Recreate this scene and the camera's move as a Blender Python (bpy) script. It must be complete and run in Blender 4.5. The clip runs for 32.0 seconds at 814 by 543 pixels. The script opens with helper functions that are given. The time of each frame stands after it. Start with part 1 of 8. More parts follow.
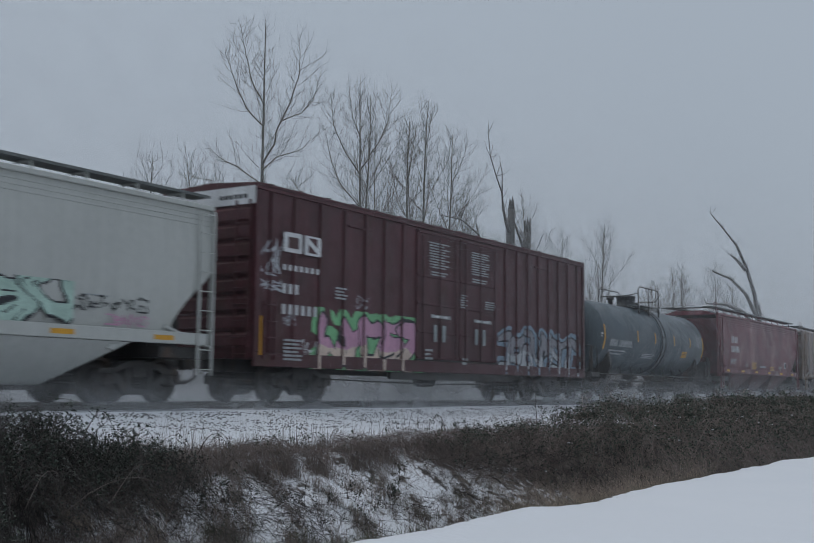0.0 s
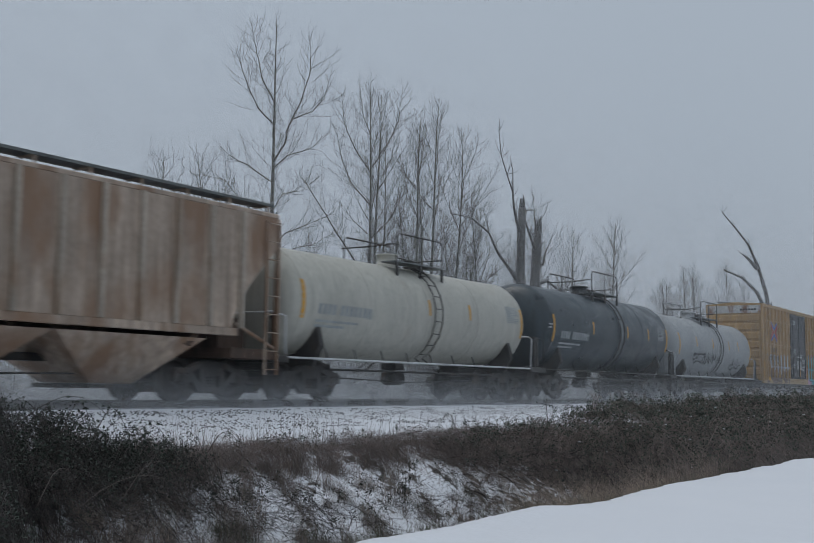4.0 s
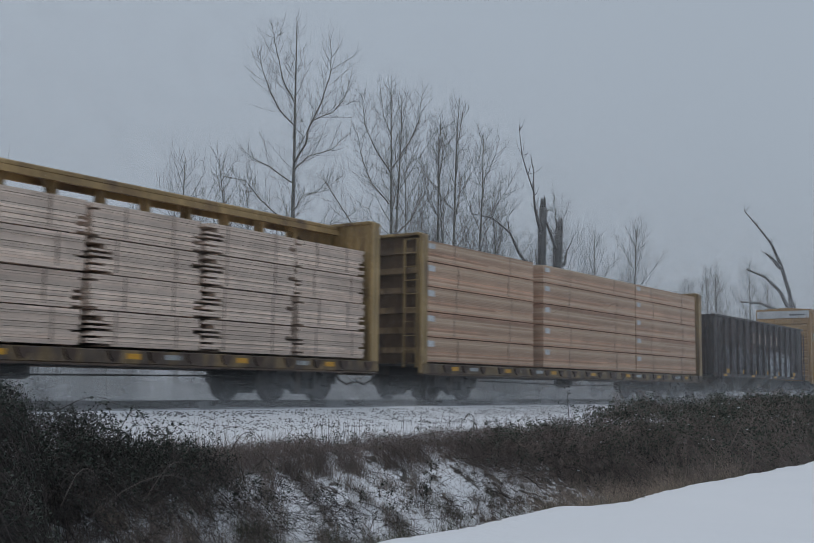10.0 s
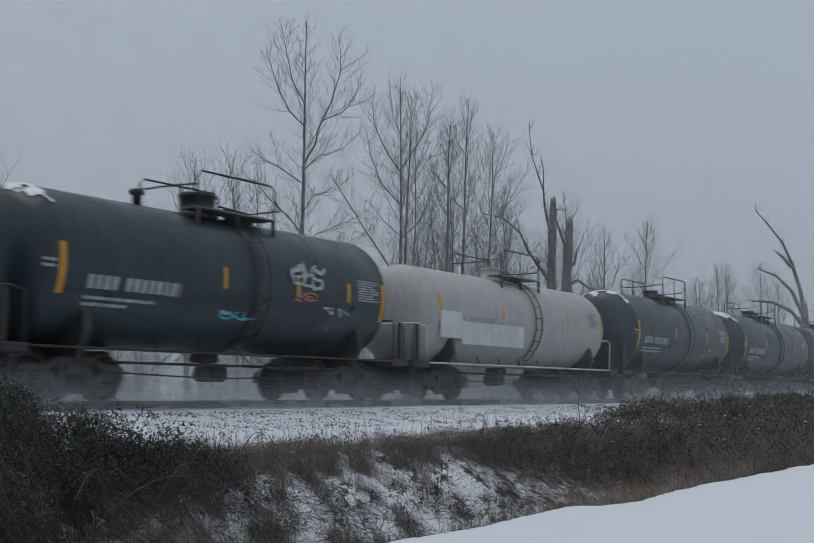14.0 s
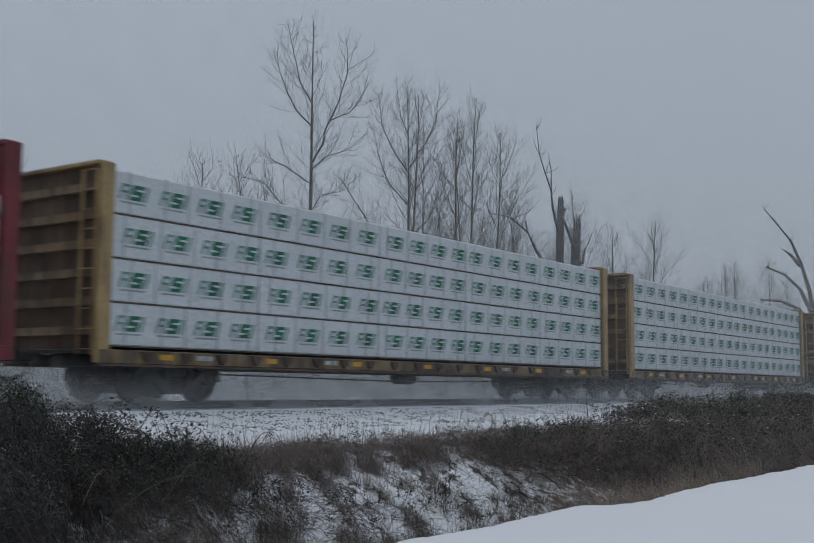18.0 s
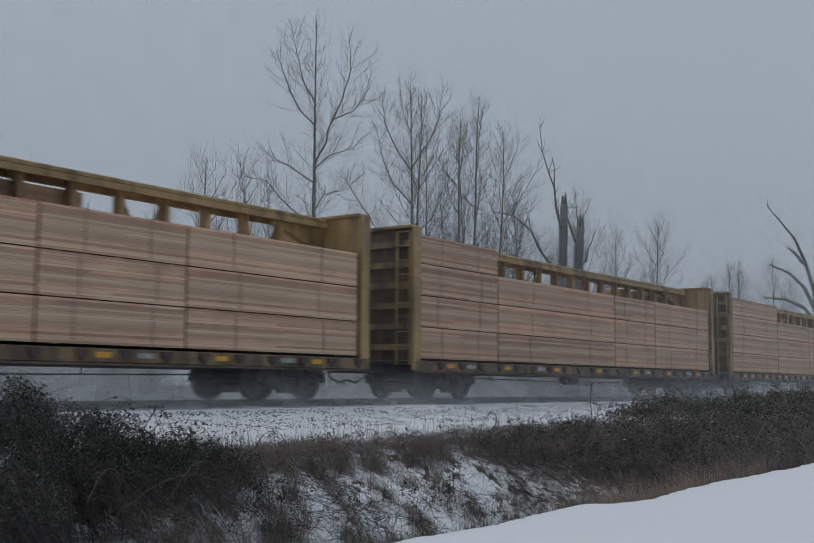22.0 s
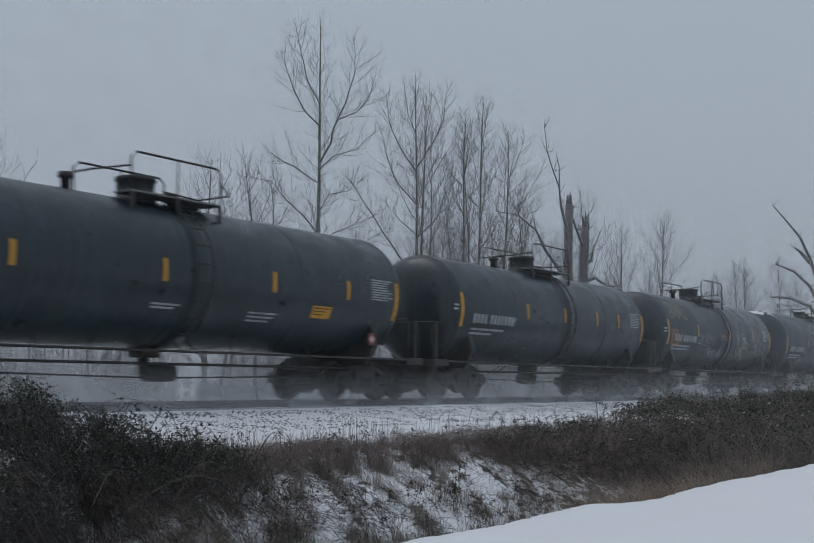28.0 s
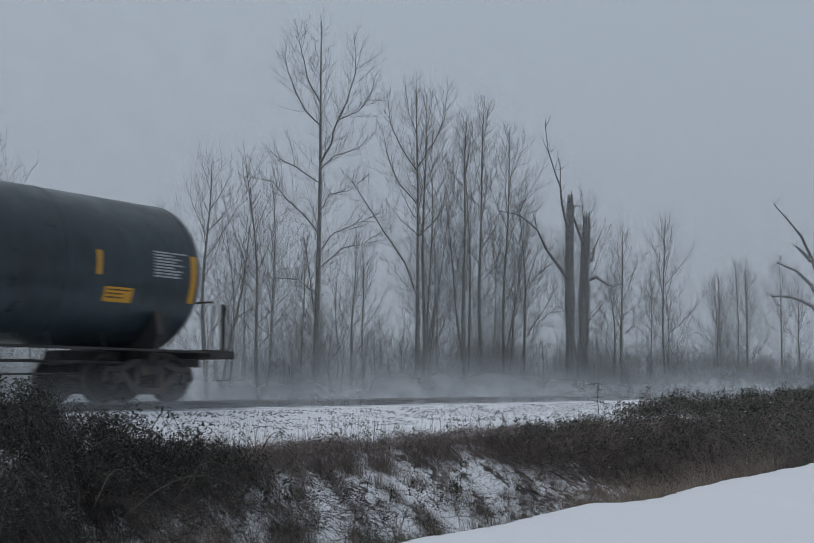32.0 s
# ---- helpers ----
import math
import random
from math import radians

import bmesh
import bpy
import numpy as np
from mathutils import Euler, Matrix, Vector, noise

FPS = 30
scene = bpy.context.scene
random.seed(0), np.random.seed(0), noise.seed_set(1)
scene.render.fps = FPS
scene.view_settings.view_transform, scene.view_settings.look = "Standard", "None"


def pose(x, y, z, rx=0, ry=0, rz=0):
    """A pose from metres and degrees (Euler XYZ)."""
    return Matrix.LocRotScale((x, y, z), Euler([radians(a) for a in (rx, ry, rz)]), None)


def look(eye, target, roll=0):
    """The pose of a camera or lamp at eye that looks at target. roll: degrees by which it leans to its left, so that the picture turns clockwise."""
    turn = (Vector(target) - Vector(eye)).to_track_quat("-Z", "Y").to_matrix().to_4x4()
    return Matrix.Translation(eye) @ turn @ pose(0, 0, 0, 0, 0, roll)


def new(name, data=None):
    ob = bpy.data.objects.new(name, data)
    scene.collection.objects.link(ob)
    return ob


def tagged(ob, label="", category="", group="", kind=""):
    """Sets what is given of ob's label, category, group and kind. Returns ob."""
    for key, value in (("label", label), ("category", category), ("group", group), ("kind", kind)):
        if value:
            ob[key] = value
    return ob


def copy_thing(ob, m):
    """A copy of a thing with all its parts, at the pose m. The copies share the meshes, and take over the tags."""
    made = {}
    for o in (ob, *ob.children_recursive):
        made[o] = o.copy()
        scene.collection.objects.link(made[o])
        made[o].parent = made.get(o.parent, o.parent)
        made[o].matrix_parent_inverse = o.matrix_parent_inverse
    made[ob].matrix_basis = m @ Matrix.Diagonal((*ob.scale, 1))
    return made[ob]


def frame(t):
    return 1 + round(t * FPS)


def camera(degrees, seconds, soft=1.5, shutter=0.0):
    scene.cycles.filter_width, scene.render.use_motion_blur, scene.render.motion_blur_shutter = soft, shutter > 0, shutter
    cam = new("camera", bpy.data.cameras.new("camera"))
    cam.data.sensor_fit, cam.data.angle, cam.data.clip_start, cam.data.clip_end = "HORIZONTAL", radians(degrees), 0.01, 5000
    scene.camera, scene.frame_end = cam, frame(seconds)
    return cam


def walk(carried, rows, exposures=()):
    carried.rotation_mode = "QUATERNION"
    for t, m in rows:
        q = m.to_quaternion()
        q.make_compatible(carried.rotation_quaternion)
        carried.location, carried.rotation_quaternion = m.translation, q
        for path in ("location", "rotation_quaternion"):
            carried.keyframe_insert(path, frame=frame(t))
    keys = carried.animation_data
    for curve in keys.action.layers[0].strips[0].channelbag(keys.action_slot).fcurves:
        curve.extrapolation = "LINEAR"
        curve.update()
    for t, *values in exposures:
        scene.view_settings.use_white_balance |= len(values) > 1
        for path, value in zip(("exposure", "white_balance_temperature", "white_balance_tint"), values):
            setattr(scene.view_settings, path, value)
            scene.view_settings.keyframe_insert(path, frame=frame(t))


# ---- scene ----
# World: x runs along the track, y across it and away from the viewer, z up; top of rail is z = 0.
# ---- camera and its walk: a tripod head that pans slowly to the left ----
cam = camera(40.95, 32.0, soft=0.5, shutter=0.2)
EYE = (0.0, 0.0, 0.347)
# seconds, heading from the track's normal, tilt, lean
TURNS = [
    (0, 57.025, 6.172, 0.62), (0.5, 56.938, 6.136, 0.65), (1, 56.857, 6.165, 0.67), (1.5, 56.791, 6.136, 0.70),
    (2, 56.729, 6.130, 0.71), (2.5, 56.658, 6.121, 0.73), (3, 56.589, 6.116, 0.73), (3.5, 56.534, 6.106, 0.73),
    (5.5, 56.178, 6.062, 0.71), (6, 56.064, 6.083, 0.70), (6.5, 55.970, 6.096, 0.70), (7, 55.857, 6.074, 0.69),
    (7.5, 55.767, 6.078, 0.69), (8, 55.687, 6.105, 0.69), (8.5, 55.601, 6.115, 0.69), (9, 55.520, 6.107, 0.68),
    (9.5, 55.441, 6.112, 0.68), (10, 55.366, 6.094, 0.67), (10.5, 55.304, 6.144, 0.65), (11, 55.255, 6.131, 0.64),
    (11.5, 55.178, 6.112, 0.63), (12, 55.122, 6.106, 0.62), (12.5, 55.054, 6.071, 0.61), (13, 54.976, 6.069, 0.60),
    (13.5, 54.896, 6.098, 0.58), (14, 54.838, 6.083, 0.57), (14.5, 54.781, 6.102, 0.55), (16.5, 54.565, 6.072, 0.52),
    (17, 54.514, 6.092, 0.50), (17.5, 54.463, 6.061, 0.48), (18, 54.430, 6.066, 0.47), (18.5, 54.412, 6.061, 0.45),
    (19, 54.376, 6.073, 0.44), (19.5, 54.348, 6.064, 0.43), (20, 54.332, 6.052, 0.41), (20.5, 54.290, 6.045, 0.39),
    (21, 54.282, 6.038, 0.38), (21.5, 54.279, 6.006, 0.36), (22, 54.250, 6.002, 0.35), (22.5, 54.211, 6.020, 0.34),
    (23, 54.208, 6.020, 0.33), (23.5, 54.193, 6.010, 0.31), (24, 54.156, 5.986, 0.30), (24.5, 54.129, 5.994, 0.28),
    (25, 54.129, 6.020, 0.27), (25.5, 54.093, 5.996, 0.25), (27.5, 54.009, 6.007, 0.20), (28, 53.979, 6.014, 0.19),
    (28.5, 53.968, 6.006, 0.18), (29, 53.962, 6.005, 0.16), (29.5, 53.931, 5.999, 0.14), (30, 53.933, 5.966, 0.13),
    (30.5, 53.935, 5.978, 0.12), (31, 53.921, 5.980, 0.11), (31.5, 53.916, 5.991, 0.10), (32, 53.919, 5.991, 0.09),
]


def aim(heading, tilt):
    a, b = radians(heading), radians(tilt)
    return (EYE[0] + math.sin(a) * math.cos(b), EYE[1] + math.cos(a) * math.cos(b), EYE[2] + math.sin(b))


walk(cam, [(t, look(EYE, aim(a, b), r)) for t, a, b, r in TURNS],
     [(0.0, 0.08), (1.0, 0.14), (3.0, 0.15), (6.0, 0.11), (8.0, 0.12), (10.0, 0.09), (12.0, 0.07), (13.0, 0.11), (17.0, 0.05), (19.0, -0.05), (22.0, -0.01), (25.0, 0.05), (28.0, 0.08), (32.0, 0.07)])

# ---- light: an overcast winter sky ----
SPEED = 21.62           # train, metres a second
YC = 18.0               # centre line of the track
world = bpy.data.worlds.new("world")
scene.world = world
world.use_nodes = True
wn, wl = world.node_tree.nodes, world.node_tree.links
sky = wn.new("ShaderNodeTexSky")
sky.sky_type, sky.sun_disc = "NISHITA", False
sky.sun_elevation, sky.sun_rotation = radians(68), radians(345)
sky.dust_density = 6.0
wtc, wsep = wn.new("ShaderNodeTexCoord"), wn.new("ShaderNodeSeparateXYZ")
wl.new(wtc.outputs["Generated"], wsep.inputs[0])
wramp = wn.new("ShaderNodeValToRGB")
wramp.color_ramp.elements[0].position, wramp.color_ramp.elements[0].color = 0.0, (3.05, 3.50, 4.08, 1)
wramp.color_ramp.elements[1].position, wramp.color_ramp.elements[1].color = 1.0, (4.6, 5.15, 5.8, 1)
e = wramp.color_ramp.elements.new(0.35)
e.color = (3.45, 3.98, 4.62, 1)
wl.new(wsep.outputs["Z"], wramp.inputs[0])
wnoise = wn.new("ShaderNodeTexNoise")
wnoise.inputs["Scale"].default_value, wnoise.inputs["Detail"].default_value = 1.3, 4.0
wl.new(wtc.outputs["Generated"], wnoise.inputs["Vector"])
wmap = wn.new("ShaderNodeMapRange")
wmap.inputs["To Min"].default_value, wmap.inputs["To Max"].default_value = 0.94, 1.06
wl.new(wnoise.outputs["Fac"], wmap.inputs["Value"])
wmul = wn.new("ShaderNodeMixRGB")
wmul.blend_type, wmul.inputs[0].default_value = "MULTIPLY", 1.0
wl.new(wramp.outputs[0], wmul.inputs[1])
wl.new(wmap.outputs[0], wmul.inputs[2])
wmix = wn.new("ShaderNodeMixRGB")
wmix.inputs[0].default_value = 0.93      # cloud cover
wl.new(sky.outputs[0], wmix.inputs[1])
wl.new(wmul.outputs[0], wmix.inputs[2])
wbg = wn["Background"]
wbg.inputs["Strength"].default_value = 0.1
wl.new(wmix.outputs[0], wbg.inputs["Color"])
sun = new("sun", bpy.data.lights.new("sun", "SUN"))
sun.data.energy, sun.data.angle, sun.data.color = 0.5, radians(40), (1.0, 0.98, 0.96)
sun.matrix_world = look((0, 30, 60), (6, 8, 0))


# ---- materials ----
def material(name, colour, rough=0.6, metal=0.0, vary=0.25, scale=1.5, streak=0.0, stain=None, bump=0.0, bump_scale=60.0,
             stain_at=0.62, per_object=0.0, per_island=0.0, second=None, fine=0.12, spec=0.5, alpha=1.0):
    """A procedural surface: base colour with large and fine variation, optional vertical streaks and stains."""
    mat = bpy.data.materials.new(name)
    mat.use_nodes = True
    n, l = mat.node_tree.nodes, mat.node_tree.links
    bsdf = n["Principled BSDF"]
    bsdf.inputs["Roughness"].default_value, bsdf.inputs["Metallic"].default_value = rough, metal
    bsdf.inputs["Specular IOR Level"].default_value = spec
    tc, info = n.new("ShaderNodeTexCoord"), n.new("ShaderNodeObjectInfo")
    shift = n.new("ShaderNodeVectorMath")
    shift.operation = "MULTIPLY_ADD"
    comb = n.new("ShaderNodeCombineXYZ")
    for k in range(3):
        l.new(info.outputs["Random"], comb.inputs[k])
    l.new(comb.outputs[0], shift.inputs[0])
    shift.inputs[1].default_value = (37.0, 11.0, 5.0)
    l.new(tc.outputs["Object"], shift.inputs[2])
    source = shift.outputs[0]

    def noise_at(sc, detail=4.0, stretch=(1, 1, 1)):
        mp = n.new("ShaderNodeMapping")
        mp.inputs["Scale"].default_value = stretch
        l.new(source, mp.inputs["Vector"])
        tx = n.new("ShaderNodeTexNoise")
        tx.inputs["Scale"].default_value, tx.inputs["Detail"].default_value = sc, detail
        l.new(mp.outputs[0], tx.inputs["Vector"])
        return tx.outputs["Fac"]

    def factor(fac, lo, hi, a=0.3, b=0.7):
        mr = n.new("ShaderNodeMapRange")
        mr.inputs["From Min"].default_value, mr.inputs["From Max"].default_value = a, b
        mr.inputs["To Min"].default_value, mr.inputs["To Max"].default_value = lo, hi
        l.new(fac, mr.inputs["Value"])
        return mr.outputs[0]

    def multiply(col, fac):
        mx = n.new("ShaderNodeMixRGB")
        mx.blend_type, mx.inputs[0].default_value = "MULTIPLY", 1.0
        l.new(col, mx.inputs[1])
        l.new(fac, mx.inputs[2])
        return mx.outputs[0]

    rgb = n.new("ShaderNodeRGB")
    rgb.outputs[0].default_value = (*colour, 1)
    col = multiply(rgb.outputs[0], factor(noise_at(scale), 1 - vary, 1 + vary))
    col = multiply(col, factor(noise_at(scale * 14, 2.0), 1 - fine, 1 + fine))
    if streak:
        col = multiply(col, factor(noise_at(3.0, 3.0, (2.2, 2.2, 0.12)), 1 - streak, 1 + streak * 0.5))
    if per_object:
        col = multiply(col, factor(info.outputs["Random"], 1 - per_object, 1 + per_object, 0, 1))
    if second:
        geo2, mx = n.new("ShaderNodeNewGeometry"), n.new("ShaderNodeMixRGB")
        wn = n.new("ShaderNodeTexWhiteNoise")
        wn.noise_dimensions = "1D"
        l.new(geo2.outputs["Random Per Island"], wn.inputs["W"])
        l.new(factor(wn.outputs["Value"], 0, 1, 0.35, 0.85), mx.inputs[0])
        l.new(col, mx.inputs[1])
        mx.inputs[2].default_value = (*second, 1)
        col = mx.outputs[0]
    if per_island:
        geo = n.new("ShaderNodeNewGeometry")
        col = multiply(col, factor(geo.outputs["Random Per Island"], 1 - per_island, 1 + per_island, 0, 1))
    if stain:
        mx = n.new("ShaderNodeMixRGB")
        l.new(factor(noise_at(scale * 1.7, 6.0, (1, 1, 0.45)), 0, 0.9, stain_at - 0.06, stain_at + 0.08), mx.inputs[0])
        l.new(col, mx.inputs[1])
        mx.inputs[2].default_value = (*stain, 1)
        col = mx.outputs[0]
    l.new(col, bsdf.inputs["Base Color"])
    l.new(factor(noise_at(scale * 3), max(0.05, rough - 0.1), min(1, rough + 0.12)), bsdf.inputs["Roughness"])
    if bump:
        bp = n.new("ShaderNodeBump")
        bp.inputs["Strength"].default_value, bp.inputs["Distance"].default_value = 0.6, bump
        l.new(noise_at(bump_scale), bp.inputs["Height"])
        l.new(bp.outputs[0], bsdf.inputs["Normal"])
    return mat


STEEL = material("dark_steel", (0.035, 0.033, 0.032), 0.65, vary=0.35, stain=(0.07, 0.045, 0.03), bump=0.01)
WHEEL = material("wheel_steel", (0.045, 0.04, 0.038), 0.5, 0.6, vary=0.3, stain=(0.08, 0.05, 0.035))
RAILM = material("rail_steel", (0.13, 0.12, 0.115), 0.6, 0.2, vary=0.3, scale=4)
GALV = material("galvanised_grating", (0.13, 0.14, 0.138), 0.6, 0.15)
SNOWBIT = material("settled_snow", (0.82, 0.84, 0.87), 0.7, vary=0.04, scale=3, bump=0.02, bump_scale=12)
OXIDE = material("dark_red_print", (0.24, 0.04, 0.04), 0.6)
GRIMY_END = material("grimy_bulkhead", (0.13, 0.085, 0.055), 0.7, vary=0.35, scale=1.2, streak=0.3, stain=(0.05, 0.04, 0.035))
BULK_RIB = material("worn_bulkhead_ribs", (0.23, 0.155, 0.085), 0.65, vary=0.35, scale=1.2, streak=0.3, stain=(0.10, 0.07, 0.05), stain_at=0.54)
WINCH = material("rusty_winch", (0.07, 0.045, 0.035), 0.8, vary=0.3)
CHALK = material("faded_white_lettering", (0.36, 0.38, 0.39), 0.7, vary=0.3, scale=4)
WHITEP = material("white_paint", (0.62, 0.63, 0.64), 0.6, vary=0.12, streak=0.15)
RUST_WHITE = material("rust_stained_white_panel", (0.52, 0.51, 0.49), 0.6, vary=0.12, scale=1.3, streak=0.15, stain=(0.20, 0.085, 0.04), stain_at=0.57)
PRINT_BROWN = material("worn_dark_lettering", (0.10, 0.075, 0.05), 0.6, vary=0.3)
YELLOWP = material("reflective_yellow", (0.60, 0.30, 0.02), 0.45, vary=0.1)
BLACKP = material("black_paint", (0.018, 0.02, 0.023), 0.5, vary=0.3, stain=(0.05, 0.05, 0.05))
REDP = material("red_paint", (0.42, 0.03, 0.035), 0.5, vary=0.15)
BLUEP = material("blue_paint", (0.06, 0.13, 0.42), 0.5, vary=0.15)
GREYP = material("grey_print", (0.30, 0.33, 0.34), 0.6)
GREENP = material("green_print", (0.012, 0.135, 0.080), 0.6)
PALEGREENP = material("pale_green_print", (0.15, 0.27, 0.235), 0.6)
YELLOW_BOX = material("yellow_boxcar_paint", (0.43, 0.272, 0.118), 0.5, vary=0.14, scale=0.6, streak=0.22, stain=(0.22, 0.13, 0.06), stain_at=0.70)
YELLOW_BOX_B = material("faded_yellow_boxcar_paint", (0.425, 0.255, 0.107), 0.5, vary=0.14, scale=0.6, streak=0.18, stain=(0.24, 0.15, 0.07), stain_at=0.72)
BROWN_BOX = material("oxide_red_boxcar_paint", (0.075, 0.022, 0.027), 0.5, vary=0.2, scale=0.7, streak=0.25, stain=(0.06, 0.025, 0.022))
RED_GOND = material("mineral_red_paint", (0.118, 0.021, 0.025), 0.55, vary=0.22, scale=0.7, streak=0.25, stain=(0.09, 0.03, 0.028))
RED_HOPPER = material("wine_red_paint", (0.165, 0.033, 0.044), 0.45, vary=0.2, scale=0.5, streak=0.5, stain=(0.29, 0.15, 0.16), stain_at=0.62)
# hopper chutes: grime, and the shade under the car painted in with it
GRIME_SHADE_RED = material("grimy_shaded_red_underside", (0.085, 0.028, 0.032), 0.7, vary=0.3, stain=(0.05, 0.04, 0.04))
DARK_HOPPER = material("black_brown_paint", (0.04, 0.032, 0.033), 0.55, vary=0.3, streak=0.3, stain=(0.075, 0.045, 0.04), stain_at=0.6)
BLUE_BLACK = material("blue_black_paint", (0.017, 0.025, 0.028), 0.45, vary=0.3, scale=0.6, streak=0.3, stain=(0.055, 0.05, 0.05))
RUSTP = material("rusted_panel", (0.10, 0.062, 0.044), 0.75, vary=0.4, scale=1.6, streak=0.35)
WHITE_HOPPER = material("white_hopper_paint", (0.455, 0.468, 0.445), 0.45, vary=0.04, fine=0.03, scale=0.5, streak=0.07, stain=(0.42, 0.42, 0.38), stain_at=0.72)
GREY_HOPPER = material("rust_streaked_grey_paint", (0.385, 0.325, 0.30), 0.55, vary=0.22, scale=0.5, streak=0.45, stain=(0.24, 0.165, 0.11), stain_at=0.50)
TAN_HOPPER = material("rusty_tan_paint", (0.40, 0.315, 0.25), 0.6, vary=0.2, scale=0.5, streak=0.35, stain=(0.23, 0.135, 0.08), stain_at=0.54)
# rib colours, paler than the hopper walls they stand on
RIB_GREY = material("paler_grey_ribs", (0.48, 0.445, 0.425), 0.55, vary=0.2, scale=0.8, streak=0.3, stain=(0.30, 0.23, 0.18), stain_at=0.6)
RIB_TAN = material("paler_tan_ribs", (0.40, 0.345, 0.285), 0.6, vary=0.2, scale=0.8, streak=0.3, stain=(0.25, 0.16, 0.10), stain_at=0.58)
GREY_HOPPER_B = material("plain_grey_hopper_paint", (0.33, 0.325, 0.32), 0.5, vary=0.12, scale=0.5, streak=0.2, stain=(0.20, 0.15, 0.12), stain_at=0.70)
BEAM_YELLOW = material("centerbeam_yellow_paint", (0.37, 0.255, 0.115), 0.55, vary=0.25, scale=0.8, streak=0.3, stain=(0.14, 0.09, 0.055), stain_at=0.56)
BEAM_RED = material("centerbeam_red_paint", (0.17, 0.025, 0.03), 0.55, vary=0.2, scale=0.8, streak=0.25, stain=(0.07, 0.03, 0.025))
SILL_YELLOW = material("grimy_yellow_sill", (0.20, 0.135, 0.068), 0.6, vary=0.35, scale=1.6, streak=0.3, stain=(0.075, 0.055, 0.045), stain_at=0.5)
SILL_GRIME = material("grimy_side_sill", (0.10, 0.065, 0.045), 0.7, vary=0.35, scale=2, stain=(0.05, 0.04, 0.04))
TANK_BLACK = material("black_tank_paint", (0.022, 0.037, 0.046), 0.36, vary=0.3, scale=0.5, streak=0.35, stain=(0.038, 0.048, 0.05), stain_at=0.66)
TANK_BLUE = material("slate_tank_paint", (0.055, 0.08, 0.095), 0.38, vary=0.2, scale=0.5, streak=0.25, stain=(0.035, 0.045, 0.05), stain_at=0.66)
TANK_WHITE = material("dirty_white_tank_paint", (0.345, 0.36, 0.365), 0.5, vary=0.05, fine=0.04, scale=0.5, streak=0.12, stain=(0.30, 0.26, 0.23), stain_at=0.74)
TANK_CREAM = material("cream_tank_paint", (0.46, 0.45, 0.395), 0.5, vary=0.05, fine=0.04, scale=0.5, streak=0.15, stain=(0.30, 0.25, 0.20), stain_at=0.72)
TANK_BEIGE = material("beige_tank_paint", (0.44, 0.425, 0.41), 0.5, vary=0.06, fine=0.04, scale=0.5, streak=0.12, stain=(0.36, 0.29, 0.25), stain_at=0.74)
WOOD_PALE = material("pale_sawn_lumber", (0.68, 0.55, 0.46), 0.8, vary=0.12, scale=1.2, per_island=0.22, bump=0.005)
WOOD_PINK = material("reddish_sawn_lumber", (0.47, 0.275, 0.19), 0.8, vary=0.18, scale=0.9, per_island=0.20, second=(0.56, 0.405, 0.29), per_object=0.22, bump=0.005)
WOOD_TAN = material("tan_sawn_lumber", (0.50, 0.305, 0.21), 0.8, vary=0.18, scale=0.9, per_island=0.20, second=(0.60, 0.45, 0.325), per_object=0.14, bump=0.005)
WRAP = material("white_lumber_wrap", (0.60, 0.635, 0.66), 0.35, vary=0.05, scale=1.0, bump=0.03, bump_scale=5)
STRAP = material("dark_strap", (0.24, 0.17, 0.13), 0.6)
WRAP_GAP = material("dark_spacer_wood", (0.10, 0.075, 0.06), 0.8)
BARK = material("grey_bark", (0.075, 0.070, 0.055), 0.9, vary=0.3, scale=2, bump=0.02, bump_scale=20)
TWIG = material("bare_twigs", (0.068, 0.060, 0.048), 0.9, vary=0.2)
DEADBARK = material("dead_wood", (0.06, 0.054, 0.05), 0.95, vary=0.35, scale=3, bump=0.03, bump_scale=15)
# CORE and HEDGE_CORE: shade inside the brambles, put into the colour
CORE = material("bramble_inside_shade", (0.026, 0.024, 0.023), 0.95, vary=0.5, scale=5, bump=0.06, bump_scale=25)
# brown dead hedge canes and core, paled to carry haze in their colour
HEDGE_CANE = material("haze_paled_brown_canes", (0.205, 0.165, 0.150), 0.8, vary=0.3, per_island=0.4)
HEDGE_CORE = material("brown_hedge_inside_shade", (0.125, 0.106, 0.096), 0.95, vary=0.5, scale=5, bump=0.06, bump_scale=25)
BRIER = material("bare_brier", (0.11, 0.088, 0.078), 0.8, vary=0.3)
CANE = material("bramble_canes", (0.048, 0.040, 0.037), 0.8, vary=0.3, per_island=0.95)
LEAF = material("dark_bramble_leaves", (0.046, 0.058, 0.046), 0.6, vary=0.3, per_island=0.6, spec=0.3)
# paler, greener copy of LEAF with some haze put into its colour
HEDGE_LEAF = material("haze_paled_grey_green_leaves", (0.064, 0.084, 0.064), 0.6, vary=0.3, per_island=0.6, spec=0.3)
DRYGRASS = material("dry_grass", (0.37, 0.295, 0.235), 0.9, vary=0.25, per_island=0.45)
DARKGRASS = material("dead_weeds", (0.185, 0.154, 0.138), 0.9, vary=0.25, per_island=0.5)
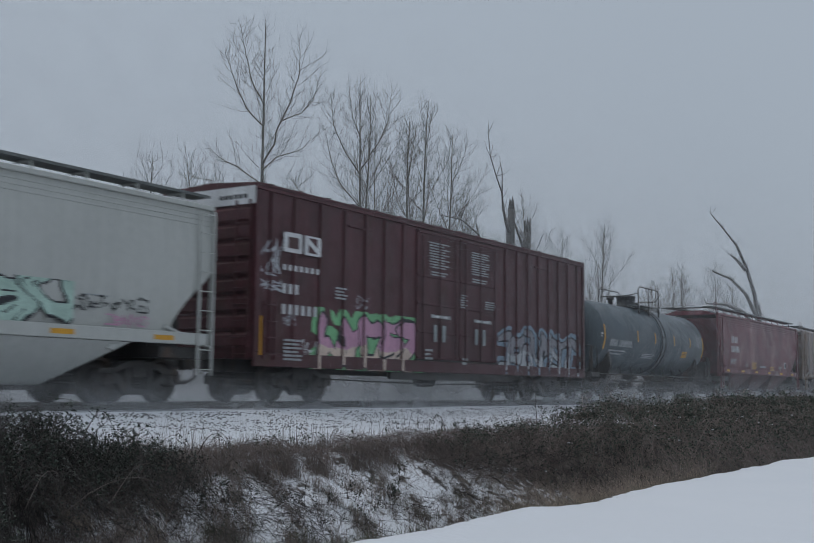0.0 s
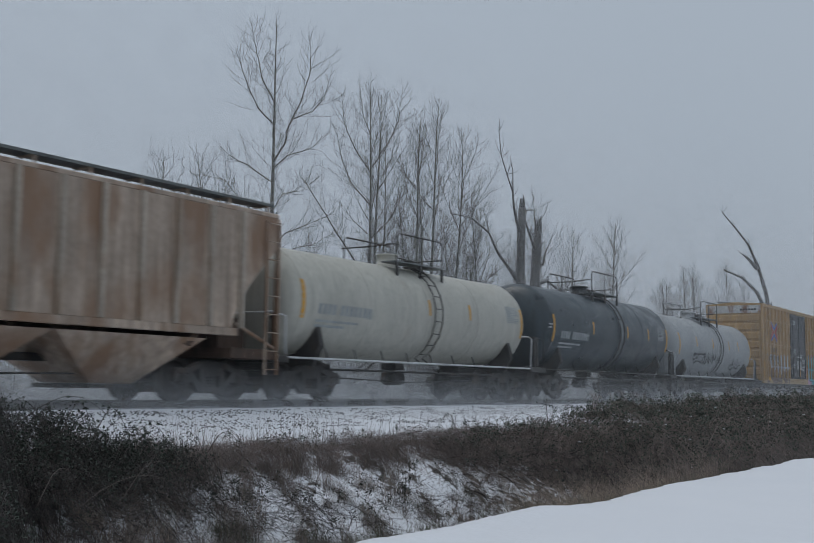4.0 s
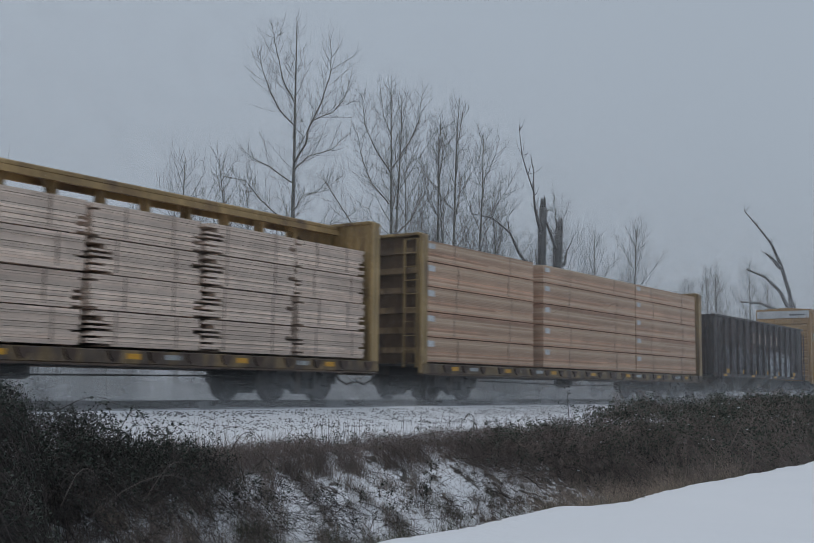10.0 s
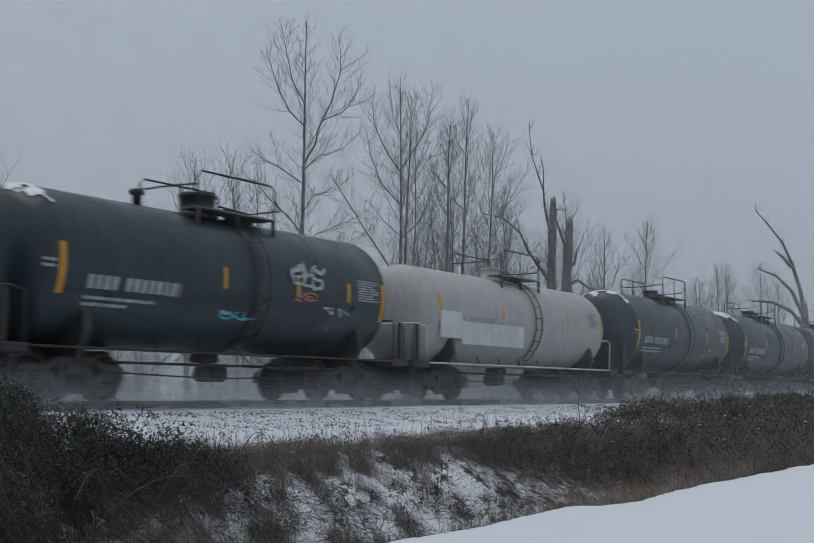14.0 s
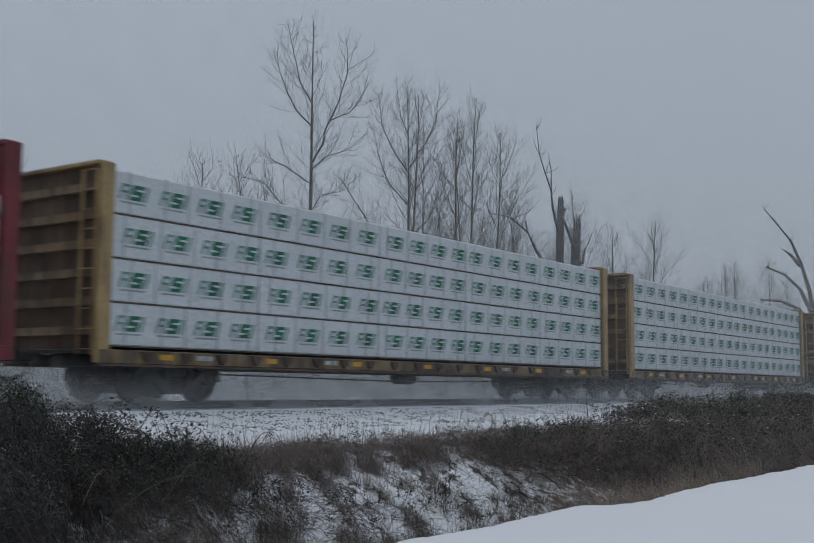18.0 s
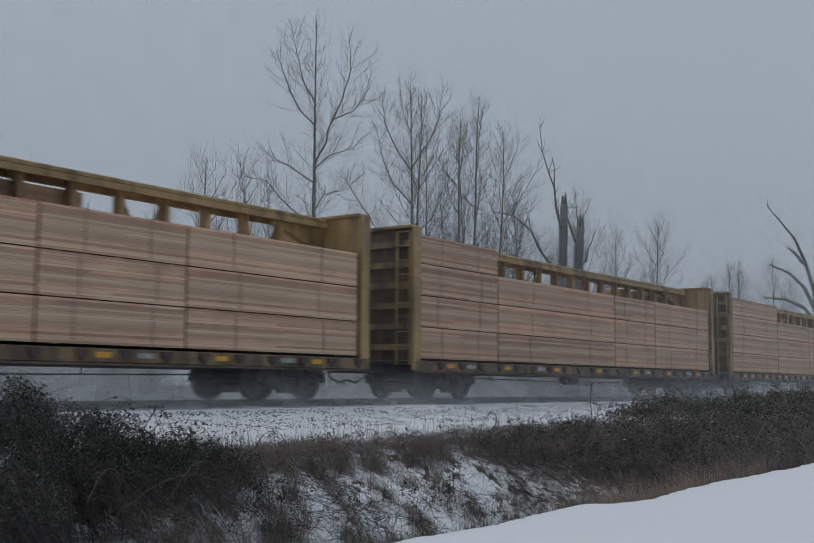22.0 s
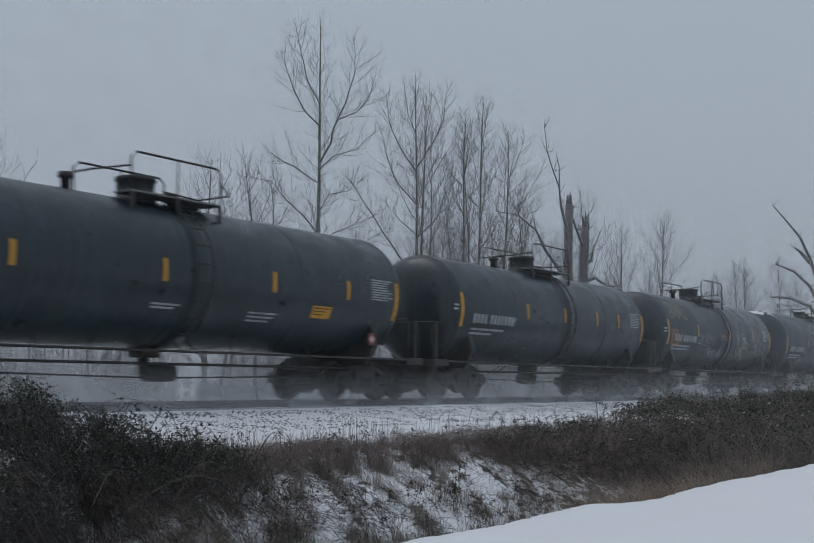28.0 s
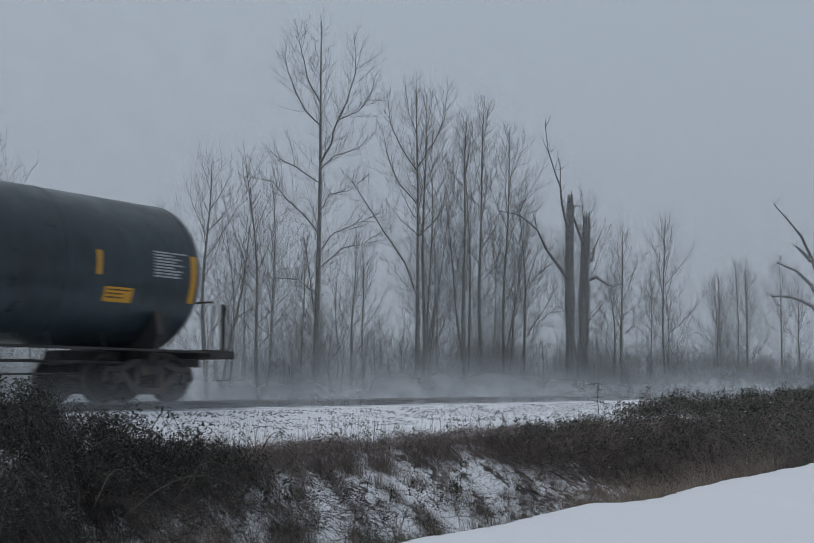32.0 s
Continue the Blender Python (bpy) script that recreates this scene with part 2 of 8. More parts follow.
GREENGRASS = material("grey_green_grass", (0.085, 0.095, 0.060), 0.9, vary=0.25, per_island=0.5)
HEADS = material("dark_seed_heads", (0.060, 0.050, 0.045), 0.9, vary=0.25, per_island=0.4)
STONE = material("ballast_stone", (0.16, 0.16, 0.168), 0.9, vary=0.3, per_island=0.4)
TIE = material("creosoted_tie", (0.05, 0.04, 0.035), 0.9, vary=0.3)


def mist_material(name, density, length, height, thin=0.25, white=0.62):
    """Airborne snow: a thin scattering veil, denser in its middle and broken by noise."""
    mat = bpy.data.materials.new(name)
    mat.use_nodes = True
    n, l = mat.node_tree.nodes, mat.node_tree.links
    n.remove(n["Principled BSDF"])
    dif, trl, add = n.new("ShaderNodeBsdfDiffuse"), n.new("ShaderNodeBsdfTranslucent"), n.new("ShaderNodeMixShader")
    for s in (dif, trl):
        s.inputs["Color"].default_value = (white, white * 1.03, white * 1.06, 1)
    add.inputs[0].default_value = 0.5
    l.new(dif.outputs[0], add.inputs[1])
    l.new(trl.outputs[0], add.inputs[2])
    clear, mix = n.new("ShaderNodeBsdfTransparent"), n.new("ShaderNodeMixShader")
    tc, sep, info = n.new("ShaderNodeTexCoord"), n.new("ShaderNodeSeparateXYZ"), n.new("ShaderNodeObjectInfo")
    l.new(tc.outputs["Object"], sep.inputs[0])

    def fade(out, lo, hi, a, b):
        mr = n.new("ShaderNodeMapRange")
        mr.interpolation_type = "SMOOTHSTEP"
        for key, val in (("From Min", lo), ("From Max", hi), ("To Min", a), ("To Max", b)):
            mr.inputs[key].default_value = val
        l.new(out, mr.inputs["Value"])
        return mr.outputs[0]

    def times(a, b):
        m = n.new("ShaderNodeMath")
        m.operation = "MULTIPLY"
        l.new(a, m.inputs[0])
        if isinstance(b, float):
            m.inputs[1].default_value = b
        else:
            l.new(b, m.inputs[1])
        return m.outputs[0]

    ab = n.new("ShaderNodeMath")
    ab.operation = "ABSOLUTE"
    l.new(sep.outputs["X"], ab.inputs[0])
    along = fade(ab.outputs[0], length * 0.15, length * 0.5, 1.0, 0.0)
    up = fade(sep.outputs["Z"], height * 0.08, height, 1.0, 0.0)
    tx = n.new("ShaderNodeTexNoise")
    tx.noise_dimensions = "4D"
    tx.inputs["Scale"].default_value, tx.inputs["Detail"].default_value = 1.1, 5.0
    l.new(times(info.outputs["Random"], 50.0), tx.inputs["W"])
    mp = n.new("ShaderNodeMapping")
    mp.inputs["Scale"].default_value = (0.6, 1, 1.0)
    l.new(tc.outputs["Object"], mp.inputs["Vector"])
    l.new(mp.outputs[0], tx.inputs["Vector"])
    cloud = fade(tx.outputs["Fac"], 0.3, 0.72, thin, 1.0)
    l.new(times(times(times(along, up), cloud), density), mix.inputs[0])
    l.new(clear.outputs[0], mix.inputs[1])
    l.new(add.outputs[0], mix.inputs[2])
    l.new(mix.outputs[0], n["Material Output"].inputs["Surface"])
    return mat


def ground_material():
    """Snow over soil: bare, weedy soil shows through on the ditch banks."""
    mat = bpy.data.materials.new("snow_over_soil")
    mat.use_nodes = True
    n, l = mat.node_tree.nodes, mat.node_tree.links
    bsdf = n["Principled BSDF"]
    bsdf.inputs["Roughness"].default_value = 0.75
    geo, sep = n.new("ShaderNodeNewGeometry"), n.new("ShaderNodeSeparateXYZ")
    l.new(geo.outputs["Position"], sep.inputs[0])

    def noise_of(scale, detail, stretch, rot=0.0):
        mp = n.new("ShaderNodeMapping")
        mp.inputs["Scale"].default_value = stretch
        mp.inputs["Rotation"].default_value = (0, 0, rot)
        l.new(geo.outputs["Position"], mp.inputs["Vector"])
        tx = n.new("ShaderNodeTexNoise")
        tx.inputs["Scale"].default_value, tx.inputs["Detail"].default_value = scale, detail
        l.new(mp.outputs[0], tx.inputs["Vector"])
        return tx.outputs["Fac"]

    def ranged(out, lo, hi, a, b):
        mr = n.new("ShaderNodeMapRange")
        mr.interpolation_type = "SMOOTHSTEP"
        for key, val in (("From Min", lo), ("From Max", hi), ("To Min", a), ("To Max", b)):
            mr.inputs[key].default_value = val
        l.new(out, mr.inputs["Value"])
        return mr.outputs[0]

    bare = n.new("ShaderNodeAttribute")
    bare.attribute_name = "soil"
    rag = n.new("ShaderNodeMath")
    rag.operation = "ADD"
    l.new(bare.outputs["Fac"], rag.inputs[0])
    l.new(ranged(noise_of(7.0, 8.0, (1, 1, 1)), 0.25, 0.75, -0.55, 0.40), rag.inputs[1])
    soil = ranged(rag.outputs[0], 0.42, 0.60, 0, 1)
    col = n.new("ShaderNodeMixRGB")
    l.new(soil, col.inputs[0])
    snow, earth = n.new("ShaderNodeMixRGB"), n.new("ShaderNodeMixRGB")
    l.new(noise_of(0.5, 4.0, (1, 1, 1)), snow.inputs[0])
    snow.inputs[1].default_value, snow.inputs[2].default_value = (0.69, 0.72, 0.765, 1), (0.75, 0.77, 0.805, 1)
    l.new(noise_of(9.0, 5.0, (1, 1, 1)), earth.inputs[0])
    earth.inputs[1].default_value, earth.inputs[2].default_value = (0.045, 0.04, 0.037, 1), (0.13, 0.118, 0.11, 1)
    l.new(snow.outputs[0], col.inputs[1])
    l.new(earth.outputs[0], col.inputs[2])
    l.new(col.outputs[0], bsdf.inputs["Base Color"])
    bp = n.new("ShaderNodeBump")
    bp.inputs["Strength"].default_value, bp.inputs["Distance"].default_value = 0.5, 0.02
    l.new(noise_of(9.0, 6.0, (1, 1, 1)), bp.inputs["Height"])
    l.new(bp.outputs[0], bsdf.inputs["Normal"])
    return mat


GROUND = ground_material()


# ---- mesh helpers ----
class Shape:
    """Collects faces of one mesh."""

    def __init__(self):
        self.v, self.f, self.m, self.s = [], [], [], []

    def face(self, pts, mi=0, smooth=False):
        k = len(self.v)
        self.v.extend(pts)
        self.f.append(tuple(range(k, k + len(pts))))
        self.m.append(mi)
        self.s.append(smooth)

    def box(self, x0, x1, y0, y1, z0, z1, mi=0, c=0.0):
        """A box; c > 0 rounds off its long edges with a small chamfer."""
        if c:
            ring = [(y0 + c, z0), (y1 - c, z0), (y1, z0 + c), (y1, z1 - c), (y1 - c, z1), (y0 + c, z1), (y0, z1 - c), (y0, z0 + c)]
            return self.prism(ring, "x", x0, x1, mi)
        k = len(self.v)
        self.v += [(x0, y0, z0), (x1, y0, z0), (x1, y1, z0), (x0, y1, z0), (x0, y0, z1), (x1, y0, z1), (x1, y1, z1), (x0, y1, z1)]
        for q in ((0, 3, 2, 1), (4, 5, 6, 7), (0, 1, 5, 4), (1, 2, 6, 5), (2, 3, 7, 6), (3, 0, 4, 7)):
            self.f.append(tuple(k + i for i in q))
            self.m.append(mi)
            self.s.append(False)
        return self

    def prism(self, ring, axis, a0, a1, mi=0, smooth=False):
        """Sweeps a closed ring (pairs) along an axis: x takes (y, z), y takes (x, z), z takes (x, y)."""
        put = {"x": lambda p, a: (a, p[0], p[1]), "y": lambda p, a: (p[0], a, p[1]), "z": lambda p, a: (p[0], p[1], a)}[axis]
        k, n = len(self.v), len(ring)
        self.v += [put(p, a0) for p in ring] + [put(p, a1) for p in ring]
        for i in range(n):
            j = (i + 1) % n
            self.f.append((k + i, k + j, k + n + j, k + n + i))
            self.m.append(mi)
            self.s.append(smooth)
        self.f += [tuple(k + i for i in reversed(range(n))), tuple(k + n + i for i in range(n))]
        self.m += [mi, mi]
        self.s += [False, False]
        return self

    def tube(self, pts, radii, n=6, mi=0):
        """A tapered tube along points, with one radius or one for each point."""
        pts = [Vector(p) for p in pts]
        if not isinstance(radii, (list, tuple)):
            radii = [radii] * len(pts)
        k = len(self.v)
        for i, p in enumerate(pts):
            d = (pts[min(i + 1, len(pts) - 1)] - pts[max(i - 1, 0)]).normalized()
            a = d.cross(Vector((0.31, 0.17, 1.0)) if abs(d.z) < 0.95 else Vector((1, 0.1, 0))).normalized()
            b = d.cross(a)
            for j in range(n):
                w = 2 * math.pi * j / n
                self.v.append(tuple(p + (a * math.cos(w) + b * math.sin(w)) * radii[i]))
        for i in range(len(pts) - 1):
            for j in range(n):
                q = (j + 1) % n
                self.f.append((k + i * n + j, k + i * n + q, k + (i + 1) * n + q, k + (i + 1) * n + j))
                self.m.append(mi)
                self.s.append(n > 4)
        self.f += [tuple(k + j for j in reversed(range(n))), tuple(k + (len(pts) - 1) * n + j for j in range(n))]
        self.m += [mi, mi]
        self.s += [False, False]
        return self

    def lathe(self, profile, axis, centre, n=24, mi=0, smooth=True, sharp=()):
        """Turns (position, radius) pairs round an axis x, y or z through a centre."""
        k = len(self.v)
        cx, cy, cz = centre
        for a, r in profile:
            for j in range(n):
                w = 2 * math.pi * j / n
                c, s = r * math.cos(w), r * math.sin(w)
                self.v.append({"x": (cx + a, cy + c, cz + s), "y": (cx + s, cy + a, cz + c), "z": (cx + c, cy + s, cz + a)}[axis])
        for i in range(len(profile) - 1):
            for j in range(n):
                q = (j + 1) % n
                self.f.append((k + i * n + j, k + i * n + q, k + (i + 1) * n + q, k + (i + 1) * n + j))
                self.m.append(mi)
                self.s.append(smooth and i not in sharp)
        self.f += [tuple(k + j for j in reversed(range(n))), tuple(k + (len(profile) - 1) * n + j for j in range(n))]
        self.m += [mi, mi]
        self.s += [False, False]
        return self

    def mesh(self, name, mats):
        me = bpy.data.meshes.new(name)
        me.from_pydata(self.v, [], self.f)
        for mat in mats if isinstance(mats, (list, tuple)) else [mats]:
            me.materials.append(mat)
        me.polygons.foreach_set("material_index", self.m)
        me.polygons.foreach_set("use_smooth", self.s)
        me.update()
        return me


def part(name, shape, material_s, parent, label="", place=None):
    """Links a shape (or a ready mesh) as one mesh object under a thing or part."""
    me = shape if isinstance(shape, bpy.types.Mesh) else shape.mesh(name, material_s)
    ob = new(name, me)
    ob.parent = parent
    if place is not None:
        ob.matrix_basis = place
    if label:
        ob["label"] = label
    return ob


def thing(name, label, category, group="", at=(0, 0, 0), kind=""):
    ob = new(name)
    ob.location = at
    ob.empty_display_size = 0.5
    return tagged(ob, label, category, group, kind)


def solid(name, shape, mats, label, category, group="", at=(0, 0, 0), kind=""):
    me = shape if isinstance(shape, bpy.types.Mesh) else shape.mesh(name, mats)
    ob = new(name, me)
    ob.location = at
    return tagged(ob, label, category, group, kind)



# ---- ground: one sheet from the snow field over the ditch and the embankment to the horizon ----
BANKS = [(-400, -1.25), (6.55, -1.25), (6.8, -1.27), (7.0, -1.5), (8.3, -2.25), (9.0, -2.25), (11.7, -0.82), (12.4, -0.72), (13.2, -0.66),
         (15.6, -0.22), (16.3, -0.13), (19.7, -0.13), (20.6, -0.28), (22.8, -0.72), (26.0, -0.78), (60, -0.8), (3000, -0.8)]


def ground_z(x, y):
    z = np.interp(y, [b[0] for b in BANKS], [b[1] for b in BANKS])
    rough = 1.0 if 6.9 < y < 12.6 else 0.12 if 13 < y < 23 else 0.3
    edge = 0.10 * noise.noise((x * 0.35, 3.0, 0.0)) if 6.3 < y < 7.4 else 0
    return z + rough * (0.10 * noise.noise((x * 0.7, y * 0.7, 0)) + 0.05 * noise.noise((x * 2.3, y * 2.3, 4))) + edge


# lanes of open snow down the ditch bank: start x, y, end x, y, half width
SNOW_LANES = [
    (14.36, 11.31, 14.64, 11.08, 0.10), (14.6, 11.06, 14.6, 10.55, 0.17), (14.6, 10.55, 14.55, 9.64, 0.19), (13.87, 10.24, 13.44, 9.73, 0.16), (15.4, 11.52, 15.5, 11.18, 0.10),
    (15.5, 11.18, 15.4, 10.81, 0.12), (17.5, 11.3, 17.05, 10.81, 0.12), (17.05, 10.81, 16.25, 9.96, 0.15), (16.68, 10.38, 17.3, 10.35, 0.12), (12.88, 11.12, 12.66, 10.75, 0.12),
    (12.66, 10.75, 11.87, 9.84, 0.19), (13.77, 10.73, 12.89, 9.71, 0.11), (18.3, 10.88, 17.41, 10.17, 0.05), (18.9, 10.83, 18.5, 10.35, 0.05), (10.91, 10.7, 10.71, 10.17, 0.10),
    (14.72, 12.1, 14.6, 11.6, 0.12), (15.4, 10.3, 15.11, 9.71, 0.08), (12.06, 11.09, 11.99, 10.91, 0.08)]


def open_snow(x, y):
    """1 in a lane of open snow, 0 among the weeds, with ragged rims."""
    best = 9.0
    jx = x + 0.22 * noise.noise((x * 1.9, y * 1.9, 7)) + 0.10 * noise.noise((x * 5.5, y * 5.5, 3))
    jy = y + 0.20 * noise.noise((x * 2.1, y * 2.1, 13)) + 0.09 * noise.noise((x * 6.0, y * 6.0, 5))
    for x0, y0, x1, y1, w in SNOW_LANES:
        dx, dy = x1 - x0, y1 - y0
        u = min(1.0, max(0.0, ((jx - x0) * dx + (jy - y0) * dy) / (dx * dx + dy * dy + 1e-9)))
        best = min(best, math.hypot(jx - x0 - u * dx, jy - y0 - u * dy) / (1.3 * w))
    return min(1.0, max(0.0, (1.35 - best) / 0.6))


def soil_at(x, y):
    """How bare of snow the ditch bank is, 0 to 1: litter under the weeds, snow in the lanes and in patches between."""
    if y < 6.78 or y > 12.75:
        return 0.0
    if y < 7.15:
        return 0.55
    if y > 12.3:
        return 0.1
    patch = noise.noise((x * 2.6, y * 1.7, 3.3)) + 0.6 * noise.noise((x * 6.0, y * 4.0, 8.1))
    v = 0.50 + 0.62 * patch + float(np.interp(x, [7, 9, 10, 13, 16, 19, 22], [-0.1, -0.42, -0.50, -0.38, -0.2, 0.02, 0.4])) + float(np.interp(y, [7.2, 8.4, 10.6, 11.4, 12.0, 12.3], [0.3, 0.1, 0.0, 0.04, 0.12, 0.0]))
    return float(min(1, max(0, v * (1 - open_snow(x, y)))))


def build_ground():
    xs = list(np.concatenate([np.linspace(-400, -10, 12), np.arange(-8, 6, 0.3), np.arange(6, 32, 0.14), np.linspace(32.2, 120, 120), np.linspace(125, 2500, 25)]))
    ys = list(np.concatenate([np.linspace(-400, -5, 8), np.arange(-2, 6.2, 0.8), np.arange(6.3, 13.5, 0.12), np.arange(13.7, 24, 0.4),
                              np.linspace(25, 60, 14), np.linspace(80, 2500, 18)]))
    v = [(float(x), float(y), float(ground_z(x, y))) for x in xs for y in ys]
    n = len(ys)
    f = [(i * n + j, (i + 1) * n + j, (i + 1) * n + j + 1, i * n + j + 1) for i in range(len(xs) - 1) for j in range(n - 1)]
    me = bpy.data.meshes.new("ground")
    me.from_pydata(v, [], f)
    me.materials.append(GROUND)
    me.polygons.foreach_set("use_smooth", [True] * len(f))
    bare = me.attributes.new("soil", "FLOAT", "POINT")
    bare.data.foreach_set("value", [soil_at(x, y) for x, y, z in v])
    tagged(new("ground", me), "snow-covered ground with a weedy ditch and a railway embankment", "ground", kind="structure")


build_ground()


def build_track():
    track = thing("railway_track", "single railway track on a snow-dusted ballast bed", "track", kind="structure")
    ring = [(-0.07, -0.17), (0.07, -0.17), (0.07, -0.15), (0.012, -0.13), (0.012, -0.045), (0.036, -0.035), (0.036, -0.006), (0.03, 0.0),
            (-0.03, 0.0), (-0.036, -0.006), (-0.036, -0.035), (-0.012, -0.045), (-0.012, -0.13), (-0.07, -0.15)]
    for y in (YC - 0.755, YC + 0.755):
        part("rail", Shape().prism([(y + a, b) for a, b in ring], "x", -150, 900), RAILM, track)
    tie = Shape().box(-0.11, 0.11, -1.3, 1.3, -0.33, -0.125, c=0.012).mesh("tie", TIE)
    for i in range(150):
        part("tie", tie, None, track, place=pose(4 + i * 0.53, YC, 0, 0, 0, random.uniform(-1, 1)))


build_track()


def scatter_stones():
    """Ballast stones that show through the snow of the shoulder."""
    rnd, s = random.Random(5), Shape()
    for i in range(24000):
        x = 6 + 90 * rnd.random() ** 1.8
        y = 16.0 - 1.9 * rnd.random()
        if noise.noise((x * 1.6 + y * 1.1, y * 2.2, 9)) < rnd.uniform(-0.45, 0.35):
            continue
        z = float(ground_z(x, y))
        r = rnd.uniform(0.010, 0.027)
        dx, a = rnd.uniform(1.2, 3.0), rnd.uniform(-0.2, 0.9)
        top = (x + 0.3 * r, y - 0.2 * r, z + r * 0.75)
        ring = [(x + dx * r * math.cos(w + a), y + r * math.sin(w + a), z - 0.01) for w in (0.2, 1.4, 2.6, 3.9, 5.1)]
        k = len(s.v)
        s.v += ring + [top]
        for j in range(5):
            s.f.append((k + j, k + (j + 1) % 5, k + 5))
            s.m.append(0)
            s.s.append(False)
    solid("ballast_stones", s, STONE, "dark ballast stones poking through thin snow", "stones", kind="stuff")


scatter_stones()


# ---- vegetation: weeds, brambles ----
def blades(name, label, mat, spots, lo, hi, width, seed, lean=0.35, clump=1.9):
    """Thin upright stems; spots gives (x, y) pairs."""
    rnd, s = random.Random(seed), Shape()
    for x, y in spots:
        z = float(ground_z(x, y)) - 0.03
        h, a = rnd.uniform(lo, hi) * (1 + 0.9 * noise.noise((x * clump, y * clump, seed))), rnd.uniform(0, 6.28)
        ln = h * rnd.uniform(0, lean)
        dx, dy = ln * math.cos(a), ln * math.sin(a)
        w = width * rnd.uniform(0.6, 1.3)
        k = len(s.v)
        s.v += [(x - w, y, z), (x + w, y, z), (x + dx * 0.4 + w * 0.7, y + dy * 0.4, z + h * 0.6), (x + dx * 0.4 - w * 0.7, y + dy * 0.4, z + h * 0.6),
                (x + dx + w * 0.25, y + dy, z + h), (x + dx - w * 0.25, y + dy, z + h)]
        s.f += [(k, k + 1, k + 2, k + 3), (k + 3, k + 2, k + 4, k + 5)]
        s.m += [0, 0]
        s.s += [False, False]
    solid(name, s, mat, label, "weeds", kind="stuff")


def weed_spots(n, x0, x1, y0, y1, seed, cut=-1.0, scale=1.3):
    rnd, out = random.Random(seed), []
    while len(out) < n:
        x, y = rnd.uniform(x0, x1), rnd.uniform(y0, y1)
        if noise.noise((x * scale, y * scale * 0.6, seed)) > cut + rnd.uniform(-0.15, 0.15):
            out.append((x, y))
    return out


def bank_spots(n, x0, x1, y0, y1, seed, cut=0.0, scale=1.6, near=1.6):
    """Places among the weeds: clumped, thinner in the open snow, denser towards the viewer."""
    rnd, out = random.Random(seed), []
    while len(out) < n:
        x, y = x0 + (x1 - x0) * rnd.random() ** near, rnd.uniform(y0, y1)
        if noise.noise((x * scale, y * scale, seed)) + 0.5 * noise.noise((x * scale * 2.7, y * scale * 2.7, seed + 1)) < cut + rnd.uniform(-0.3, 0.3):
            continue
        if rnd.random() < open_snow(x, y) * 0.985:
            continue
        out.append((x, y))
    return out


def seed_heads(name, label, n, seed):
    """Tall thin stalks with a small dark head."""
    rnd, s = random.Random(seed), Shape()
    for i in range(n):
        x, y = 11 + 13 * rnd.random(), rnd.uniform(11.6, 12.5)
        z, h = float(ground_z(x, y)) - 0.02, rnd.uniform(0.25, 0.62)
        dx, dy = rnd.uniform(-0.10, 0.10), rnd.uniform(-0.05, 0.05)
        top = (x + dx, y + dy, z + h)
        s.tube([(x, y, z), (x + dx * 0.35, y + dy * 0.4, z + h * 0.55), top], [0.0032, 0.0026, 0.0018], 3)
        for j in range(rnd.randrange(0, 3)):
            q = rnd.uniform(0.55, 0.9)
            e = (x + dx * q + rnd.uniform(-0.07, 0.07), y + dy * q, z + h * q + rnd.uniform(0.03, 0.10))
            s.tube([(x + dx * q, y + dy * q, z + h * q), e], [0.002, 0.0014], 3)
            s.lathe([(-0.010, 0.002), (-0.004, 0.008), (0.006, 0.008), (0.012, 0.002)], "z", e, 5)
        s.lathe([(-0.010, 0.002), (-0.003, 0.008), (0.006, 0.007), (0.012, 0.002)], "z", top, 5)
    solid(name, s, HEADS, label, "weeds", kind="stuff")


blades("crest_weeds", "matted dead brown weeds along the top of the ditch bank", DARKGRASS, bank_spots(30000, 7, 30, 11.15, 12.3, 3, -0.15), 0.08, 0.32, 0.0030, 11, 0.7)
blades("bank_weeds", "dead weeds between snow patches on the ditch bank", DARKGRASS, bank_spots(60000, 8, 26, 8.6, 11.5, 7, 0.13, 3.2, near=1.2), 0.06, 0.30, 0.0026, 12, 0.9, 3.4)
blades("tall_stems", "tall dry weed stems on the bank", DARKGRASS, bank_spots(900, 9, 24, 11.2, 12.5, 9, 0.1, 2.2), 0.35, 0.72, 0.0022, 13, 0.25)
blades("dry_grass", "tan dry grass tufts beside the snow field", DRYGRASS, weed_spots(6000, 14.0, 21.5, 6.95, 8.3, 21, 0.12, 2.2), 0.12, 0.60, 0.0024, 14, 1.6)
blades("hedge_grass", "tan dry grass before the bramble hedge", DRYGRASS, weed_spots(6500, 17.5, 23.5, 7.0, 9.6, 22, 0.16, 1.7), 0.20, 0.75, 0.0026, 24, 1.3)
blades("pale_stems", "pale dry stems on the snowy bank", DRYGRASS, bank_spots(5200, 9, 25, 8.6, 12.2, 33, 0.05, 0.9), 0.12, 0.45, 0.0020, 18, 0.9)
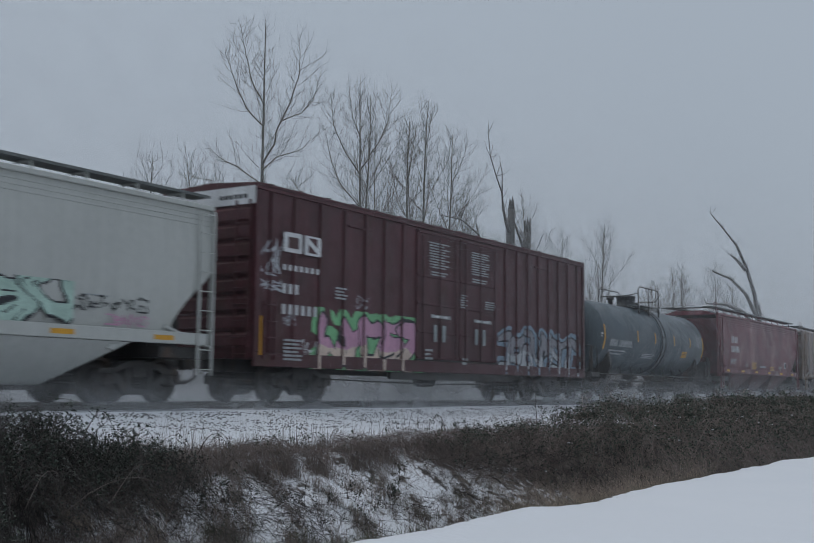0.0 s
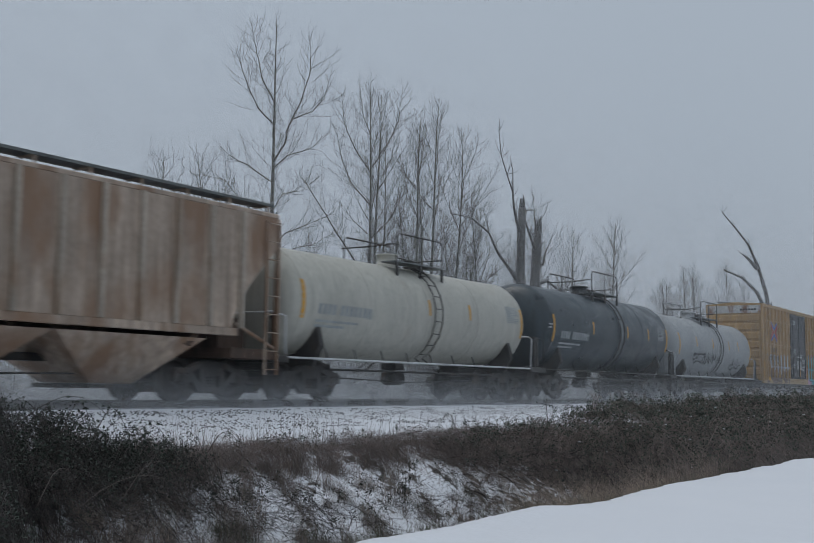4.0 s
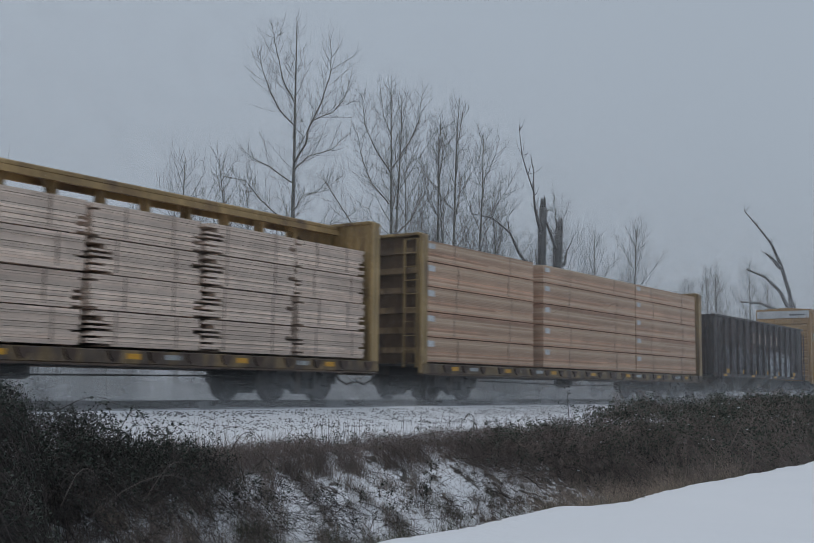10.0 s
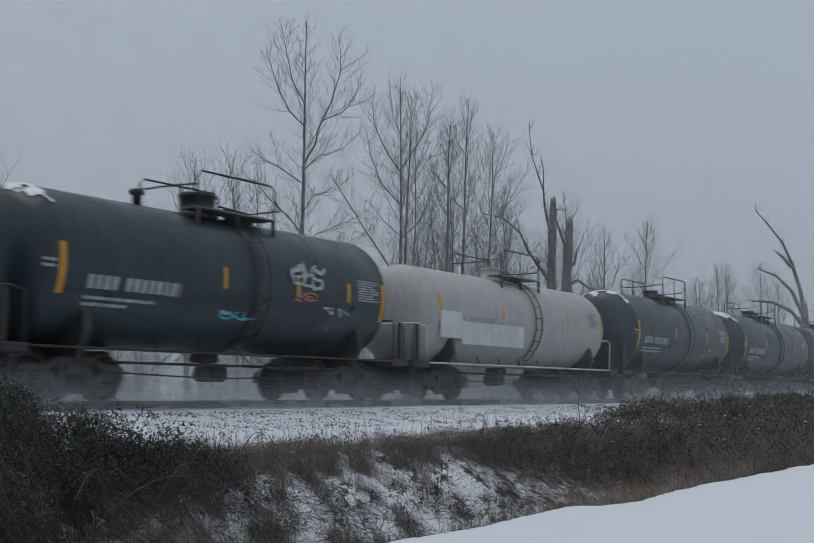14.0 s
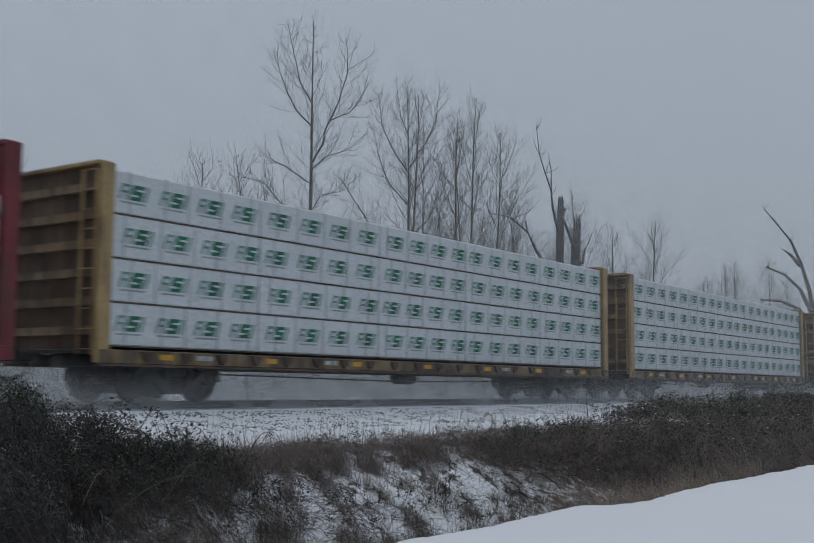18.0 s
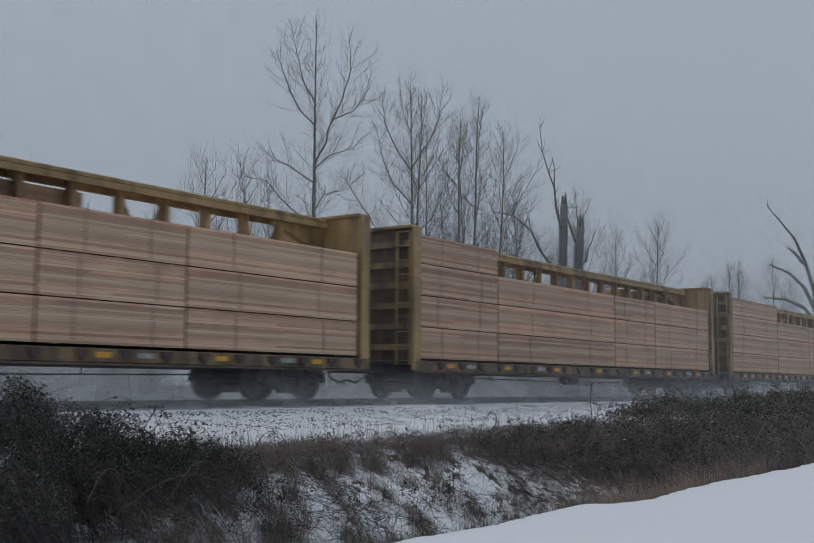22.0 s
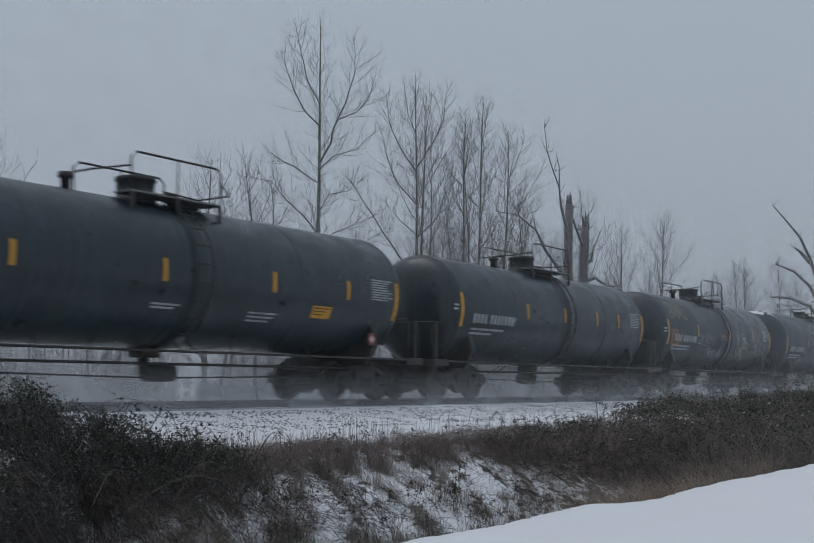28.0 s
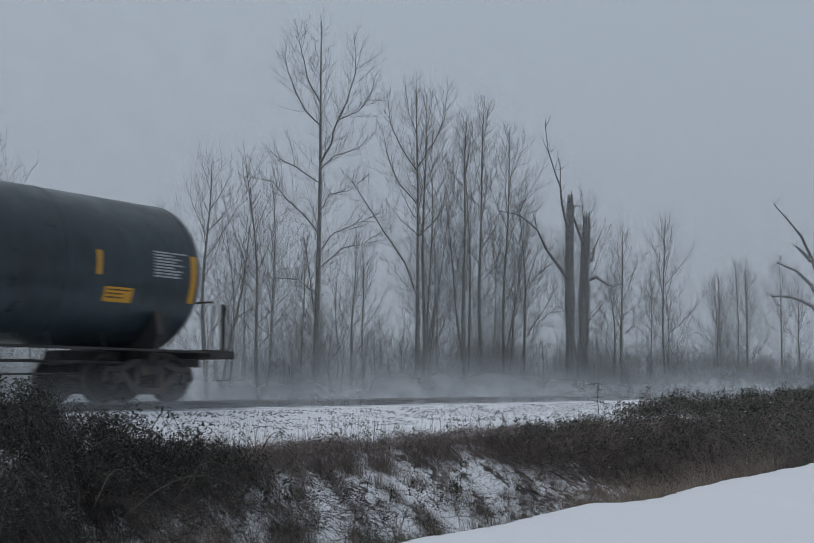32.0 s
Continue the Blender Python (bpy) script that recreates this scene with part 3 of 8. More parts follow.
blades("green_tufts", "low grey-green grass tufts at the foot of the bank", GREENGRASS, bank_spots(7000, 10.5, 19, 8.2, 10.3, 37, 0.28, 1.3), 0.06, 0.24, 0.0032, 27, 1.1)
blades("edge_grass", "grey-green grass along the rim of the snow field", GREENGRASS, weed_spots(7000, 8, 40, 6.8, 7.3, 23, -0.2), 0.06, 0.20, 0.0035, 16, 1.2)
seed_heads("seed_heads", "tall dead stalks with small dark seed heads", 46, 71)


def bramble(name, label, line, front, back, canes, leaves, sprigs, seed, deep=0.34, core_mat=True, lump=0.16, tall=1.0, packed=7.0, cane=None, inside=None, leafy=1.2, airy=0.06):
    """A tangle of arching canes and small leaves. line: crown height along x; front: y of its foot along x; back: y of its far foot."""
    rnd, s, lf, snow = random.Random(seed), Shape(), Shape(), Shape()
    xa, xb = line[0][0], line[-1][0]

    def foot(x):
        return float(np.interp(x, [p[0] for p in front], [p[1] for p in front]))

    def skin(x, y):
        """Height of the outer surface of the tangle."""
        g, y0 = float(ground_z(x, y)), foot(x)
        q = min(1.0, max(0.0, (y - y0) / (back - y0)))
        top = float(np.interp(x, [p[0] for p in line], [p[1] for p in line]))
        top += lump * noise.noise((x * 1.3, y * 0.9, seed)) + 0.55 * lump * noise.noise((x * 2.9, y * 2.6, 5)) + 0.06 * noise.noise((x * 7, y * 7, 2))
        return g + max(0.0, top - g) * (1 - abs(2 * q - 1) ** 2.4) ** 0.6

    def spot(q1=0.66):
        x = xa * (xb / xa) ** rnd.random()
        y0 = foot(x)
        return x, y0 + (back - y0) * (0.01 + q1 * rnd.random() ** 0.9)

    def leaf(c, r):
        u = Vector((rnd.gauss(0, 1), rnd.gauss(0, 1), rnd.gauss(0, 0.6))).normalized()
        w = u.cross(Vector((rnd.gauss(0, 1), rnd.gauss(0, 1), rnd.gauss(0, 1)))).normalized()
        lf.face([tuple(c - u * r), tuple(c + w * r * 0.6), tuple(c + u * r * 1.2), tuple(c - w * r * 0.6)])

    for i in range(canes):
        x, y = spot()
        far = max(1.0, x / 16)
        a, reach = rnd.uniform(0, 6.28), rnd.uniform(0.3, 0.8) * (2.0 if rnd.random() < 0.25 else 1.0)
        ex, ey = reach * math.cos(a), reach * math.sin(a) * 0.6
        deepness, lift = rnd.expovariate(packed), rnd.uniform(0.0, 0.10)
        if rnd.random() < airy:                 # a cane that stands clear of the tangle
            deepness, lift = rnd.uniform(0.0, 0.1), rnd.uniform(0.12, 0.42)
        pts = []
        for k in range(6):
            q = k / 5
            xx, yy = x + ex * q + rnd.uniform(-0.014, 0.014), y + ey * q + rnd.uniform(-0.014, 0.014)
            pts.append((xx, yy, max(float(ground_z(xx, yy)) + 0.02, skin(xx, yy) - deepness + lift * math.sin(q * 3.0) - 0.05 * q)))
        s.tube(pts, [r * far for r in (0.0030, 0.0028, 0.0026, 0.0022, 0.0016, 0.001)], 3)
        if lift > 0.14 and rnd.random() < 0.8:
            for b in range(rnd.randrange(6, 26)):
                f = rnd.uniform(1.0, 4.99)
                c = Vector(pts[int(f)]).lerp(Vector(pts[int(f) + 1]), f - int(f))
                leaf(c + Vector((rnd.gauss(0, 0.03), rnd.gauss(0, 0.03), rnd.gauss(0.01, 0.03))), rnd.uniform(0.011, 0.022) * max(1.0, x / 14) ** 0.6)
        for b in range(3):
            p = Vector(pts[rnd.randrange(1, 5)])
            d = Vector((rnd.gauss(0, 1), rnd.gauss(0, 1), rnd.gauss(0.2, 0.8))).normalized() * rnd.uniform(0.06, 0.22)
            s.tube([p, p + d * 0.6 + Vector((0, 0, 0.02)), p + d], [0.0016 * far, 0.0014 * far, 0.0009 * far], 3)
    made = 0
    while made < sprigs:
        x = xa * (xb / xa) ** rnd.random()
        y = foot(x) + (back - foot(x)) * rnd.uniform(0.3, 0.8)
        if noise.noise((x * 1.3, y * 1.3, seed + 3)) < rnd.uniform(-0.25, 0.25):
            continue
        made += 1
        z0 = skin(x, y)
        h, a = tall * rnd.uniform(0.18, 0.52) * (1.4 if rnd.random() < 0.1 else 1), rnd.uniform(0, 6.28)
        bend = rnd.uniform(0.1, 0.8) * h
        sp = [Vector((x + bend * k * k * math.cos(a), y + bend * k * k * math.sin(a), z0 - 0.12 + h * (k - 0.25 * k * k))) for k in (0, 0.25, 0.5, 0.75, 1.0)]
        s.tube(sp, [0.0052, 0.0045, 0.0036, 0.0025, 0.0014], 3)
        for k in range(rnd.randrange(14, 34)):
            f = rnd.uniform(0.2, 3.99)
            c = sp[int(f)].lerp(sp[int(f) + 1], f - int(f)) + Vector((rnd.gauss(0, 0.03), rnd.gauss(0, 0.03), rnd.gauss(0, 0.025)))
            leaf(c, rnd.uniform(0.011, 0.024) * max(1.0, x / 16) ** 0.6)
    for i in range(leaves):
        x, y = spot()
        clump = noise.noise((x * 2.2, y * 2.2, seed + 7)) + 0.5 * noise.noise((x * 5.5, y * 5.5, seed + 9))
        high = (skin(x, y) - float(ground_z(x, y))) / 1.6
        if clump + leafy * (high - 0.55) < rnd.uniform(-0.5, 0.4):
            continue
        c = Vector((x, y, skin(x, y) - rnd.expovariate(packed * 1.6) + rnd.gauss(0.02, 0.04)))
        size = rnd.uniform(0.008, 0.019) * max(1.0, x / 12) ** 0.7
        leaf(c, size)
        if rnd.random() < 0.004 and x > 11:
            k = size * rnd.uniform(0.5, 1.0)
            snow.box(c.x - k, c.x + k, c.y - k, c.y + k, c.z + 0.002, c.z + 0.002 + k * 0.7)
    ob = solid(name, s, cane or CANE, label, "bramble", "roadside brambles")
    # a sheet under the canes, coloured as the shaded depth of the tangle
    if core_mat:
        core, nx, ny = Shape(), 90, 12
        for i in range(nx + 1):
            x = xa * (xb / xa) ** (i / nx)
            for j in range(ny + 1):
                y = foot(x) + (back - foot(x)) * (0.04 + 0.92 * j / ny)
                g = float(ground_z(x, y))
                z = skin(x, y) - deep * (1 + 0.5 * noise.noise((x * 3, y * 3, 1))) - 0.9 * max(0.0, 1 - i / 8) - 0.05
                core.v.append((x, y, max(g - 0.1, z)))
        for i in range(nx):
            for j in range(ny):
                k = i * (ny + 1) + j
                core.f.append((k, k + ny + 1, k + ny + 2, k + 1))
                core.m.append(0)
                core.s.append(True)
        part("litter", core, inside or CORE, ob, "dark sheet that stands for the shaded inside of the thicket")
    part("leaves", lf, HEDGE_LEAF if cane is HEDGE_CANE else LEAF, ob, "dark green and wine-brown leaves")
    tagged(part("snow_specks", snow, SNOWBIT, ob), "specks of snow caught on the leaves", kind="stuff")
    return ob


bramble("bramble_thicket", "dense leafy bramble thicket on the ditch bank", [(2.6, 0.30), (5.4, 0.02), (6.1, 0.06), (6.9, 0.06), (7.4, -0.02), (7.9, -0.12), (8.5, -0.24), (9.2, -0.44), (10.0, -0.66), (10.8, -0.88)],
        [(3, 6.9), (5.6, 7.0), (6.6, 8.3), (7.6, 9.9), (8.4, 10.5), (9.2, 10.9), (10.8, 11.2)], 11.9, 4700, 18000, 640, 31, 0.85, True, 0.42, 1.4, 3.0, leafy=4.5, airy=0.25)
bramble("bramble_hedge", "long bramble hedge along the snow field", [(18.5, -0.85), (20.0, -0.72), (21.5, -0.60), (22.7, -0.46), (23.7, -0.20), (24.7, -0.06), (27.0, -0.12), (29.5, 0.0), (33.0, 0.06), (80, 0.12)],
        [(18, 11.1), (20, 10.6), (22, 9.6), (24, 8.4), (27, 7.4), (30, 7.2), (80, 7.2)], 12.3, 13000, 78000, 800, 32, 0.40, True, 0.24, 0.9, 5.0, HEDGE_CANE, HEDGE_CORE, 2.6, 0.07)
bramble("bramble_scrub", "low bramble canes on the snowy bank", [(7.4, -0.50), (8.6, -0.72), (9.8, -0.80), (11, -0.95), (12.6, -1.3), (13.6, -1.7)], [(7.5, 8.2), (10, 9.2), (13.5, 9.6)], 12.0, 1150, 2400, 50, 33, 0.3, False, 0.4, 1.0, 2.2, CANE)
bramble("bramble_fringe", "loose leafy bramble canes at the top of the bank", [(7.4, -0.26), (8.4, -0.38), (9.2, -0.50), (10.0, -0.62), (10.8, -0.72), (11.6, -0.85)], [(7.8, 9.9), (11.6, 10.7)], 12.1, 620, 2600, 190, 36, 0.3, False, 0.4, 1.0, 3.0, leafy=1.5, airy=0.5)
bramble("crest_tangle", "matted brown stems along the top of the bank", [(9.5, -0.62), (13, -0.60), (18, -0.55), (24, -0.46)], [(9.5, 11.3), (24, 11.1)], 12.35, 2500, 200, 14, 38, 0.3, False, 0.16, 0.7, 7.0, HEDGE_CANE, leafy=0.5, airy=0.03)
bramble("bramble_sprays", "loose bramble sprays on the ditch bank", [(13, -1.6), (17, -1.0), (20, -0.9), (25, -0.9)], [(13, 8.8), (25, 8.2)], 11.5, 600, 500, 50, 34, 0.3, False)


def arching_cane(x, y, z, reach, rise, lean, thick, seed, mat, tip_leaves=0):
    """One long bare cane that rises from the tangle and bows over."""
    rnd, s = random.Random(seed), Shape()
    pts = []
    for k in range(9):
        q = k / 8
        pts.append(Vector((reach * q + rnd.uniform(-0.01, 0.01), lean * q, rise * math.sin(q * 2.75) + rnd.uniform(-0.008, 0.008))))
    s.tube(pts, [thick * (1 - 0.07 * k) for k in range(9)], 5)
    cane = solid("arching_cane", s, mat, "long bare bramble cane bowing over the bank", "bramble", "roadside brambles", (x, y, z))
    if tip_leaves:
        lf = Shape()
        for k in range(tip_leaves):
            c = pts[rnd.randrange(4, 9)] + Vector((rnd.gauss(0, 0.04), rnd.gauss(0, 0.04), rnd.gauss(0, 0.03)))
            u = Vector((rnd.gauss(0, 1), rnd.gauss(0, 1), rnd.gauss(0, 0.6))).normalized() * rnd.uniform(0.014, 0.028)
            w = u.cross(Vector((rnd.gauss(0, 1), rnd.gauss(0, 1), rnd.gauss(0, 1)))).normalized() * u.length * 0.6
            lf.face([tuple(c - u), tuple(c + w), tuple(c + u), tuple(c - w)])
        part("leaves", lf, LEAF, cane)
    return cane


arching_cane(12.0, 11.55, -0.82, 0.64, 0.48, -0.20, 0.0075, 1, CANE)
arching_cane(10.1, 11.3, -0.85, 0.45, 0.40, 0.1, 0.0060, 18, CANE, 70)
arching_cane(11.1, 10.1, -1.60, 1.25, 0.40, -0.25, 0.0042, 2, BRIER)
arching_cane(10.2, 10.6, -1.20, 1.6, 0.30, 0.2, 0.0042, 3, BRIER)
arching_cane(12.6, 10.2, -1.7, 0.9, 0.36, -0.6, 0.0060, 4, CANE)
arching_cane(6.2, 7.9, -0.72, 0.85, 0.30, 0.5, 0.0042, 5, BRIER)
arching_cane(6.6, 8.0, -0.85, 1.3, 0.34, -0.3, 0.0042, 6, BRIER)
arching_cane(7.5, 8.3, -0.8, 1.1, 0.36, 0.3, 0.0042, 7, BRIER)
arching_cane(6.9, 9.2, -0.10, 0.95, 0.32, -0.3, 0.0050, 8, CANE, 16)
arching_cane(7.6, 9.4, -0.35, 0.55, 0.50, 0.1, 0.0055, 9, CANE, 40)
arching_cane(8.0, 9.4, -0.45, 0.75, 0.52, 0.2, 0.0055, 10, CANE, 46)
arching_cane(8.6, 9.6, -0.60, 0.95, 0.48, 0.1, 0.0050, 11, CANE, 34)
arching_cane(5.9, 8.8, -0.10, 0.45, 0.50, 0.2, 0.0060, 12, CANE, 60)
arching_cane(6.1, 9.1, -0.05, -0.5, 0.46, 0.2, 0.0060, 13, CANE, 50)
arching_cane(9.6, 10.4, -0.9, 1.1, 0.42, 0.2, 0.0050, 14, CANE, 24)
arching_cane(21.5, 9.6, -0.9, 1.2, 0.45, -0.4, 0.0070, 15, HEDGE_CANE)
arching_cane(25.0, 8.2, -0.9, 1.5, 0.60, -0.3, 0.0075, 16, HEDGE_CANE)
arching_cane(28.5, 7.8, -0.7, 1.8, 0.55, 0.3, 0.0080, 17, HEDGE_CANE)


def sapling(x, y, z, height, seed):
    """A thin young shoot with a few withered leaves at its top."""
    rnd, s, lf = random.Random(seed), Shape(), Shape()
    pts = [Vector((0.03 * math.sin(k * 1.3), 0.02 * k / 5, height * k / 5)) for k in range(6)]
    s.tube(pts, [0.010, 0.009, 0.008, 0.007, 0.005, 0.003], 4)
    for k in range(5):
        b = pts[rnd.randrange(3, 6)]
        a = rnd.uniform(0, 6.28)
        e = b + Vector((math.cos(a) * 0.28, math.sin(a) * 0.28, rnd.uniform(-0.04, 0.14)))
        s.tube([b, (b + e) / 2 + Vector((0, 0, 0.03)), e], [0.005, 0.004, 0.002], 3)
        for j in range(9):
            c = b.lerp(e, rnd.uniform(0.4, 1.1)) + Vector((rnd.gauss(0, 0.03), rnd.gauss(0, 0.03), rnd.gauss(0, 0.03)))
            u = Vector((rnd.gauss(0, 1), rnd.gauss(0, 1), rnd.gauss(0, 0.8))).normalized() * rnd.uniform(0.02, 0.036)
            w = u.cross(Vector((0.3, 0.2, 1))).normalized() * u.length * 0.6
            lf.face([tuple(c - u), tuple(c + w), tuple(c + u), tuple(c - w)])
    tree = thing("sapling", "thin young shoot with a few withered leaves above the hedge", "shrub", "", (x, y, z))
    part("stem", s, CANE, tree)
    part("leaves", lf, LEAF, tree)


sapling(23.4, 11.5, -0.65, 1.05, 1)
sapling(30.4, 11.0, -0.5, 1.15, 2)


# ---- trees ----
def grow_tree(name, label, x, y, height, seed, spread=0.30, limbs=30, lean=(0, 0), first=0.18, trunk_r=0.13, twiggy=5, at_z=-0.8, arms=(), crook=1.0):
    """A leafless tree: a tapered trunk, limbs that sweep outwards and then up, side branches along them and fine upright twigs.
    arms: limbs given one by one as (outward, height) points across the row of trees."""
    rnd = random.Random(seed)
    trunk, crown = Shape(), Shape()
    pts, n = [], 14
    bx, by, ph = rnd.uniform(-0.03, 0.03) * height * crook, rnd.uniform(-0.3, 0.3) * crook, rnd.uniform(0, 3)
    for i in range(n + 1):
        q = i / n
        pts.append(Vector((lean[0] * q * height + bx * math.sin(q * 3.6) + 0.009 * height * crook * math.sin(q * 9 + ph), lean[1] * q * height + by * math.sin(q * 3), q * height * 0.97)))
    rad = [trunk_r * (1 - 0.95 * (i / n) ** 0.85) + 0.005 for i in range(n + 1)]
    rad[0] *= 1.35
    trunk.tube(pts, rad, 7)
    up = Vector((0, 0, 1))

    def along(q):
        f = q * n
        i = min(int(f), n - 1)
        return pts[i].lerp(pts[i + 1], f - i)

    def sweep(p, d, size, curl, steps, shake):
        """A branch line that starts along d and curls upwards."""
        line, p, d = [p.copy()], p.copy(), d.copy()
        for i in range(steps):
            d = (d + up * curl + Vector((rnd.gauss(0, shake), rnd.gauss(0, shake), rnd.gauss(0, shake)))).normalized()
            p = p + d * (size / steps)
            line.append(p.copy())
        return line

    def shoots(line, gap, reach, level):
        """Side shoots on alternating sides of a branch; they leave at an acute angle and turn up."""
        total = sum((line[i + 1] - line[i]).length for i in range(len(line) - 1))
        d, side = gap * rnd.uniform(0.6, 1.8), rnd.uniform(0, 6.28)
        while d < total:
            f = d / total * (len(line) - 1)
            i = min(int(f), len(line) - 2)
            bp, ax = line[i].lerp(line[i + 1], f - i), (line[i + 1] - line[i]).normalized()
            out = ax.orthogonal().normalized()
            out.rotate(Matrix.Rotation(side, 3, ax))
            w = radians(rnd.uniform(32, 62))
            bd = ax * math.cos(w) + out * math.sin(w)
            if bd.z < -0.25:
                bd.z *= 0.3
            bd.normalize()
            if level == 0:
                bl = min(reach, 0.25 + (total - d) * 0.55 + 0.15 * reach) * rnd.uniform(0.45, 1.1)
                sl = sweep(bp, bd, bl, rnd.uniform(0.06, 0.20), 4, 0.06)
                crown.tube(sl, [0.0095, 0.0082, 0.0068, 0.0052, 0.003], 3)
                shoots(sl, 0.19 * 5.0 / twiggy, 0.3, 1)
            else:
                bl = rnd.uniform(0.20, 0.70)
                tip = bp + bd * bl * 0.6 + up * bl * 0.45
                crown.tube([bp, bp + bd * bl * 0.45 + up * bl * 0.08, tip], [0.0052, 0.0044, 0.0024], 3)
            side += 2.4 + rnd.uniform(-0.5, 0.5)
            d += gap * rnd.uniform(0.6, 1.5)

    for k in range(limbs):
        q = first + (0.97 - first) * ((k + rnd.random()) / limbs) ** 0.85
        base, a = along(q), k * 2.4 + rnd.uniform(-0.5, 0.5)
        steep = radians(rnd.uniform(52, 80) - 36 * q)
        d = Vector((math.cos(a) * math.sin(steep), math.sin(a) * math.sin(steep), math.cos(steep)))
        size = min(height * spread * 1.2 * rnd.uniform(0.55, 1.1), (height - base.z) * rnd.uniform(0.48, 0.76) + 0.35)
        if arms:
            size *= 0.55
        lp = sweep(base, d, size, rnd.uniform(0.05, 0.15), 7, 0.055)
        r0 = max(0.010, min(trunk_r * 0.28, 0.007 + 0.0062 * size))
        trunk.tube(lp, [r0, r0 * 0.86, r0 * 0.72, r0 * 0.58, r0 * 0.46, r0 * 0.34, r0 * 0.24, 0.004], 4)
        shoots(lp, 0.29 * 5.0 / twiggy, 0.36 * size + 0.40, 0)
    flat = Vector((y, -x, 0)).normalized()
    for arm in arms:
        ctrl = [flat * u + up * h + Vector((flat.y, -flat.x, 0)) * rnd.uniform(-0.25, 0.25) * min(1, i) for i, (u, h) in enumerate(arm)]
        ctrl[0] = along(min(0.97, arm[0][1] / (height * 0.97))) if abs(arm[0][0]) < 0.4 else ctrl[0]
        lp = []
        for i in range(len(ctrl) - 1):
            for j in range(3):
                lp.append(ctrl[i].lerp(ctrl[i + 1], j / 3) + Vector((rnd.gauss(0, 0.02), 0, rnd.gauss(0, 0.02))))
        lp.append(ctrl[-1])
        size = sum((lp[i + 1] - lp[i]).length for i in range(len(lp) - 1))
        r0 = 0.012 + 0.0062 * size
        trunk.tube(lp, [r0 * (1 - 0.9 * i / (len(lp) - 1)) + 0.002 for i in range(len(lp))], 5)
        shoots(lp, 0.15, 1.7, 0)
    shoots(pts[int(n * 0.3):], 0.30, 1.1, 0)
    tree = thing(name, label, "tree", "trees beyond the track", (x, y, at_z))
    part("trunk", trunk, BARK, tree)
    part("crown", crown, TWIG, tree, "bare twigs without leaves")
    return tree


def snag(label, x, y, height, seed, r=0.35, arms=(), lean=0.0):
    """A dead broken trunk with a splintered top and a few bare arms."""
    rnd, s = random.Random(seed), Shape()
    pts = [Vector((0.12 * math.sin(i * 0.7) + lean * i / 8, 0, height * i / 8)) for i in range(9)]
    s.tube(pts, [r * (1.5 if i == 0 else 1.1 - 0.045 * i) * rnd.uniform(0.8, 1.2) for i in range(9)], 9)
    top = pts[-1]
    for i in range(7):
        a = i * 0.9
        b = top + Vector((math.cos(a) * r * 0.5, math.sin(a) * r * 0.5, -0.3))
        s.tube([b, b + Vector((0, 0, rnd.uniform(0.5, 1.2)))], [r * 0.28, 0.02], 5)
    tree = thing("dead_tree", label, "tree", "trees beyond the track", (x, y, -0.8))
    part("trunk", s, DEADBARK, tree)
    ivy = Shape()
    for i in range(420):
        f = rnd.uniform(1.2, 7.9)
        c = pts[int(f)].lerp(pts[int(f) + 1], f - int(f))
        a = rnd.uniform(0, 6.28)
        d = Vector((math.cos(a), math.sin(a), rnd.uniform(-0.5, 0.9)))
        c = c + Vector((d.x, d.y, 0)) * r * 0.7
        ln = rnd.uniform(0.15, 0.6)
        ivy.tube([c, c + d * ln * 0.5 + Vector((0, 0, 0.05)), c + d * ln], [0.014, 0.009, 0.004], 3)
    tagged(part("ivy", ivy, DEADBARK, tree), "dry ivy stems round the trunk", kind="stuff")
    for arm in arms:
        b = Shape()
        pp = [Vector(p) for p in arm]
        thick = 0.24 if r > 0.4 else 0.13 if abs(pp[0].x - pts[4].x) < 0.6 or len(pp) > 4 else 0.05
        b.tube(pp, [max(0.02, thick * (1 - i / len(pp))) for i in range(len(pp))], 6)
        for i in range(1, len(pp)):
            for j in range(3):
                d = Vector((rnd.gauss(0, 0.5), rnd.gauss(0, 0.3), rnd.uniform(0.1, 0.8)))
                b.tube([pp[i], pp[i] + d * 0.5, pp[i] + d * 0.9 + Vector((0, 0, 0.2))], [0.025, 0.018, 0.008], 3)
        part("branch", b, DEADBARK, tree)
    return tree


TALL = "tall leafless tree with a slim grey trunk"
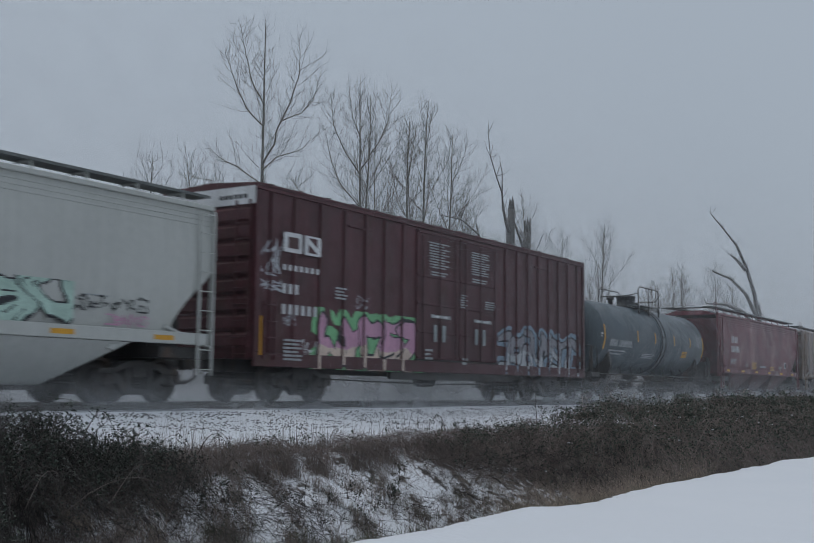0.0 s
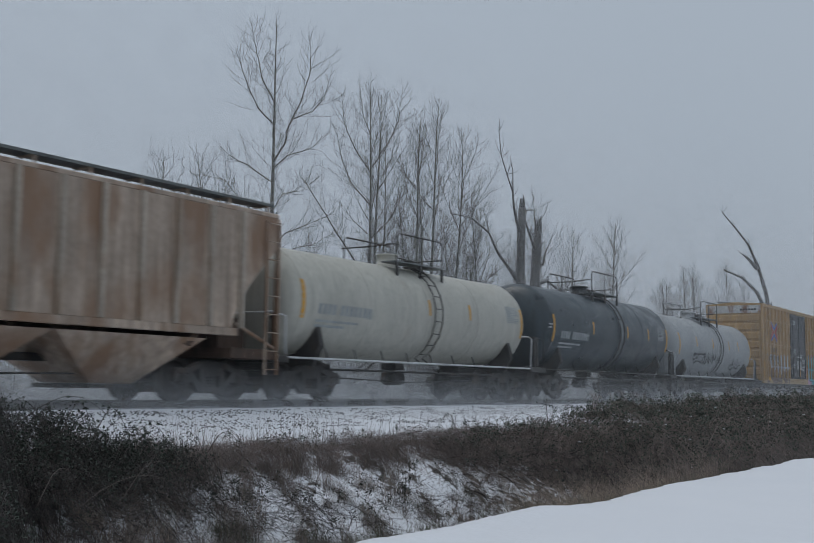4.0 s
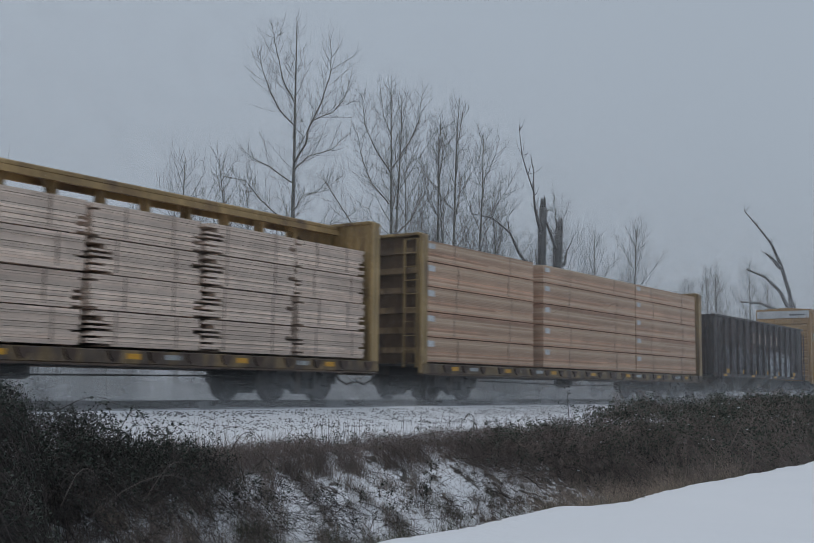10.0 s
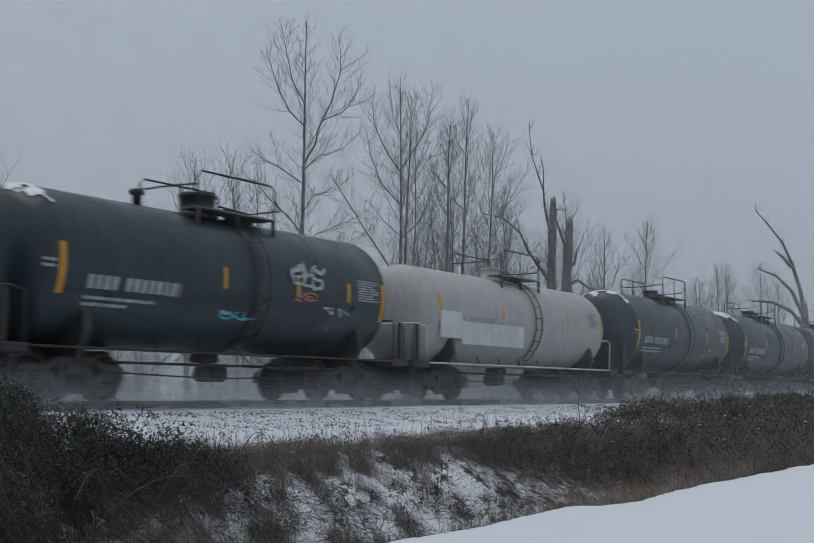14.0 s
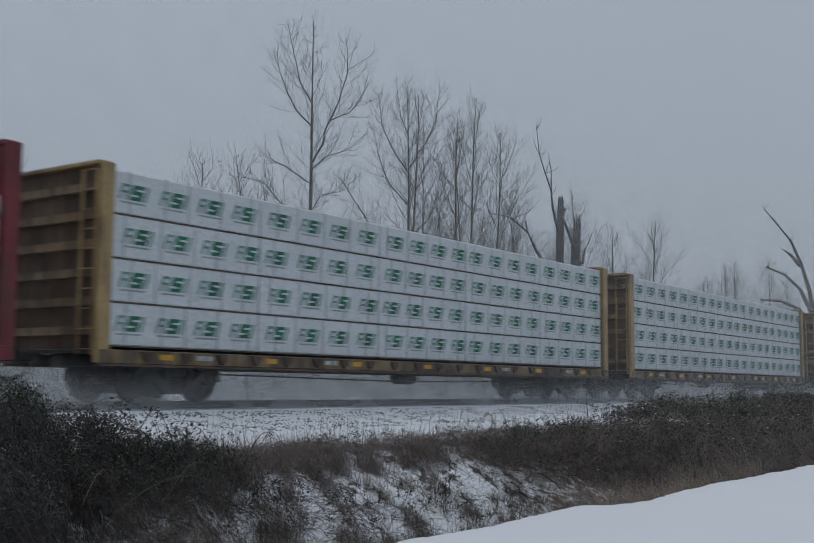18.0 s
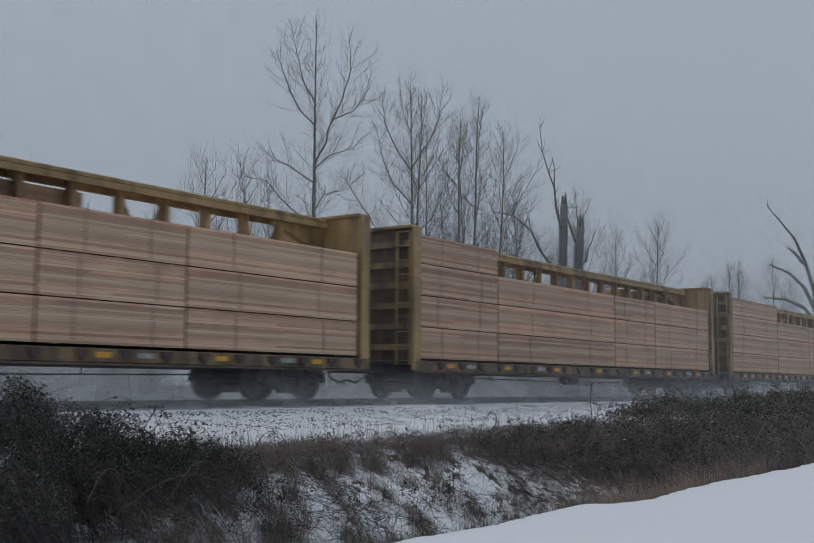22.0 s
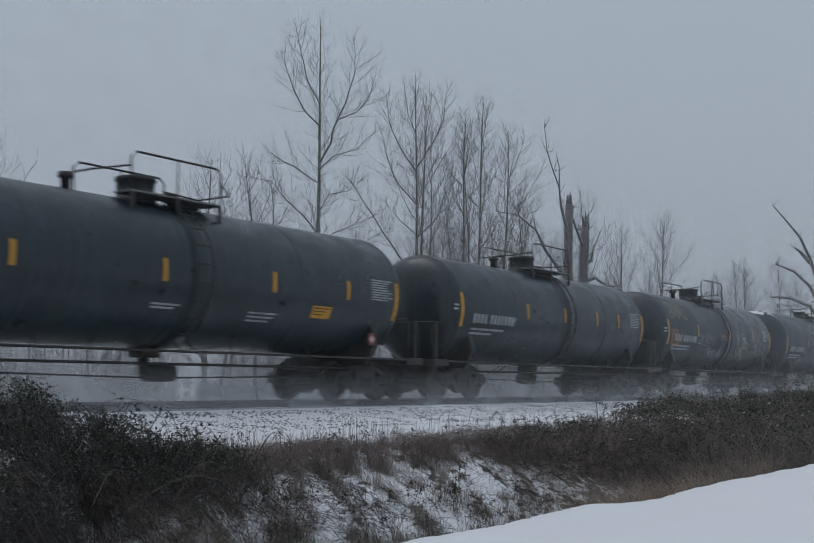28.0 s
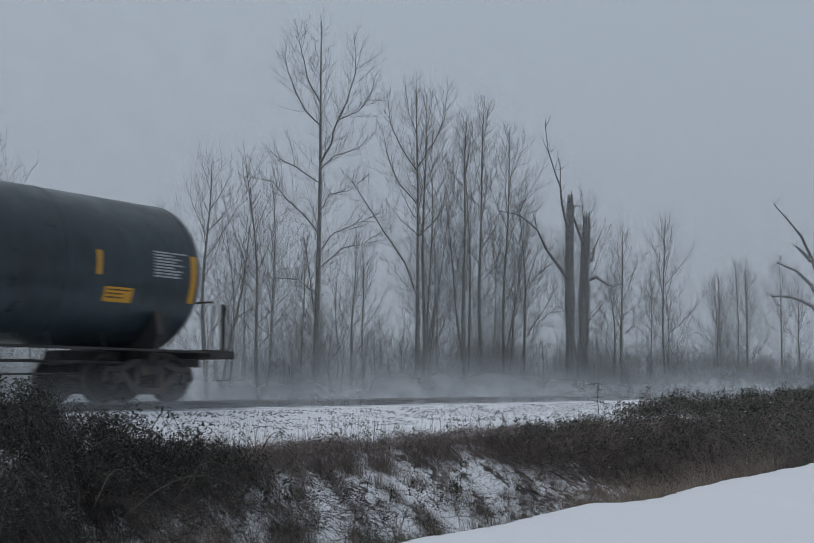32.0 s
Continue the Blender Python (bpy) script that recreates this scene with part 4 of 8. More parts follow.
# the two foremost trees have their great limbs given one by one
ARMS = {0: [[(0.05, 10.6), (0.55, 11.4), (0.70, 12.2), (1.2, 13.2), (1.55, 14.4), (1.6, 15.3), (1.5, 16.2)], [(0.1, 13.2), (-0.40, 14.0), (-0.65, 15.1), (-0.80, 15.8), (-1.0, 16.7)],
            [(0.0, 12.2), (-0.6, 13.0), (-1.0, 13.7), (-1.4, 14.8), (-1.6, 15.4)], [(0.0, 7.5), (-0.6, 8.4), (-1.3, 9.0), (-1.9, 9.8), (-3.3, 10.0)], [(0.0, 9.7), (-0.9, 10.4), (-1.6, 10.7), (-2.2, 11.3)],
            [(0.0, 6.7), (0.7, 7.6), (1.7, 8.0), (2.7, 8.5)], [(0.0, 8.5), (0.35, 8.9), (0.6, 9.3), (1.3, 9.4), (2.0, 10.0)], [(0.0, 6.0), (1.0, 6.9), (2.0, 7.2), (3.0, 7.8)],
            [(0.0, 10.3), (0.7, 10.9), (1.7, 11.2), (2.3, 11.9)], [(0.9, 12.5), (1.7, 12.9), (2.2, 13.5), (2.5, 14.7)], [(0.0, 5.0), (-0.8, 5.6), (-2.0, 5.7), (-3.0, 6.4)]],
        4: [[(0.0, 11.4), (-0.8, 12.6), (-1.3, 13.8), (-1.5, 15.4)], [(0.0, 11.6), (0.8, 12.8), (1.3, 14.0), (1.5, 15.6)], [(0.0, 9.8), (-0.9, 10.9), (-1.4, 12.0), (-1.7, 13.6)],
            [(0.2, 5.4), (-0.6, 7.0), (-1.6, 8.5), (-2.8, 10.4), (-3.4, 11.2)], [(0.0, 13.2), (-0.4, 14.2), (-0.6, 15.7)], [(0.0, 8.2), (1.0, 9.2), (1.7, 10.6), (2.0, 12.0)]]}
# label, x, y, height, spread, limbs, lean, first limb, trunk radius, twigs
WOOD_EDGE = [
    (TALL, 34.7, 30.0, 17.4, 0.16, 22, 0.010, 0.27, 0.17, 5), ("leafless multi-stemmed tree with upright twigs", 29.0, 30.5, 10.2, 0.30, 20, 0.0, 0.12, 0.12, 5),
    ("small leafless tree with a spreading crown", 32.2, 31.0, 10.8, 0.34, 18, -0.06, 0.2, 0.10, 5), ("leafless tree with spreading limbs", 20.0, 31.0, 9.6, 0.34, 18, 0.02, 0.2, 0.10, 5),
    (TALL, 42.0, 30.0, 16.6, 0.24, 20, -0.004, 0.25, 0.15, 5), (TALL, 43.6, 30.8, 16.3, 0.20, 18, 0.025, 0.25, 0.14, 5), (TALL, 45.6, 29.6, 15.2, 0.22, 18, 0.01, 0.25, 0.15, 5),
    (TALL, 48.3, 30.2, 17.1, 0.24, 20, 0.012, 0.25, 0.15, 5), ("leafless leaning tree with dense twigs", 50.8, 30.6, 15.9, 0.24, 20, 0.06, 0.25, 0.13, 6),
    ("leafless tree with dense twigs", 54.0, 31.2, 12.6, 0.32, 22, -0.01, 0.2, 0.13, 7), ("leafless tree behind broken trunks", 62.3, 31.5, 14.0, 0.28, 20, 0.0, 0.25, 0.13, 6),
    ("leafless forked tree in haze", 66.6, 31.0, 12.0, 0.33, 20, 0.05, 0.25, 0.15, 6), ("leafless tree with an upright crown", 73.0, 30.5, 13.6, 0.30, 24, 0.02, 0.25, 0.14, 6),
    ("young leafless tree in haze", 79.0, 33.0, 8.6, 0.34, 18, 0.0, 0.15, 0.11, 5), ("young leafless tree in haze", 86.5, 32.0, 10.2, 0.34, 18, 0.0, 0.15, 0.11, 5),
    ("young leafless tree in haze", 92.0, 32.0, 12.2, 0.27, 20, 0.0, 0.15, 0.12, 5), ("young leafless tree in haze", 100.0, 34.0, 12.4, 0.30, 20, 0.0, 0.15, 0.12, 5),
    ("small leafless tree with crossing limbs", 36.3, 32.5, 7.4, 0.36, 16, 0.05, 0.12, 0.09, 5), ("small leafless tree with crossing limbs", 33.2, 33.5, 8.4, 0.34, 16, -0.04, 0.12, 0.09, 5),
    ("small leafless tree with crossing limbs", 46.8, 32.8, 9.8, 0.34, 16, 0.08, 0.12, 0.10, 6), ("small leafless tree with crossing limbs", 51.8, 33.5, 10.4, 0.34, 18, -0.05, 0.12, 0.11, 6),
    ("small leafless tree with crossing limbs", 40.2, 32.6, 8.8, 0.34, 16, 0.05, 0.12, 0.10, 6), ("small leafless tree with crossing limbs", 56.0, 33.2, 9.4, 0.36, 18, 0.05, 0.12, 0.11, 6),
    ("small leafless tree with crossing limbs", 25.0, 32.6, 7.8, 0.34, 16, 0.03, 0.12, 0.09, 5), ("small leafless tree with crossing limbs", 69.5, 33.0, 9.0, 0.36, 18, -0.03, 0.12, 0.11, 6),
    ("leaning leafless tree with crooked limbs", 45.0, 32.0, 10.5, 0.30, 16, 0.26, 0.12, 0.11, 6), ("leaning leafless tree with crooked limbs", 49.6, 31.8, 11.5, 0.30, 16, -0.22, 0.12, 0.12, 6),
    ("leaning leafless tree with crooked limbs", 53.0, 32.4, 12.0, 0.30, 16, 0.30, 0.12, 0.12, 6), ("leaning leafless tree with crooked limbs", 63.5, 32.2, 10.5, 0.32, 16, -0.25, 0.12, 0.12, 6),
    ("leaning leafless tree with crooked limbs", 30.6, 31.6, 8.5, 0.34, 16, 0.22, 0.10, 0.09, 6), ("leaning leafless tree with crooked limbs", 37.8, 31.4, 8.0, 0.36, 16, -0.30, 0.10, 0.09, 6),
    ("leaning leafless tree with crooked limbs", 88.5, 33.0, 9.0, 0.34, 16, 0.25, 0.12, 0.11, 6), ("thin leafless tree among the trunks", 44.4, 31.2, 14.5, 0.2, 16, 0.05, 0.2, 0.10, 6), ("thin leafless tree among the trunks", 47.2, 30.4, 14.8, 0.2, 16, -0.03, 0.2, 0.10, 6),
    ("young leafless tree in haze", 83.0, 36.0, 11.0, 0.32, 20, 0.02, 0.12, 0.12, 6), ("leafless tree with a spreading crown in haze", 96.0, 35.0, 11.5, 0.36, 22, -0.02, 0.15, 0.13, 6),
    ("leafless tree with a spreading crown in haze", 106.0, 36.0, 14.0, 0.32, 22, 0.0, 0.15, 0.14, 6), ("leafless tree with a spreading crown in haze", 117.0, 36.0, 15.5, 0.30, 22, 0.0, 0.15, 0.14, 6), ("leafless tree with a spreading crown in haze", 127.0, 37.0, 15.0, 0.32, 22, 0.0, 0.15, 0.14, 6),
    ("leafless tree in thick haze", 38.0, 36.0, 11.5, 0.30, 18, 0.03, 0.2, 0.11, 5), ("leafless tree in thick haze", 58.5, 36.0, 12.5, 0.30, 18, 0.0, 0.2, 0.11, 5)]
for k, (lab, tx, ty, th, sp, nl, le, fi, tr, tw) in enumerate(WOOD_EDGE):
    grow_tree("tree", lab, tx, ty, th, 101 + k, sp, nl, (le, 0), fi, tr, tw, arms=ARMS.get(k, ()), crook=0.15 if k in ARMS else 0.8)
snag("dead broken trunk wrapped in dry ivy", 56.7, 29.8, 11.9, 201, 0.30,
     [[(0.4, 0, 10.4), (0.0, 0, 10.9), (-0.4, 0, 11.7), (-0.55, 0, 12.4), (-0.58, 0, 14.0)], [(-0.5, 0, 12.6), (-1.3, 0, 13.6), (-2.0, 0, 14.6), (-2.3, 0, 16.0)],
      [(0.2, 0, 7.4), (-1.2, 0, 8.2), (-2.4, 0, 8.9), (-3.4, 0, 9.9), (-5.4, 0, 10.5), (-7.6, 0, 10.4)]], 0.7)
snag("dead broken trunk with a leaning limb", 58.9, 30.2, 11.1, 202, 0.34,
     [[(1.2, 0, 9.4), (0.3, 0, 10.4), (-0.7, 0, 11.6)], [(1.3, 0, 7.6), (2.5, 0, 7.9), (4.2, 0, 7.5), (6.0, 0, 7.6)], [(1.2, 0, 8.7), (2.0, 0, 8.9), (2.4, 0, 9.8)]], 1.4)
snag("dead tree with long bare crooked arms", 113.4, 30.5, 9.6, 203, 0.42,
     [[(-0.4, 0, 8.8), (-1.2, 0, 11.0), (-4.0, 0, 13.6), (-7.3, 0, 15.5), (-11.5, 0, 16.6), (-15.3, 0, 17.5)], [(-0.2, 0, 8.6), (-4.6, 0, 11.0), (-9.5, 0, 12.0), (-15.0, 0, 12.2)],
      [(-4.5, 0, 13.4), (-7.0, 0, 14.0), (-9.0, 0, 14.3)], [(0, 0, 7.5), (-5, 0, 9.0), (-11, 0, 9.4), (-17, 0, 9.1)]])

# undergrowth and the wood behind: a few built, the rest copies
shrub_kinds = [grow_tree("shrub", "bare leafless undergrowth shrub", 22 + 3 * k, 29.5, 4.2, 300 + k, 0.5, 12, (0, 0), 0.03, 0.035, 4) for k in range(4)]
wood_kinds = [grow_tree("tree", "distant leafless woodland tree", 40 + 9 * k, 46.0, 11.5, 320 + k, 0.3, 24, (0.01, 0), 0.1, 0.12, 4) for k in range(4)]
rnd_wood = random.Random(77)
for k in range(290):
    xx = 32 + 104 * (k + rnd_wood.random()) / 290
    copy_thing(rnd_wood.choice(shrub_kinds), pose(xx, 28.8 + 4.5 * rnd_wood.random(), -0.85 - rnd_wood.random() * 1.2, 0, 0, rnd_wood.uniform(0, 360)))
for k in range(70):
    xx = 20 + 280 * (k + rnd_wood.random()) / 70
    copy_thing(rnd_wood.choice(wood_kinds), pose(xx, 40 + 25 * rnd_wood.random() + xx * 0.12, -0.8 - 3.5 * rnd_wood.random(), 0, 0, rnd_wood.uniform(0, 360)))
rnd_brush = random.Random(5)
brush = weed_spots(46000, 40, 160, 27.5, 36, 5, 0.0, 0.35) + weed_spots(7000, 14, 40, 28.5, 36, 6, 0.1, 0.35)
blades("undergrowth", "dense grey undergrowth of bare stems below the trees", TWIG, brush, 0.5, 3.2, 0.008, 15, 0.7, 0.4)

# ---- train: parts shared by all cars ----
# In a car's own space x runs back from its leading end, y = 0 is the centre line, the viewer's side is -y, z = 0 is the top of rail.
HALF = 1.55
WR = 0.475              # wheel radius
ROLLING = []            # (wheelset, its place along the train, its place in the truck)
TRAIN = []              # (thing, place along the train at 0 s, y, z, turn)


def wheelset_mesh():
    s = Shape()
    s.lathe([(-1.02, 0.075), (1.02, 0.075)], "y", (0, 0, 0), 10, 0)
    for k in (-1, 1):
        prof = [(0.69, 0.10), (0.69, 0.16), (0.72, 0.20), (0.735, 0.36), (0.69, 0.39), (0.69, WR + 0.026), (0.72, WR + 0.026), (0.735, WR + 0.002), (0.82, WR - 0.004),
                (0.825, 0.40), (0.79, 0.36), (0.775, 0.20), (0.83, 0.15), (0.83, 0.10)]
        s.lathe([(k * a, r) for a, r in prof], "y", (0, 0, 0), 26, 0, True, (4, 5, 8, 9))
        s.lathe([(k * 0.93, 0.13), (k * 1.13, 0.13), (k * 1.15, 0.10), (k * 1.15, 0.04)], "y", (0, 0, 0), 12, 0)
        for j in range(3):
            w = j * 2.094
            s.box(0.07 * math.cos(w) - 0.018, 0.07 * math.cos(w) + 0.018, k * 1.16 - 0.015, k * 1.16 + 0.015, 0.07 * math.sin(w) - 0.018, 0.07 * math.sin(w) + 0.018)
    return s.mesh("wheelset", WHEEL)


def side_frame_mesh():
    """A cast truck side frame: an arched top chord, a dipped tension member and two columns round the spring window."""
    s = Shape()
    y0, y1 = -0.09, 0.09
    top = [(-1.15, 0.60), (-1.08, 0.70), (-0.70, 0.72), (-0.36, 0.86), (0.36, 0.86), (0.70, 0.72), (1.08, 0.70), (1.15, 0.60), (0.98, 0.60), (0.68, 0.60), (0.36, 0.74), (-0.36, 0.74),
           (-0.68, 0.60), (-0.98, 0.60)]
    s.prism(top, "y", y0, y1)
    s.prism([(-0.66, 0.62), (-0.60, 0.62), (-0.28, 0.30), (0.28, 0.30), (0.60, 0.62), (0.66, 0.62), (0.72, 0.52), (0.34, 0.17), (-0.34, 0.17), (-0.72, 0.52)], "y", y0, y1)
    for k in (-1, 1):
        s.prism([(k * 0.24, 0.29), (k * 0.36, 0.29), (k * 0.38, 0.76), (k * 0.26, 0.76)], "y", y0, y1)
        s.prism([(k * 1.15, 0.62), (k * 1.15, 0.42), (k * 1.05, 0.42), (k * 1.03, 0.62)], "y", y0, y1)
        s.prism([(k * 0.67, 0.62), (k * 0.65, 0.40), (k * 0.73, 0.40), (k * 0.76, 0.62)], "y", y0, y1)
    return s.mesh("side_frame", STEEL)


def spring_mesh():
    s = Shape()
    for sx in (-0.14, 0.0, 0.14):
        pts = [(sx + 0.055 * math.cos(i * 1.26), 0.055 * math.sin(i * 1.26), 0.29 + i * 0.0135) for i in range(22)]
        s.tube(pts, 0.014, 4)
    return s.mesh("spring", STEEL)


WHEELSET, SIDE_FRAME, SPRING = wheelset_mesh(), side_frame_mesh(), spring_mesh()
BOLSTER = Shape().prism([(-0.20, 0.55), (0.20, 0.55), (0.23, 0.72), (0.16, 0.80), (-0.16, 0.80), (-0.23, 0.72)], "y", -1.12, 1.12).mesh("truck", STEEL)
BRAKE_BEAM = Shape().box(-0.04, 0.04, -0.8, 0.8, 0.34, 0.42, c=0.01).box(-0.06, 0.06, -0.86, -0.70, 0.28, 0.55).box(-0.06, 0.06, 0.70, 0.86, 0.28, 0.55).mesh("brake_beam", STEEL)


def add_truck(car, x, s_car):
    truck = part("truck", BOLSTER, None, car, place=pose(x, 0, 0))
    for k in (-1, 1):
        part("side_frame", SIDE_FRAME, None, truck, place=pose(0, k * 1.03, 0))
        part("spring", SPRING, None, truck, place=pose(0, k * 1.0, 0))
        part("brake_beam", BRAKE_BEAM, None, truck, place=pose(k * 0.33, 0, 0))
        ws = part("wheelset", WHEELSET, None, truck, place=pose(k * 0.865, 0, WR))
        ROLLING.append((ws, s_car + x, k * 0.865))
    return truck


COUPLER = Shape()
COUPLER.box(0.0, 0.62, -0.09, 0.09, 0.78, 0.98, c=0.03).prism([(0.0, -0.16), (0.0, 0.14), (-0.16, 0.17), (-0.30, 0.10), (-0.26, -0.02), (-0.12, -0.03), (-0.14, -0.18)], "z", 0.74, 1.02)
COUPLER.tube([(0.35, -0.30, 0.85), (0.1, -0.32, 0.55), (-0.2, -0.30, 0.42), (-0.42, -0.22, 0.50)], 0.028, 6)
COUPLER = COUPLER.mesh("coupler", STEEL)


def add_running_gear(car, length, s_car, inset, reach=0.62):
    """Trucks and couplers under a car of that length."""
    add_truck(car, inset, s_car)
    add_truck(car, length - inset, s_car)
    part("coupler", COUPLER, None, car, place=pose(-reach, 0, 0))
    part("coupler", COUPLER, None, car, place=pose(length + reach, 0, 0, 0, 0, 180))
    b = Shape()
    b.lathe([(0, 0.10), (0.03, 0.19), (0.8, 0.19), (0.83, 0.10)], "x", (length * 0.55, 0.5, 0.62), 12)
    part("air_reservoir", b, STEEL, car)
    c = Shape().tube([(inset + 1.0, -0.62, 0.60), (length * 0.5, -0.60, 0.50), (length - inset - 1.0, -0.62, 0.58)], 0.018, 5)
    part("brake_rod", c, STEEL, car)


def ladder(car, x, y, z0, z1, width=0.42, axis="x", mat=STEEL, step=0.38):
    """A ladder of two stiles, with rungs as pieces of their own."""
    s = Shape()
    for k in (-0.5, 0.5):
        if axis == "x":
            s.box(x + k * width - 0.022, x + k * width + 0.022, y - 0.05, y, z0, z1)
        else:
            s.box(x - 0.05, x, y + k * width - 0.022, y + k * width + 0.022, z0, z1)
    lad = part("ladder", s, mat, car)
    z = z0 + 0.12
    while z < z1:
        r = Shape()
        if axis == "x":
            r.tube([(x - width / 2, y - 0.06, z), (x + width / 2, y - 0.06, z)], 0.013, 5)
        else:
            r.tube([(x - 0.06, y - width / 2, z), (x - 0.06, y + width / 2, z)], 0.013, 5)
        part("rung", r, mat, lad)
        z += step


def bars(car, x, z, w, h, mat, y, rows=1, seed=0, name="marking", label="", gap=0.8):
    """Writing that cannot be read or is not to be told, as plain bars: rows of short blocks."""
    rnd, s = random.Random(seed), Shape()
    mat = CHALK if mat is WHITEP else mat
    rows = rows * 2 if h / rows > 0.11 else rows
    rh = h / (rows + (rows - 1) * gap)
    for r in range(rows):
        top = z - r * rh * (1 + gap)
        cx, end = x, x + w * (1.0 if r % 2 == 0 else rnd.uniform(0.7, 1.0))
        while cx < end - 0.02:
            bw = min(rnd.uniform(1.2, 4.0) * rh * 0.7, end - cx)
            s.face([(cx, y, top - rh), (cx + bw, y, top - rh), (cx + bw, y, top), (cx, y, top)])
            cx += bw + rh * 0.35
    return tagged(part(name, s, mat, car, label), kind="stuff")


def digits(car, x, z, w, h, count, mat, y, name="number_bar", fill=0.5):
    """A reporting number as a row of equal plain bars."""
    s, pitch = Shape(), w / count
    for i in range(count):
        a = x + i * pitch
        s.face([(a, y, z - h), (a + pitch * fill, y, z - h), (a + pitch * fill, y, z), (a, y, z)])
    return tagged(part(name, s, mat, car), kind="stuff")


def words(car, text, x, z, size, mat, y, name="lettering"):
    """Readable lettering on the viewer's side."""
    cu = bpy.data.curves.new("lettering", "FONT")
    cu.body, cu.size, cu.resolution_u = text, size, 2
    ob = bpy.data.objects.new("lettering", cu)
    me = bpy.data.meshes.new_from_object(ob)
    bpy.data.objects.remove(ob)
    me.materials.clear()
    me.materials.append(mat)
    return part(name, me, None, car, place=pose(x, y, z, 90, 0, 0))


# bent strokes in a unit box, for the unreadable shapes of spray-painted pieces
STROKES = ["0059 5990 2474", "9919 1915 1585 8581 8110", "0009 0990 9099", "8919 1910 1080 1575", "0920 2056 5680 8099", "0955 5599 5550", "0999 9900 0090", "1383 8387 8717 1713", "1910 1599 3590",
           "1910 1989 8985 8515 4590", "1912 1282 8289", "9919 1911 1191", "1910 1969 6993 9361 6110", "1910 1989 8985 8515", "0009 0955 5599 9990", "1910 8980 1585", "9919 1911 1191 9194 9454", "1910 1979 7976 7615 1684 8410"]
PAINTS = {"w": (0.62, 0.64, 0.66), "k": (0.02, 0.022, 0.028), "p": (0.52, 0.28, 0.40), "t": (0.10, 0.42, 0.48), "g": (0.18, 0.45, 0.22), "m": (0.40, 0.56, 0.49), "q": (0.40, 0.17, 0.15), "r": (0.36, 0.06, 0.06), "b": (0.16, 0.30, 0.48),
          "s": (0.42, 0.44, 0.47), "d": (0.24, 0.235, 0.26), "f": (0.20, 0.27, 0.34), "o": (0.50, 0.22, 0.14), "c": (0.62, 0.50, 0.42), "v": (0.24, 0.10, 0.24), "n": (0.20, 0.13, 0.10), "z": (0.30, 0.28, 0.13), "e": (0.30, 0.38, 0.31), "h": (0.07, 0.12, 0.105), "y": (0.5, 0.38, 0.08)}
SPRAY = {key: material("spray_paint_" + key, col, 0.55, vary=0.15, scale=2.0, streak=0.12) for key, col in PAINTS.items()}


